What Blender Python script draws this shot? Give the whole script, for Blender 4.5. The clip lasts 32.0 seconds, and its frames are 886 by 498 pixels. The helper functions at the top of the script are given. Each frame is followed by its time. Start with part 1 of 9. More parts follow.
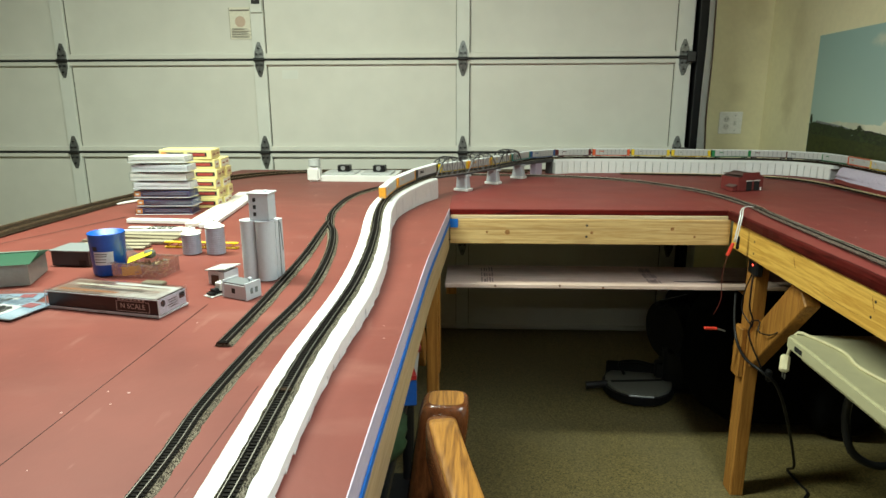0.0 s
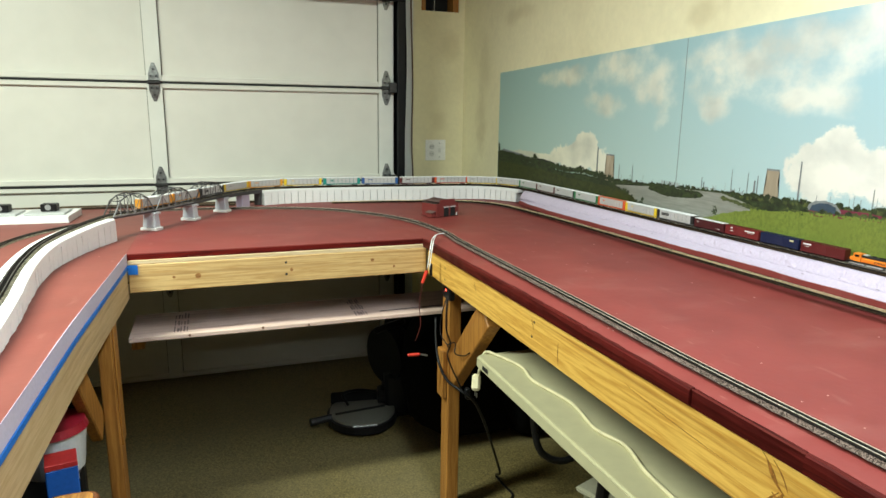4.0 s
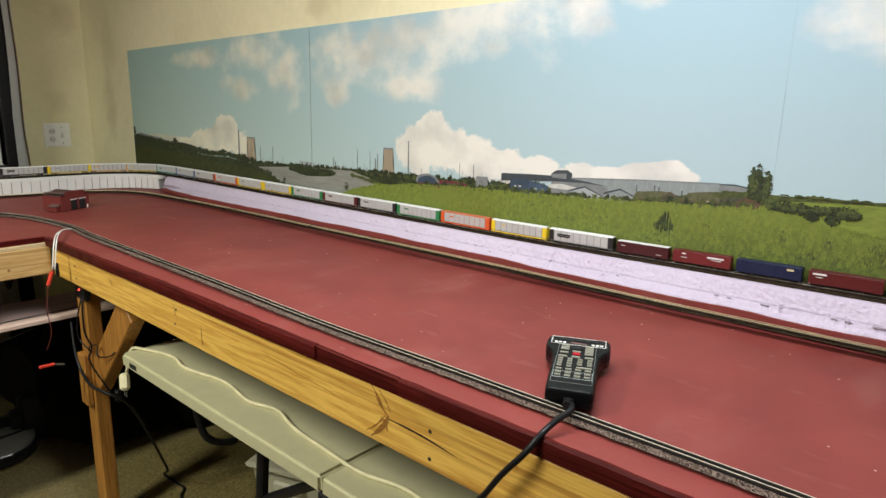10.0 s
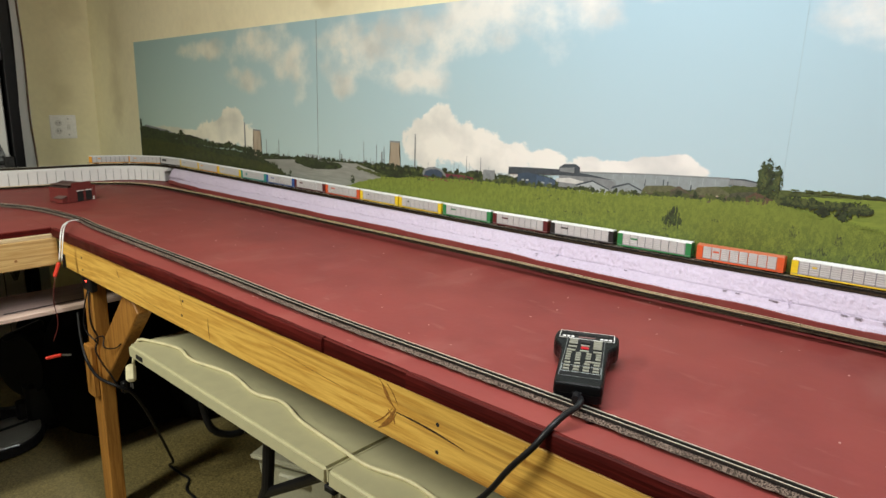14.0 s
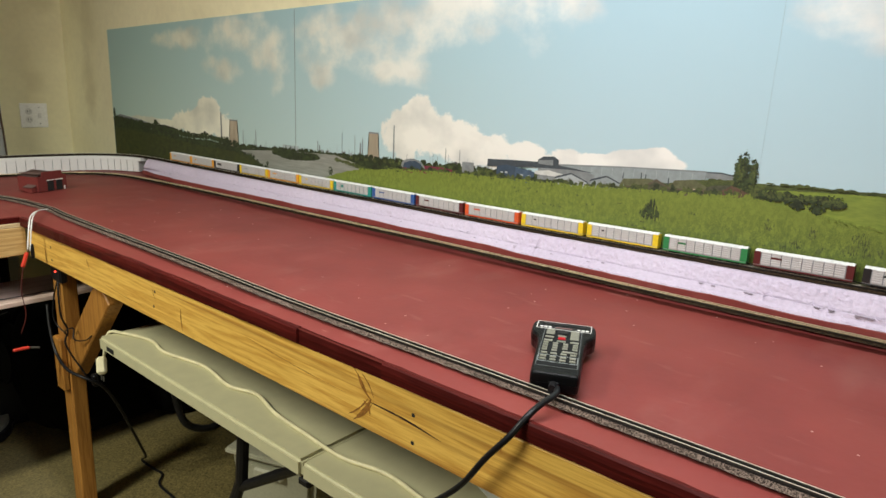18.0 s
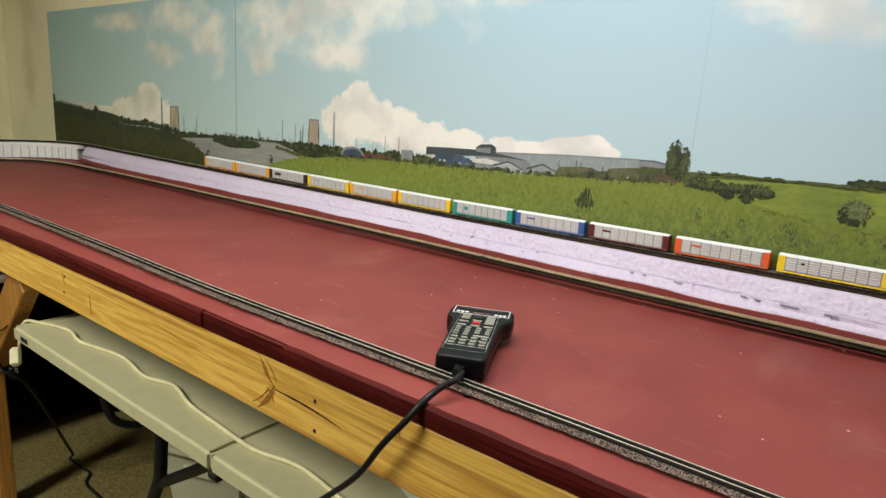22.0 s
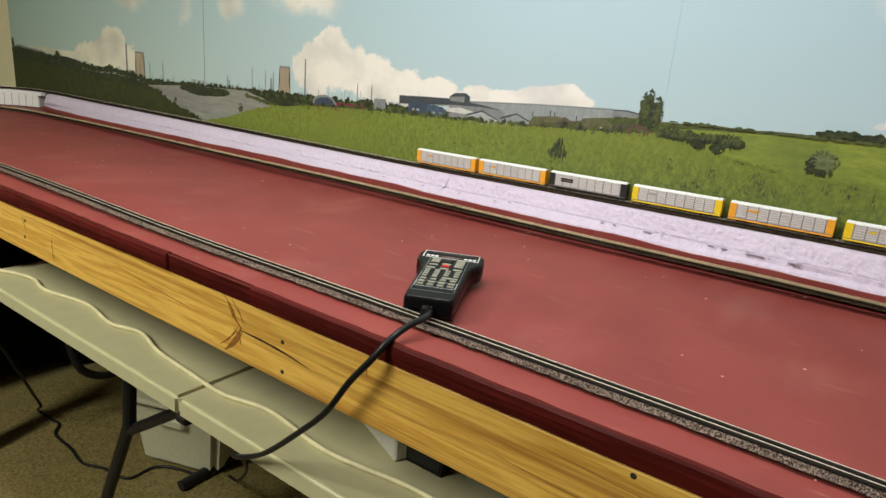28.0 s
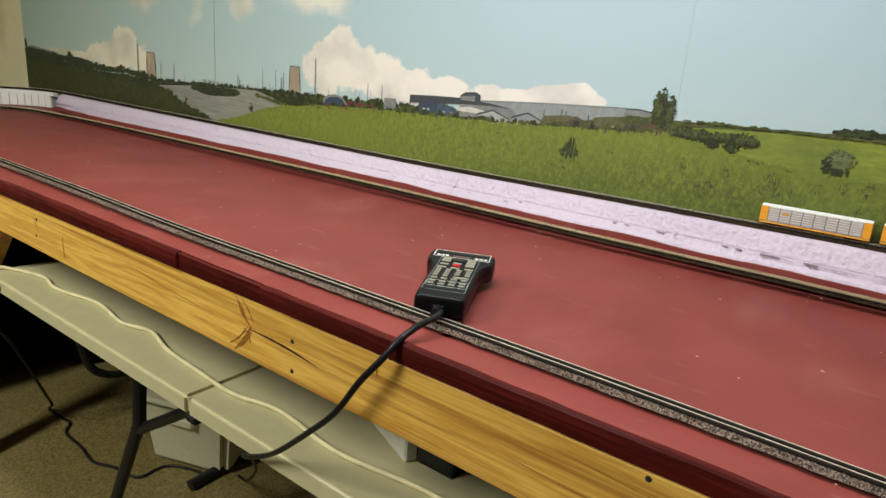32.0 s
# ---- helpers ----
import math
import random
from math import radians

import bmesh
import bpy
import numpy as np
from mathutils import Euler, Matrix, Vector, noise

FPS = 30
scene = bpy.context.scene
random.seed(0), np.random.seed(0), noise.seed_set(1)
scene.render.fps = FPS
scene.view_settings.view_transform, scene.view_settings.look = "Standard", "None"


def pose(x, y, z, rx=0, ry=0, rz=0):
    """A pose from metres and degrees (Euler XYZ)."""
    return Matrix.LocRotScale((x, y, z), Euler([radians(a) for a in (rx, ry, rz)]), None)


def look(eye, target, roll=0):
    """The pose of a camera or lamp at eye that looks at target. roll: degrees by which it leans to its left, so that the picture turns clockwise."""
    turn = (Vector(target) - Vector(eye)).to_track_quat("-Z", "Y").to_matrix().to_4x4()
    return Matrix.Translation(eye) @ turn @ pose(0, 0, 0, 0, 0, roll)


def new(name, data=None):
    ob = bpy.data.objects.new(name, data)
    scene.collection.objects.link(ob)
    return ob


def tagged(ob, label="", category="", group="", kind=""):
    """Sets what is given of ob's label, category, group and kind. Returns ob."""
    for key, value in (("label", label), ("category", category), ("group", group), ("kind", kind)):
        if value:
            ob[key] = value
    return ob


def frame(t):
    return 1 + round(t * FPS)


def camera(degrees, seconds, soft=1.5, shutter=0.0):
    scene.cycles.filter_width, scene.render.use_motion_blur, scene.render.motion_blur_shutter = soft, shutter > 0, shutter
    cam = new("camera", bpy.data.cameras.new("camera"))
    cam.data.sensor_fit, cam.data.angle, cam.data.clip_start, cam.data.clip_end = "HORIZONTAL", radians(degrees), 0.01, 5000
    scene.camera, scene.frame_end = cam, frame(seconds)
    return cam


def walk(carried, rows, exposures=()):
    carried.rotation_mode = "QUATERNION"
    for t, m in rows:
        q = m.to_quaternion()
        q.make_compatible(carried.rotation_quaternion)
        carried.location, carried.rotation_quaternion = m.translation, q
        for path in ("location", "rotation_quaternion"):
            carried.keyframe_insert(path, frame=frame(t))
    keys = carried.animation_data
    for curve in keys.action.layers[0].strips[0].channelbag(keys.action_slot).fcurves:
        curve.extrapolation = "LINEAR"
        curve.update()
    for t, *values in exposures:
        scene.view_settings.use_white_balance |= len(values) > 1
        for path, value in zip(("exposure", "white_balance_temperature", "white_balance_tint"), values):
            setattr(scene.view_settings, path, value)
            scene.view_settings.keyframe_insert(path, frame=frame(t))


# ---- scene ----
cam = camera(68.8, 32.0)
PATH = [
    (0, (0.2365, 0.3162, 1.2289), (0.1568, 1.9780, 0.8167), -0.2),
    (0.5, (0.2365, 0.3205, 1.2349), (0.1603, 1.9865, 0.8399), -0.4),
    (1, (0.2468, 0.3205, 1.2427), (0.1937, 1.9891, 0.8561), -0.1),
    (1.5, (0.2528, 0.3299, 1.2546), (0.2262, 2.0045, 0.8879), 0.2),
    (2, (0.2785, 0.3488, 1.2692), (0.3274, 2.0277, 0.9256), -0.1),
    (2.5, (0.3051, 0.3685, 1.2744), (0.4911, 2.0379, 0.9333), -0.5),
    (3, (0.3265, 0.3771, 1.2684), (0.6539, 2.0234, 0.9221), -0.1),
    (3.5, (0.3659, 0.3805, 1.2641), (0.8193, 1.9951, 0.9101), 0.7),
    (4, (0.3959, 0.3856, 1.2572), (0.9641, 1.9642, 0.9033), 0.8),
    (4.5, (0.4071, 0.3865, 1.2495), (1.1158, 1.9043, 0.8853), 0.4),
    (6.5, (0.4114, 0.3042, 1.2752), (1.5512, 1.5263, 0.8973), -0.2),
    (7, (0.3745, 0.2742, 1.2915), (1.6077, 1.4115, 0.9401), 0.6),
    (7.5, (0.3976, 0.2605, 1.2838), (1.6506, 1.3806, 0.9470), 1.2),
    (8, (0.4105, 0.2554, 1.2769), (1.6694, 1.3601, 0.9127), 1.3),
    (8.5, (0.4122, 0.2571, 1.2761), (1.6771, 1.3481, 0.8904), 1.2),
    (9, (0.4122, 0.2605, 1.2752), (1.6763, 1.3489, 0.8827), 1.4),
    (9.5, (0.4114, 0.2640, 1.2752), (1.6754, 1.3532, 0.8827), 1.4),
    (10, (0.4114, 0.2700, 1.2735), (1.6703, 1.3661, 0.8853), 1.4),
    (10.5, (0.4096, 0.2717, 1.2735), (1.6669, 1.3712, 0.8870), 1.5),
    (11, (0.4131, 0.2700, 1.2735), (1.6720, 1.3669, 0.8853), 1.6),
    (11.5, (0.4122, 0.2691, 1.2701), (1.6694, 1.3661, 0.8784), 1.9),
    (12, (0.4122, 0.2725, 1.2709), (1.6686, 1.3678, 0.8699), 1.6),
    (12.5, (0.4122, 0.2760, 1.2692), (1.6669, 1.3712, 0.8647), 1.8),
    (13, (0.4105, 0.2794, 1.2692), (1.6634, 1.3772, 0.8681), 1.7),
    (13.5, (0.4096, 0.2785, 1.2709), (1.6583, 1.3815, 0.8690), 1.6),
    (15.5, (0.4122, 0.2751, 1.2632), (1.6754, 1.3601, 0.8587), 2.4),
    (16, (0.4165, 0.2725, 1.2632), (1.6874, 1.3489, 0.8579), 2.4),
    (16.5, (0.4174, 0.2742, 1.2632), (1.6951, 1.3438, 0.8604), 2.4),
    (17, (0.4182, 0.2734, 1.2615), (1.6969, 1.3412, 0.8579), 2.5),
    (17.5, (0.4174, 0.2751, 1.2615), (1.6977, 1.3403, 0.8561), 2.4),
    (18, (0.4182, 0.2794, 1.2572), (1.7020, 1.3386, 0.8467), 2.5),
    (18.5, (0.4216, 0.2802, 1.2572), (1.7089, 1.3318, 0.8381), 2.5),
    (19, (0.4268, 0.2785, 1.2581), (1.7209, 1.3224, 0.8424), 2.2),
    (19.5, (0.4259, 0.2794, 1.2538), (1.7269, 1.3181, 0.8441), 2.3),
    (20, (0.4362, 0.2794, 1.2444), (1.7457, 1.3086, 0.8407), 1.9),
    (20.5, (0.4705, 0.2785, 1.2255), (1.7791, 1.3095, 0.8210), 1.8),
    (21, (0.5091, 0.2708, 1.2272), (1.8100, 1.3181, 0.8407), 2),
    (21.5, (0.5159, 0.2451, 1.2212), (1.8203, 1.2864, 0.8304), 2.7),
    (22, (0.5005, 0.2314, 1.2187), (1.8340, 1.2315, 0.8201), 3.8),
    (22.5, (0.4893, 0.2142, 1.2178), (1.8340, 1.1912, 0.7979), 2),
    (23, (0.4928, 0.2151, 1.2067), (1.8374, 1.1955, 0.7953), 2.1),
    (23.5, (0.4962, 0.2194, 1.2007), (1.8503, 1.1672, 0.7456), 4),
    (24, (0.4953, 0.2177, 1.1981), (1.8580, 1.1484, 0.7344), 4.6),
    (24.5, (0.4971, 0.2185, 1.1981), (1.8554, 1.1518, 0.7267), 4.4),
    (25, (0.4971, 0.2211, 1.1981), (1.8434, 1.1707, 0.7259), 5),
    (25.5, (0.4962, 0.2254, 1.1981), (1.8443, 1.1715, 0.7233), 5.3),
    (27.5, (0.5022, 0.2117, 1.1964), (1.8477, 1.1561, 0.7130), 5),
    (28, (0.5065, 0.2220, 1.1912), (1.8614, 1.1501, 0.7002), 5),
    (28.5, (0.5073, 0.2168, 1.1921), (1.8717, 1.1364, 0.7096), 5.1),
    (29, (0.5073, 0.2083, 1.1938), (1.8640, 1.1424, 0.7182), 4.7),
    (29.5, (0.5082, 0.2100, 1.1938), (1.8614, 1.1518, 0.7250), 4.5),
    (30, (0.5099, 0.2160, 1.1912), (1.8665, 1.1484, 0.7130), 4.5),
    (30.5, (0.5116, 0.2228, 1.1904), (1.8683, 1.1527, 0.7070), 4.3),
    (31, (0.5108, 0.2271, 1.1887), (1.8631, 1.1621, 0.7045), 4.5),
    (31.5, (0.5108, 0.2254, 1.1869), (1.8563, 1.1698, 0.7019), 4.4),
    (32, (0.5108, 0.2280, 1.1861), (1.8520, 1.1758, 0.6959), 4.9),
]
walk(cam, [(t, look(eye, target, roll)) for t, eye, target, roll in PATH],
     [(0, 0.14, 6350, 1), (2, 0.18, 6350, 1), (4, 0.58, 6200, 6), (6, 0.3, 6250, 11), (8, 0.18, 6450, 17), (16, 0.16, 6650, 16), (24, 0.13, 6750, 15), (32, 0.13, 6850, 15)])

# ---- light ----
world = bpy.data.worlds.new("room_air")
world.use_nodes = True
world.node_tree.nodes["Background"].inputs[0].default_value = (0.55, 0.58, 0.52, 1)
world.node_tree.nodes["Background"].inputs[1].default_value = 0.0
scene.world = world
scene.view_settings.exposure = 0.0


def tube_lamp(x, y, z, power, size, wide, colour, turn=0):
    d = bpy.data.lights.new("tube_light", "AREA")
    d.shape, d.size, d.size_y, d.energy, d.color = "RECTANGLE", size, wide, power, colour
    ob = new("tube_light", d)
    ob.matrix_world = pose(x, y, z, 0, 0, turn)
    return ob


tube_lamp(-0.7, 1.75, 2.36, 72, 1.2, 0.16, (0.95, 1.0, 0.84))
tube_lamp(0.95, 0.75, 2.36, 29, 1.2, 0.16, (0.93, 0.99, 1.0), 90)
# Added fill lamp far back for shelf and fascia; no known source.
tube_lamp(-0.2, -2.1, 2.36, 17, 1.2, 0.16, (0.97, 1.0, 0.9))


# ---- materials ----
def mat(name, colour, rough=0.6, metal=0.0, var=0.12, scale=30.0, bump=0.0, bump_scale=200.0, coat=0.0, spec=0.5,
        stain=0.0, stain_scale=2.5, stain_colour=None):
    """A plain surface with two scales of unevenness in colour, gloss and relief."""
    m = bpy.data.materials.new(name)
    m.use_nodes = True
    n, link = m.node_tree.nodes, m.node_tree.links.new
    b = n["Principled BSDF"]
    b.inputs["Roughness"].default_value, b.inputs["Metallic"].default_value = rough, metal
    b.inputs["Specular IOR Level"].default_value, b.inputs["Coat Weight"].default_value = spec, coat
    tc = n.new("ShaderNodeTexCoord")
    fine = n.new("ShaderNodeTexNoise")
    fine.inputs["Scale"].default_value, fine.inputs["Detail"].default_value = scale, 6
    link(tc.outputs["Object"], fine.inputs["Vector"])
    wide = n.new("ShaderNodeTexNoise")
    wide.inputs["Scale"].default_value, wide.inputs["Detail"].default_value = stain_scale, 4
    link(tc.outputs["Object"], wide.inputs["Vector"])
    ramp = n.new("ShaderNodeMapRange")
    ramp.inputs["From Min"].default_value, ramp.inputs["From Max"].default_value = 0.3, 0.7
    ramp.inputs["To Min"].default_value, ramp.inputs["To Max"].default_value = 1 - var, 1 + var
    link(fine.outputs["Fac"], ramp.inputs["Value"])
    mul = n.new("ShaderNodeMix")
    mul.data_type, mul.blend_type = "RGBA", "MULTIPLY"
    mul.inputs["Factor"].default_value = 1.0
    mul.inputs["A"].default_value = (*colour, 1)
    link(ramp.outputs["Result"], mul.inputs["B"])
    out = mul.outputs["Result"]
    if stain:
        sr = n.new("ShaderNodeMapRange")
        sr.inputs["From Min"].default_value, sr.inputs["From Max"].default_value = 0.45, 0.72
        sr.inputs["To Max"].default_value = stain
        link(wide.outputs["Fac"], sr.inputs["Value"])
        mix = n.new("ShaderNodeMix")
        mix.data_type = "RGBA"
        link(sr.outputs["Result"], mix.inputs["Factor"])
        link(out, mix.inputs["A"])
        mix.inputs["B"].default_value = (*(stain_colour or [c * 0.5 for c in colour]), 1)
        out = mix.outputs["Result"]
    link(out, b.inputs["Base Color"])
    rr = n.new("ShaderNodeMapRange")
    rr.inputs["To Min"].default_value, rr.inputs["To Max"].default_value = max(0.02, rough - 0.12), min(1, rough + 0.12)
    link(wide.outputs["Fac"], rr.inputs["Value"])
    link(rr.outputs["Result"], b.inputs["Roughness"])
    if bump:
        rel = n.new("ShaderNodeTexNoise")
        rel.inputs["Scale"].default_value, rel.inputs["Detail"].default_value = bump_scale, 5
        link(tc.outputs["Object"], rel.inputs["Vector"])
        bp = n.new("ShaderNodeBump")
        bp.inputs["Strength"].default_value, bp.inputs["Distance"].default_value = bump, 0.002
        link(rel.outputs["Fac"], bp.inputs["Height"])
        link(bp.outputs["Normal"], b.inputs["Normal"])
    return m


def wood(name, light, dark, axis=0, scale=9.0, rough=0.55, knots=True, ring=0.22, streaks=0.4):
    """Softwood with grain along an axis and a few knots."""
    m = bpy.data.materials.new(name)
    m.use_nodes = True
    n, link = m.node_tree.nodes, m.node_tree.links.new
    b = n["Principled BSDF"]
    tc = n.new("ShaderNodeTexCoord")
    mp = n.new("ShaderNodeMapping")
    s = [scale * 3.2] * 3
    s[axis] = scale * 0.16
    mp.inputs["Scale"].default_value = s
    link(tc.outputs["Object"], mp.inputs["Vector"])
    warp = n.new("ShaderNodeTexNoise")
    warp.inputs["Scale"].default_value, warp.inputs["Detail"].default_value = 1.4, 3
    link(mp.outputs["Vector"], warp.inputs["Vector"])
    rings = n.new("ShaderNodeMath")
    rings.operation = "MULTIPLY"
    rings.inputs[1].default_value = 42.0
    link(warp.outputs["Fac"], rings.inputs[0])
    sine = n.new("ShaderNodeMath")
    sine.operation = "SINE"
    link(rings.outputs[0], sine.inputs[0])
    fib = n.new("ShaderNodeTexNoise")
    fib.inputs["Scale"].default_value, fib.inputs["Detail"].default_value = 22, 6
    link(mp.outputs["Vector"], fib.inputs["Vector"])
    add = n.new("ShaderNodeMath")
    add.operation = "MULTIPLY_ADD"
    add.inputs[1].default_value, add.inputs[2].default_value = ring, 0.0
    link(sine.outputs[0], add.inputs[0])
    link(fib.outputs["Fac"], add.inputs[2])
    ramp = n.new("ShaderNodeValToRGB")
    e = ramp.color_ramp.elements
    e[0].position, e[0].color = 0.25, (*light, 1)
    e[1].position, e[1].color = 0.95, (*dark, 1)
    link(add.outputs[0], ramp.inputs["Fac"])
    out = ramp.outputs["Color"]
    ml, tl, rl, late = n.new("ShaderNodeMapping"), n.new("ShaderNodeTexNoise"), n.new("ShaderNodeMapRange"), n.new("ShaderNodeMix")
    ls = [scale * 11.0] * 3
    ls[axis] = scale * 0.14
    ml.inputs["Scale"].default_value = ls
    tl.inputs["Scale"].default_value, tl.inputs["Detail"].default_value, tl.inputs["Distortion"].default_value = 1.0, 3, 0.25
    rl.inputs["From Min"].default_value, rl.inputs["From Max"].default_value, rl.inputs["To Max"].default_value = 0.52, 0.68, streaks
    late.data_type = "RGBA"
    late.inputs["B"].default_value = (dark[0] * 0.62, dark[1] * 0.52, dark[2] * 0.5, 1)
    link(tc.outputs["Object"], ml.inputs["Vector"])
    link(ml.outputs["Vector"], tl.inputs["Vector"])
    link(tl.outputs["Fac"], rl.inputs["Value"])
    link(rl.outputs["Result"], late.inputs["Factor"])
    link(out, late.inputs["A"])
    out = late.outputs["Result"]
    if knots:
        mk = n.new("ShaderNodeMapping")
        ks = [5.0] * 3
        ks[axis] = 2.6
        mk.inputs["Scale"].default_value = ks
        link(tc.outputs["Object"], mk.inputs["Vector"])
        v = n.new("ShaderNodeTexVoronoi")
        v.inputs["Scale"].default_value = 1.0
        link(mk.outputs["Vector"], v.inputs["Vector"])
        kr = n.new("ShaderNodeMapRange")
        kr.inputs["From Min"].default_value, kr.inputs["From Max"].default_value = 0.05, 0.16
        kr.inputs["To Min"].default_value, kr.inputs["To Max"].default_value = 0.75, 0.0
        link(v.outputs["Distance"], kr.inputs["Value"])
        mix = n.new("ShaderNodeMix")
        mix.data_type = "RGBA"
        link(kr.outputs["Result"], mix.inputs["Factor"])
        link(out, mix.inputs["A"])
        mix.inputs["B"].default_value = (dark[0] * 0.5, dark[1] * 0.42, dark[2] * 0.4, 1)
        out = mix.outputs["Result"]
    link(out, b.inputs["Base Color"])
    b.inputs["Roughness"].default_value = rough
    bp = n.new("ShaderNodeBump")
    bp.inputs["Strength"].default_value, bp.inputs["Distance"].default_value = 0.25, 0.001
    link(add.outputs[0], bp.inputs["Height"])
    link(bp.outputs["Normal"], b.inputs["Normal"])
    return m


def grit(name, dark, light, scale):
    """Loose ballast: single dark and light grains."""
    m = bpy.data.materials.new(name)
    m.use_nodes = True
    n, link = m.node_tree.nodes, m.node_tree.links.new
    b = n["Principled BSDF"]
    b.inputs["Roughness"].default_value, b.inputs["Specular IOR Level"].default_value = 0.9, 0.08
    tc, v, r, w = n.new("ShaderNodeTexCoord"), n.new("ShaderNodeTexVoronoi"), n.new("ShaderNodeValToRGB"), n.new("ShaderNodeTexNoise")
    v.inputs["Scale"].default_value = scale * 1.6
    w.inputs["Scale"].default_value = 25
    link(tc.outputs["Object"], v.inputs["Vector"])
    link(tc.outputs["Object"], w.inputs["Vector"])
    sep = n.new("ShaderNodeSeparateColor")
    link(v.outputs["Color"], sep.inputs[0])
    e = r.color_ramp.elements
    e[0].position, e[0].color, e[1].position, e[1].color = 0.2, (*dark, 1), 1.0, (*light, 1)
    link(sep.outputs[0], r.inputs["Fac"])
    dim = n.new("ShaderNodeMix")
    dim.data_type, dim.blend_type = "RGBA", "MULTIPLY"
    dim.inputs["Factor"].default_value = 0.5
    link(r.outputs["Color"], dim.inputs["A"])
    link(w.outputs["Fac"], dim.inputs["B"])
    link(dim.outputs["Result"], b.inputs["Base Color"])
    bp = n.new("ShaderNodeBump")
    bp.inputs["Strength"].default_value, bp.inputs["Distance"].default_value = 1.0, 0.001
    link(v.outputs["Distance"], bp.inputs["Height"])
    link(bp.outputs["Normal"], b.inputs["Normal"])
    return m


def scuffs(m, colour, strength):
    """Faint pale rub marks and smudges across a painted surface."""
    n, link = m.node_tree.nodes, m.node_tree.links.new
    b = n["Principled BSDF"]
    src = b.inputs["Base Color"].links[0].from_socket
    tc = n.new("ShaderNodeTexCoord")
    for scale, stretch, lo, hi, k in ((4.0, (1.0, 2.6, 1), 0.56, 0.80, 0.6), (14.0, (2.2, 0.6, 1), 0.64, 0.78, 0.8), (60.0, (1.2, 0.35, 1), 0.70, 0.80, 1.0)):
        mp, tex, r, mix = n.new("ShaderNodeMapping"), n.new("ShaderNodeTexNoise"), n.new("ShaderNodeMapRange"), n.new("ShaderNodeMix")
        mp.inputs["Scale"].default_value = stretch
        mp.inputs["Rotation"].default_value = (0, 0, 0.5)
        tex.inputs["Scale"].default_value, tex.inputs["Detail"].default_value = scale, 7
        r.inputs["From Min"].default_value, r.inputs["From Max"].default_value, r.inputs["To Max"].default_value = lo, hi, strength * k
        mix.data_type = "RGBA"
        link(tc.outputs["Object"], mp.inputs["Vector"])
        link(mp.outputs["Vector"], tex.inputs["Vector"])
        link(tex.outputs["Fac"], r.inputs["Value"])
        link(r.outputs["Result"], mix.inputs["Factor"])
        link(src, mix.inputs["A"])
        mix.inputs["B"].default_value = (*colour, 1)
        src = mix.outputs["Result"]
    link(src, b.inputs["Base Color"])


def glass(name, tint=(0.96, 0.97, 0.98), rough=0.06):
    """Thin clear plastic: mostly see-through, with a faint gloss."""
    m = bpy.data.materials.new(name)
    m.use_nodes = True
    n, link = m.node_tree.nodes, m.node_tree.links.new
    clear, shine = n.new("ShaderNodeBsdfTransparent"), n.new("ShaderNodeBsdfGlossy")
    clear.inputs["Color"].default_value = (*tint, 1)
    shine.inputs["Roughness"].default_value = rough
    mix = n.new("ShaderNodeMixShader")
    mix.inputs["Fac"].default_value = 0.06
    link(clear.outputs[0], mix.inputs[1])
    link(shine.outputs[0], mix.inputs[2])
    link(mix.outputs[0], n["Material Output"].inputs["Surface"])
    return m


def glow(name, colour, strength):
    m = bpy.data.materials.new(name)
    m.use_nodes = True
    b = m.node_tree.nodes["Principled BSDF"]
    b.inputs["Base Color"].default_value = (*colour, 1)
    b.inputs["Emission Color"].default_value = (*colour, 1)
    b.inputs["Emission Strength"].default_value = strength
    return m


RED = mat("painted_red_foam", (0.212, 0.041, 0.036), 0.52, var=0.10, scale=9, bump=0.14, bump_scale=70, stain=0.35, stain_scale=3.6, stain_colour=(0.265, 0.068, 0.052), spec=0.22)
scuffs(RED, (0.40, 0.19, 0.16), 0.38)
# Left table's red is browner and duller: sheen and haze put into the colour.
RED_SHEEN = mat("sheen_red_foam", (0.182, 0.047, 0.036), 0.5, var=0.10, scale=9, bump=0.14, bump_scale=70, stain=0.4, stain_scale=3.2, stain_colour=(0.235, 0.075, 0.058), spec=0.25)
scuffs(RED_SHEEN, (0.40, 0.21, 0.17), 0.4)
RED_EDGE = wood("streaky_dark_red_paint", (0.092, 0.010, 0.008), (0.036, 0.004, 0.0035), 1, scale=7, rough=0.5, knots=False, streaks=0.35)
RED_EDGE_X = wood("streaky_dark_red_paint_x", (0.115, 0.008, 0.006), (0.030, 0.003, 0.003), 0, scale=7, rough=0.6, knots=False, streaks=0.5)
for m in (RED_EDGE, RED_EDGE_X):
    m.node_tree.nodes["Principled BSDF"].inputs["Specular IOR Level"].default_value = 0.08
LILAC = mat("lilac_foam", (0.54, 0.465, 0.58), 0.8, var=0.06, scale=150, bump=1.0, bump_scale=110, stain=0.35, stain_scale=5, stain_colour=(0.62, 0.56, 0.66))
WHITE_FOAM = mat("white_riser_foam", (0.80, 0.80, 0.79), 0.8, var=0.03, scale=120, bump=0.35, bump_scale=300)
DOOR = mat("door_paint", (0.69, 0.68, 0.61), 0.45, var=0.03, scale=10, bump=0.06, bump_scale=500, stain=0.12, stain_scale=1.8, stain_colour=(0.56, 0.57, 0.46))
STILE = mat("stile_paint", (0.70, 0.71, 0.65), 0.4, var=0.03, scale=14)
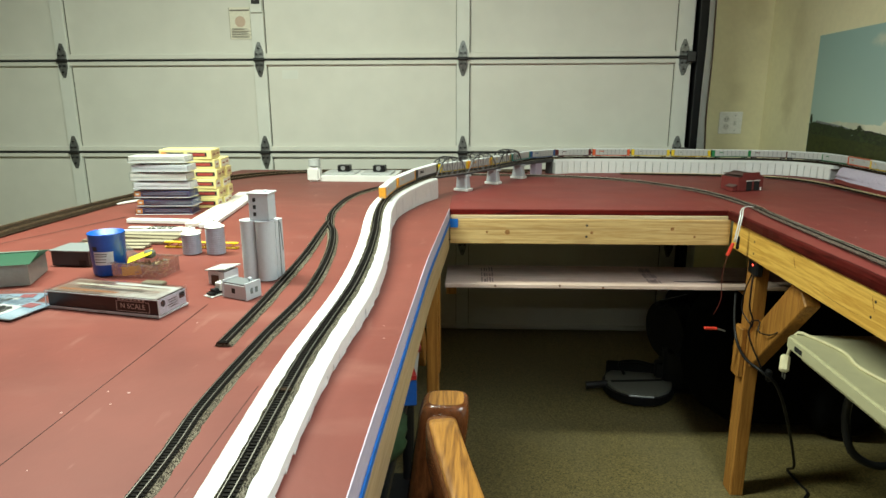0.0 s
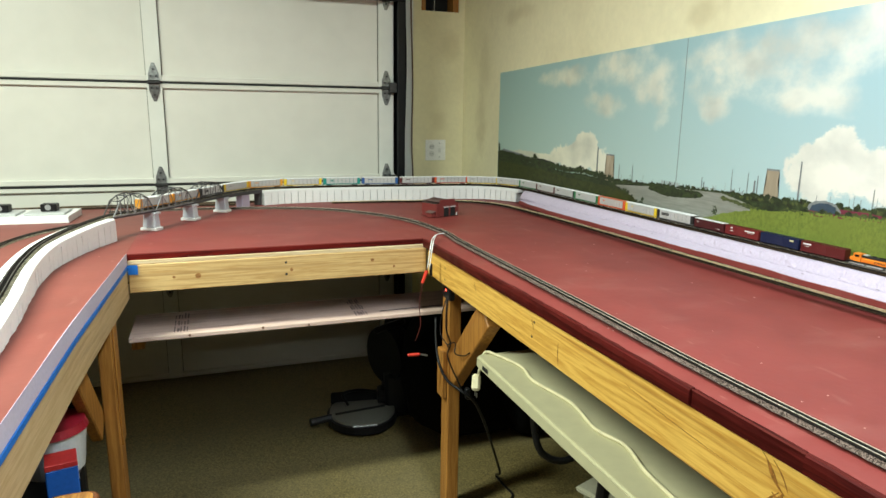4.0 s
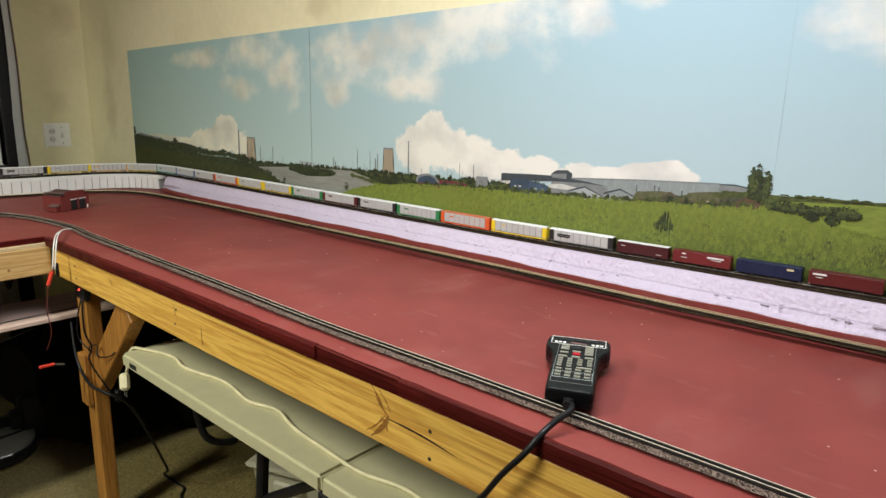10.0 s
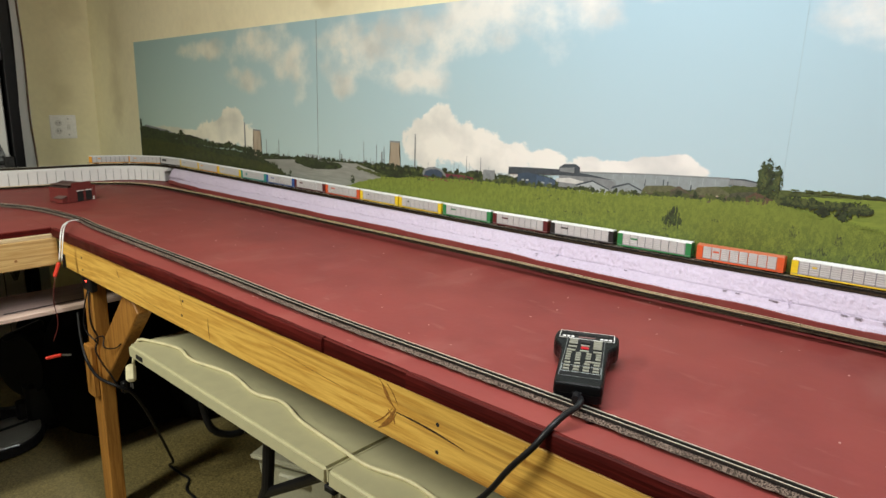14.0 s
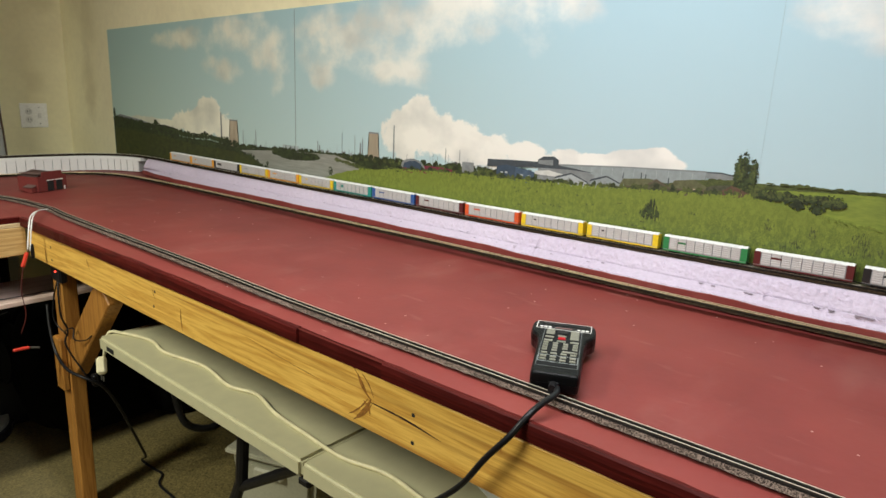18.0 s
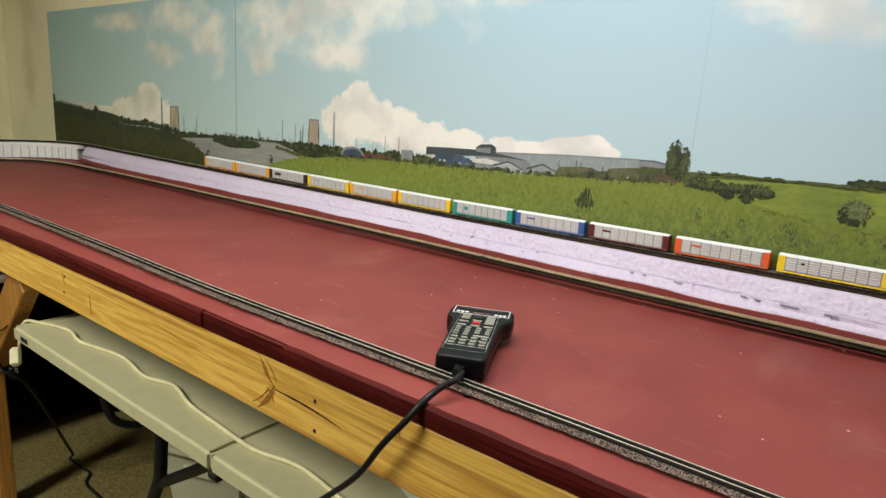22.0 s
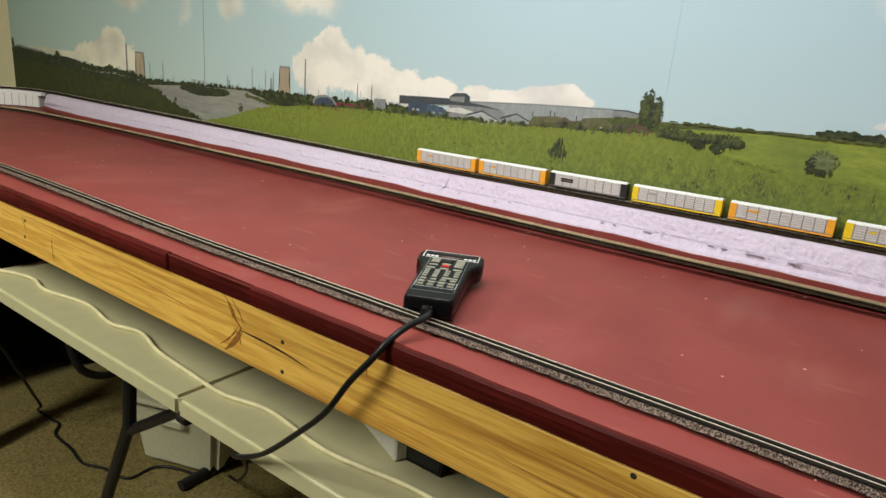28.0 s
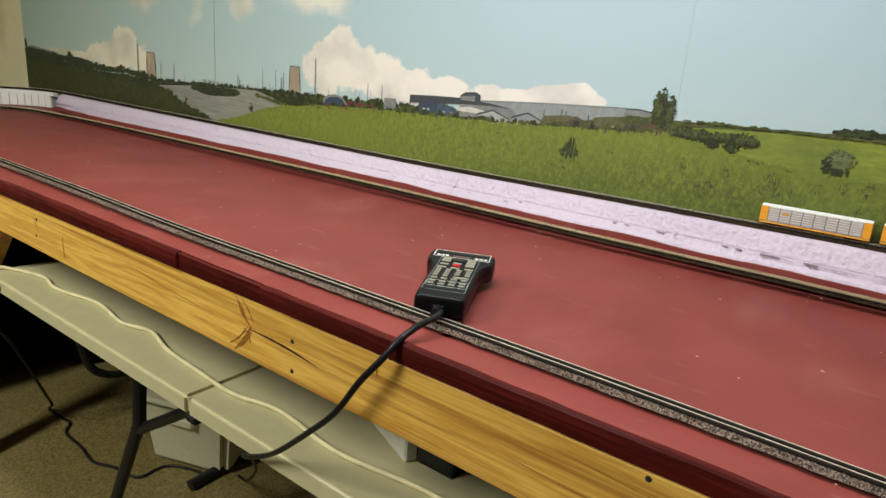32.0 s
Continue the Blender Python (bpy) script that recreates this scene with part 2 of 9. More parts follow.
WALL = mat("wall_paint", (0.86, 0.80, 0.53), 0.8, var=0.03, scale=40, bump=0.25, bump_scale=40, stain=0.28, stain_scale=2.4, stain_colour=(0.52, 0.45, 0.26))


def spots(m, places, colour):
    """Old water stains on a wall: soft uneven patches, each with its middle and half sizes in metres."""
    n, link = m.node_tree.nodes, m.node_tree.links.new
    b = n["Principled BSDF"]
    src = b.inputs["Base Color"].links[0].from_socket
    tc, tex = n.new("ShaderNodeTexCoord"), n.new("ShaderNodeTexNoise")
    tex.inputs["Scale"].default_value, tex.inputs["Detail"].default_value = 9, 6
    link(tc.outputs["Object"], tex.inputs["Vector"])
    for c, half, strength in places:
        mp = n.new("ShaderNodeMapping")
        mp.vector_type = "TEXTURE"
        mp.inputs["Location"].default_value, mp.inputs["Scale"].default_value = c, half
        link(tc.outputs["Object"], mp.inputs["Vector"])
        ln = n.new("ShaderNodeVectorMath")
        ln.operation = "LENGTH"
        link(mp.outputs["Vector"], ln.inputs[0])
        add = n.new("ShaderNodeMath")
        add.operation = "MULTIPLY_ADD"
        add.inputs[1].default_value = 1.3
        link(tex.outputs["Fac"], add.inputs[0])
        link(ln.outputs["Value"], add.inputs[2])
        r = n.new("ShaderNodeMapRange")
        r.interpolation_type = "SMOOTHSTEP"
        r.inputs["From Min"].default_value, r.inputs["From Max"].default_value = 0.9, 1.7
        r.inputs["To Min"].default_value, r.inputs["To Max"].default_value = strength, 0.0
        link(add.outputs[0], r.inputs["Value"])
        mix = n.new("ShaderNodeMix")
        mix.data_type = "RGBA"
        link(r.outputs["Result"], mix.inputs["Factor"])
        link(src, mix.inputs["A"])
        mix.inputs["B"].default_value = (*colour, 1)
        src = mix.outputs["Result"]
    link(src, b.inputs["Base Color"])


spots(WALL, [((1.81, 3.72, 1.20), (0.3, 0.10, 0.19), 0.35), ((1.81, 3.70, 1.50), (0.3, 0.10, 0.20), 0.22), ((1.72, 4.0, 1.62), (0.09, 0.3, 0.12), 0.25), ((1.66, 4.0, 1.22), (0.07, 0.3, 0.08), 0.2),
             ((1.81, 2.05, 1.56), (0.3, 0.08, 0.05), 0.3), ((1.81, 3.3, 1.72), (0.3, 0.2, 0.05), 0.3), ((1.81, 1.95, 1.66), (0.3, 0.03, 0.12), 0.2)], (0.44, 0.36, 0.17))
# Ceiling stays out of view; its dark colour keeps bounced light down.
CEIL = mat("bounce_cut_ceiling", (0.17, 0.16, 0.135), 0.9, var=0.03, bump=0.2)
FLOOR_M = mat("concrete_floor", (0.165, 0.130, 0.050), 0.5, var=0.6, scale=170, bump=0.5, bump_scale=160, stain=0.6, stain_scale=1.7, stain_colour=(0.17, 0.145, 0.080))
PINE = wood("pine_board", (0.64, 0.44, 0.19), (0.44, 0.25, 0.08), 0)
PINE_Y = wood("pine_board_y", (0.84, 0.52, 0.11), (0.55, 0.26, 0.035), 1, scale=7, ring=0.2, knots=False, streaks=0.75)
PINE_Z = wood("pine_post", (0.46, 0.21, 0.040), (0.27, 0.105, 0.015), 2)
PINE_TAN = wood("tan_pine_fascia", (0.60, 0.43, 0.24), (0.45, 0.29, 0.13), 1, scale=8, ring=0.16, knots=False)
PALE = wood("pale_plywood", (0.70, 0.56, 0.36), (0.55, 0.38, 0.2), 0, knots=False)
BOARD_PINK = wood("grey_pine_shelf", (0.66, 0.50, 0.43), (0.54, 0.38, 0.31), 0)
CHAIR_W = wood("varnished_oak", (0.14, 0.045, 0.014), (0.07, 0.02, 0.006), 2, scale=9, rough=0.2, knots=False)
WORN = wood("worn_oak", (0.36, 0.165, 0.032), (0.11, 0.040, 0.010), 1, scale=11, rough=0.3, knots=False, streaks=0.2)
BALLAST = grit("ballast", (0.03, 0.024, 0.016), (0.50, 0.44, 0.33), 520)
BALLAST_DARK = grit("dark_ballast", (0.045, 0.032, 0.026), (0.36, 0.27, 0.22), 480)
BED_DARK = grit("oily_bed", (0.008, 0.007, 0.006), (0.10, 0.085, 0.06), 420)
CORK = grit("cork_bed", (0.012, 0.008, 0.006), (0.085, 0.055, 0.032), 420)
BROWN_TIE = mat("brown_tie_plastic", (0.06, 0.032, 0.017), 0.7, var=0.2, spec=0.15)
TIE = mat("tie_plastic", (0.012, 0.010, 0.009), 0.75, var=0.2, spec=0.08)
# Pale, half-metal heads hold the lamp's glint in their colour; left-hand rails stay dark.
RAIL_GLINT = mat("glint_nickel_rail", (0.92, 0.86, 0.73), 0.32, metal=0.6, var=0.08, scale=60)
RAIL_GOLD_GLINT = mat("brassy_rail", (0.93, 0.80, 0.55), 0.33, metal=0.55, var=0.08, scale=60)
RAIL_WEB = mat("dark_rail_web", (0.035, 0.028, 0.02), 0.6, metal=0.3, var=0.2)
BRASS_WEB = mat("brassy_rail_web", (0.62, 0.50, 0.30), 0.28, metal=0.85, var=0.12)
RAIL = mat("nickel_rail", (0.17, 0.155, 0.14), 0.42, metal=0.8, var=0.08, scale=60)
BLACK = mat("black_plastic", (0.009, 0.009, 0.010), 0.4, var=0.15, spec=0.25)
BLACK_SHINY = mat("black_gloss", (0.004, 0.004, 0.005), 0.34, var=0.1, spec=0.25)
CASE_TOP = mat("satin_black_plastic", (0.003, 0.0035, 0.004), 0.42, var=0.15, spec=0.14, bump=0.2, bump_scale=900)
RUBBER = mat("black_cord", (0.008, 0.008, 0.009), 0.4, spec=0.25)
HINGE = mat("hinge_steel", (0.20, 0.205, 0.20), 0.33, metal=0.6, var=0.5, scale=70)
STEEL = mat("galvanised_steel", (0.42, 0.43, 0.42), 0.35, metal=0.9, var=0.15, scale=60)
DARK_STEEL = mat("dark_steel", (0.05, 0.05, 0.05), 0.4, metal=0.6, var=0.3, scale=50)
BLUE_TAPE = mat("blue_tape", (0.012, 0.14, 0.52), 0.6, var=0.08, scale=50)
TABLE_PL = mat("grey_plastic_top", (0.545, 0.515, 0.325), 0.42, var=0.04, scale=30, bump=0.15, bump_scale=300)
CREAM = mat("cream_cord", (0.72, 0.66, 0.42), 0.5)
WHITE = mat("white_plastic", (0.78, 0.78, 0.76), 0.4, var=0.03)
GREY_PLA = mat("grey_print", (0.58, 0.60, 0.64), 0.5, var=0.03, scale=150)
PIER_M = mat("pier_plaster", (0.50, 0.52, 0.56), 0.8, var=0.06, scale=150)
TRUSS = mat("truss_dark", (0.05, 0.05, 0.052), 0.5, var=0.2)
TRUSS_L = mat("truss_grey", (0.20, 0.205, 0.21), 0.5, var=0.2)
SHED_RED = mat("shed_red", (0.17, 0.026, 0.022), 0.6, var=0.15, scale=200)
SHED_ROOF = mat("shed_roof", (0.13, 0.075, 0.065), 0.8, var=0.2, scale=200)
SILVER = mat("silver_panel", (0.60, 0.60, 0.59), 0.36, metal=0.3, var=0.06, scale=200)
ROOF_M = mat("car_roof", (0.80, 0.81, 0.81), 0.4, var=0.06, scale=150)
DARK = mat("deep_black", (0.01, 0.01, 0.01), 0.8)
LED_RED = glow("red_led", (1.0, 0.05, 0.03), 6)
CLEAR = glass("clear_plastic")
FILM = glass("hazy_plastic", (0.90, 0.91, 0.92), 0.25)
FILM.node_tree.nodes["Mix Shader"].inputs["Fac"].default_value = 0.24
INK = mat("black_ink", (0.02, 0.02, 0.02), 0.7)
PAPER = mat("paper_white", (0.75, 0.75, 0.72), 0.8)


def paint(name, colour, rough=0.45):
    if name not in bpy.data.materials:
        mat(name, colour, rough, var=0.07, scale=120)
    return bpy.data.materials[name]


# ---- building helpers ----
def thing(name, at=(0, 0, 0), label="", category="", group="", kind="", turn=0):
    ob = new(name)
    ob.empty_display_size = 0.02
    ob.matrix_world = pose(*at, 0, 0, turn)
    return tagged(ob, label, category, group, kind)


def part(name, bm, material, parent=None, label="", smooth=False):
    me = bpy.data.meshes.new(name)
    bm.to_mesh(me)
    bm.free()
    me.materials.append(material)
    if smooth:
        me.shade_smooth()
    ob = new(name, me)
    ob.parent = parent
    return tagged(ob, label)


MESHES = {}


def shared(name, key, build, material, parent=None, m=None, label="", smooth=False):
    """A part whose mesh is made once for a key and material and then used again."""
    k = (key, material.name)
    if k not in MESHES:
        bm = build()
        me = bpy.data.meshes.new(name)
        bm.to_mesh(me)
        bm.free()
        me.materials.append(material)
        if smooth:
            me.shade_smooth()
        MESHES[k] = me
    ob = new(name, MESHES[k])
    ob.parent = parent
    if m is not None:
        ob.matrix_local = m
    return tagged(ob, label)


def box(x0, x1, y0, y1, z0, z1, bevel=0.0, bm=None, seg=1):
    bm = bm or bmesh.new()
    r = bmesh.ops.create_cube(bm, size=1, matrix=Matrix.Translation(((x0 + x1) / 2, (y0 + y1) / 2, (z0 + z1) / 2)) @ Matrix.Diagonal((x1 - x0, y1 - y0, z1 - z0, 1)))
    if bevel:
        es = list({e for v in r["verts"] for e in v.link_edges})
        bmesh.ops.bevel(bm, geom=es, offset=bevel, segments=seg, affect="EDGES")
    return bm


def cyl(r, h, at=(0, 0, 0), r2=None, n=24, bm=None, m=None):
    """An upright cylinder or cone standing on at."""
    bm = bm or bmesh.new()
    mm = (m or Matrix.Identity(4)) @ Matrix.Translation((at[0], at[1], at[2] + h / 2))
    bmesh.ops.create_cone(bm, cap_ends=True, segments=n, radius1=r, radius2=r if r2 is None else r2, depth=h, matrix=mm)
    return bm


def rod(a, b, r, n=8, bm=None):
    bm = bm or bmesh.new()
    a, b = Vector(a), Vector(b)
    d = b - a
    m = Matrix.Translation((a + b) / 2) @ d.to_track_quat("Z", "Y").to_matrix().to_4x4()
    bmesh.ops.create_cone(bm, cap_ends=True, segments=n, radius1=r, radius2=r, depth=d.length, matrix=m)
    return bm


def beam(a, b, w, h, bevel=0.0, bm=None):
    """A square bar from a to b, w wide and h deep."""
    bm = bm or bmesh.new()
    a, b = Vector(a), Vector(b)
    d = b - a
    m = Matrix.Translation((a + b) / 2) @ d.to_track_quat("X", "Z").to_matrix().to_4x4() @ Matrix.Diagonal((d.length, w, h, 1))
    r = bmesh.ops.create_cube(bm, size=1, matrix=m)
    if bevel:
        bmesh.ops.bevel(bm, geom=list({e for v in r["verts"] for e in v.link_edges}), offset=bevel, segments=1, affect="EDGES")
    return bm


def prism(outline, z0, z1, bm=None):
    """An upright prism over a plan outline; z1 may be a function of x and y."""
    bm = bm or bmesh.new()
    f = z1 if callable(z1) else (lambda x, y: z1)
    g = z0 if callable(z0) else (lambda x, y: z0)
    low = [bm.verts.new((x, y, g(x, y))) for x, y in outline]
    top = [bm.verts.new((x, y, f(x, y))) for x, y in outline]
    bm.faces.new(top)
    bm.faces.new(low[::-1])
    k = len(outline)
    for i in range(k):
        bm.faces.new((low[i], low[(i + 1) % k], top[(i + 1) % k], top[i]))
    bmesh.ops.recalc_face_normals(bm, faces=bm.faces)
    return bm


def smooth_line(pts, step):
    """A soft curve through points, evenly resampled."""
    p = [Vector(q) for q in pts]
    p = [2 * p[0] - p[1], *p, 2 * p[-1] - p[-2]]
    fine = []
    for i in range(1, len(p) - 2):
        a, b, c, d = p[i - 1:i + 3]
        k = max(6, int((c - b).length / step * 2))
        for j in range(k):
            t = j / k
            fine.append(0.5 * (2 * b + (c - a) * t + (2 * a - 5 * b + 4 * c - d) * t * t + (3 * b - a - 3 * c + d) * t ** 3))
    fine.append(p[-2].copy())
    out, left = [fine[0]], step
    for a, b in zip(fine, fine[1:]):
        seg = (b - a).length
        done = 0.0
        while seg - done >= left:
            done += left
            out.append(a.lerp(b, done / seg))
            left = step
        left -= seg - done
    return out


def frames_along(line):
    """Place, side direction and way at each point of a line, with z kept upright."""
    out = []
    for i, q in enumerate(line):
        w = (line[min(i + 1, len(line) - 1)] - line[max(i - 1, 0)]).normalized()
        side = Vector((w.y, -w.x, 0)).normalized()
        out.append((q, side, w))
    return out


def sweep(line, section, bm=None, closed=True):
    """A section of (across, up) pairs carried along a line; a section may be a function of the index."""
    bm = bm or bmesh.new()
    rings = []
    for i, (q, side, w) in enumerate(frames_along(line)):
        sec = section(i) if callable(section) else section
        rings.append([bm.verts.new(q + side * a + Vector((0, 0, u))) for a, u in sec])
    k = len(rings[0])
    for a, b in zip(rings, rings[1:]):
        for j in range(k if closed else k - 1):
            bm.faces.new((a[j], a[(j + 1) % k], b[(j + 1) % k], b[j]))
    if closed:
        bm.faces.new(rings[0][::-1])
        bm.faces.new(rings[-1])
    bmesh.ops.recalc_face_normals(bm, faces=bm.faces)
    return bm


def cord(pts, r, material, parent, name="cord", step=0.012, label=""):
    line = smooth_line(pts, step)
    bm = bmesh.new()
    rings = []
    for i, q in enumerate(line):
        w = (line[min(i + 1, len(line) - 1)] - line[max(i - 1, 0)]).normalized()
        u = w.orthogonal().normalized() if not rings else (u - w * u.dot(w)).normalized()
        v = w.cross(u)
        rings.append([bm.verts.new(q + r * (u * math.cos(a) + v * math.sin(a))) for a in [k * math.pi / 4 for k in range(8)]])
    for a, b in zip(rings, rings[1:]):
        for j in range(8):
            bm.faces.new((a[j], a[(j + 1) % 8], b[(j + 1) % 8], b[j]))
    bm.faces.new(rings[0][::-1])
    bm.faces.new(rings[-1])
    return part(name, bm, material, parent, label, smooth=True)


def writing(text, size, at, turn, material, parent, name="lettering", depth=0.0002):
    c = bpy.data.curves.new(name, "FONT")
    c.body, c.size, c.extrude, c.align_x, c.align_y = text, size, depth, "CENTER", "CENTER"
    tmp = new(name, c)
    me = bpy.data.meshes.new_from_object(tmp.evaluated_get(bpy.context.evaluated_depsgraph_get()))
    bpy.data.objects.remove(tmp)
    me.materials.clear()
    me.materials.append(material)
    ob = new(name, me)
    ob.parent = parent
    ob.matrix_local = Matrix.Translation(at) @ turn
    return ob


# ---- the room ----
FLOOR, WALL_X, DOOR_Y, FRONT_Y, BACK_Y, LEFT_X, TOP = -0.05, 1.81, 3.66, 4.0, -4.9, -3.4, 2.5


def surface(y):
    """Height of the layout's painted top, which dips a little towards the garage door."""
    return 0.868 - 0.0135 * max(0.0, y - 1.6)


def grid_sheet(x0, x1, y0, y1, z, step):
    bm = bmesh.new()
    bmesh.ops.create_grid(bm, x_segments=max(1, int((x1 - x0) / step)), y_segments=max(1, int((y1 - y0) / step)), size=0.5,
                          matrix=Matrix.Translation(((x0 + x1) / 2, (y0 + y1) / 2, z)) @ Matrix.Diagonal((x1 - x0, y1 - y0, 1, 1)))
    return bm


# Unseen walls are darkened to cut bounced light and deepen the shadows.
DIM_WALL = mat("bounce_cut_wall", (0.15, 0.135, 0.10), 0.85, var=0.08, bump=0.2)


def room():
    tagged(part("floor", box(LEFT_X - 0.1, WALL_X + 0.1, BACK_Y - 0.1, FRONT_Y + 0.1, FLOOR - 0.1, FLOOR), FLOOR_M), "worn tan concrete garage floor", "floor", kind="structure")
    tagged(part("ceiling", box(LEFT_X - 0.1, WALL_X + 0.1, BACK_Y - 0.1, FRONT_Y + 0.1, TOP, TOP + 0.1), CEIL), "unseen garage ceiling, darkened to cut bounced light", "ceiling", kind="structure")
    tagged(part("wall_east", box(WALL_X, WALL_X + 0.12, BACK_Y, FRONT_Y, FLOOR, TOP), WALL), "unseen garage wall, darkened to cut bounced light with yellowed stains", "wall", kind="structure")
    tagged(part("wall_south", box(LEFT_X, WALL_X, BACK_Y - 0.12, BACK_Y, FLOOR, TOP), DIM_WALL), "unseen garage wall, darkened to cut bounced light", "wall", kind="structure")
    tagged(part("wall_west", box(LEFT_X - 0.12, LEFT_X, BACK_Y, FRONT_Y, FLOOR, TOP), DIM_WALL), "unseen garage wall, darkened to cut bounced light", "wall", kind="structure")
    # the front wall: a pier beside the door with a square hole near its top, a pier on the other side, a beam above
    bm = box(1.455, WALL_X, FRONT_Y, FRONT_Y + 0.12, FLOOR, 1.812)
    box(1.455, 1.55, FRONT_Y, FRONT_Y + 0.12, 1.812, TOP, bm=bm)
    box(1.775, WALL_X, FRONT_Y, FRONT_Y + 0.12, 1.812, TOP, bm=bm)
    box(1.55, 1.775, FRONT_Y, FRONT_Y + 0.12, 2.1, TOP, bm=bm)
    box(LEFT_X, -2.98, FRONT_Y, FRONT_Y + 0.12, FLOOR, TOP, bm=bm)
    box(-2.98, 1.455, FRONT_Y, FRONT_Y + 0.12, 2.24, TOP, bm=bm)
    wall = tagged(part("wall_north", bm, WALL), "cream wall with water stains beside the garage door", "wall", kind="structure")
    hole = thing("wall_opening", (0, 0, 0), "dark hole in the plasterboard framed by raw wood studs", "wall opening", kind="structure")
    part("stud", box(1.551, 1.578, FRONT_Y + 0.012, FRONT_Y + 0.11, 1.814, 2.098), PINE_Z, hole)
    part("stud", box(1.742, 1.774, FRONT_Y + 0.012, FRONT_Y + 0.11, 1.814, 2.098), PINE_Z, hole)
    part("stud", box(1.64, 1.645, FRONT_Y + 0.05, FRONT_Y + 0.1, 1.814, 2.098), STEEL, hole)
    part("backing", box(1.551, 1.774, FRONT_Y + 0.112, FRONT_Y + 0.118, 1.814, 2.098), DARK, hole)
    # closing sheet outside the door
    tagged(part("trim", box(-2.98, 1.455, FRONT_Y + 0.05, FRONT_Y + 0.1, FLOOR, 2.24), DARK), "dark void behind the garage door", "trim", kind="structure")
    # jamb
    jamb = thing("trim", (0, 0, 0), "pale wooden door jamb beside the steel door track", "door jamb", kind="structure")
    part("jamb_board", box(1.366, 1.426, DOOR_Y + 0.09, FRONT_Y + 0.09, FLOOR, TOP), STILE, jamb)
    part("corner_bead", box(1.448, 1.456, FRONT_Y - 0.006, FRONT_Y + 0.002, FLOOR, TOP), STILE, jamb)


room()

# Dark strips beside each stile draw the shadow lines along its edges.
STILE_SHADE = mat("stile_shade", (0.10, 0.095, 0.075), 0.9, var=0.4, scale=40)
STILES = (-2.88, -1.855, -0.84, 0.179, 1.252)


def garage_door():
    door = thing("garage_door", (0, DOOR_Y, FLOOR), "pale grey-green sectional steel garage door with steel hinges", "garage door", kind="structure")
    door.matrix_world = Matrix.Identity(4)
    lines = [FLOOR, 0.455, 0.912, 1.373, 1.83, 2.29]
    for z0, z1 in zip(lines, lines[1:]):
        sec = part("door_section", box(-2.93, 1.298, DOOR_Y + 0.004, DOOR_Y + 0.045, z0 + 0.004, z1 - 0.004, 0.003), DOOR, door)
        part("top_rail", box(-2.93, 1.298, DOOR_Y - 0.012, DOOR_Y + 0.003, z1 - 0.026, z1 - 0.005, 0.003), DOOR, sec)
        part("bottom_rail", box(-2.93, 1.298, DOOR_Y - 0.012, DOOR_Y + 0.003, z0 + 0.005, z0 + 0.03, 0.003), DOOR, sec)
        for a in STILES:
            w = 0.032 if a < 1.2 else 0.037
            part("stile", box(a - w, a + w, DOOR_Y - 0.016, DOOR_Y - 0.0125, z0 + 0.006, z1 - 0.006, 0.001), STILE, sec)
            for dx in (-w - 0.0026, w + 0.0006):
                part("stile_shade_line", box(a + dx, a + dx + 0.002, DOOR_Y - 0.001, DOOR_Y + 0.0036, z0 + 0.032, z1 - 0.03), STILE_SHADE, sec)
            for dx in (-w, w - 0.006):
                part("stile_flange", box(a + dx, a + dx + 0.006, DOOR_Y - 0.0125, DOOR_Y + 0.003, z0 + 0.03, z1 - 0.03), STILE, sec)
    for z in lines[1:-1]:
        part("joint_seal", box(-2.93, 1.298, DOOR_Y - 0.0135, DOOR_Y - 0.0122, z - 0.0045, z + 0.0045), DARK, door, "black gap between door sections")
    for z in lines[1:-1]:
        for a in STILES:
            def leaf():
                bm = bmesh.new()
                o = [(-0.022, 0), (-0.022, 0.03), (-0.012, 0.062), (-0.006, 0.078), (0.006, 0.078), (0.012, 0.062), (0.022, 0.03), (0.022, 0)]
                f = [bm.verts.new((x, -0.0, y)) for x, y in o]
                k = [bm.verts.new((x, -0.004 - 0.006 * (1 - y / 0.078), y)) for x, y in o]
                bm.faces.new(k)
                bm.faces.new(f[::-1])
                for i in range(8):
                    bm.faces.new((f[i], f[(i + 1) % 8], k[(i + 1) % 8], k[i]))
                bmesh.ops.recalc_face_normals(bm, faces=bm.faces)
                return bm

            def bolts():
                bm = bmesh.new()
                for x, zz in ((0.011, 0.02), (-0.011, 0.02), (0, 0.05)):
                    rod((x, -0.006, zz), (x, -0.015, zz), 0.005, 8, bm)
                return bm
            h = shared("hinge", "knuckle", lambda: rod((-0.026, -0.012, 0), (0.026, -0.012, 0), 0.009, 10), DARK_STEEL, door, pose(a, DOOR_Y - 0.016, z))
            shared("hinge_bolt", "bolts", bolts, DARK_STEEL, h, pose(0, 0, 0.006))
            shared("hinge_bolt", "bolts", bolts, DARK_STEEL, h, Matrix.Translation((0, 0, -0.006)) @ Matrix.Diagonal((1, 1, -1, 1)))
            shared("hinge_leaf", "leaf", leaf, HINGE, h, pose(0, 0, 0.006))
            shared("hinge_leaf", "leaf", leaf, HINGE, h, Matrix.Translation((0, 0, -0.006)) @ Matrix.Diagonal((1, 1, -1, 1)))
    st = part("warning_label", box(-0.985, -0.876, DOOR_Y + 0.0015, DOOR_Y + 0.004, 1.472, 1.623), paint("old_paper", (0.74, 0.71, 0.58)), door, "faded paper warning label")
    part("label_header", box(-0.98, -0.881, DOOR_Y + 0.0005, DOOR_Y + 0.0015, 1.606, 1.613), paint("faded_ink", (0.16, 0.14, 0.11)), st)
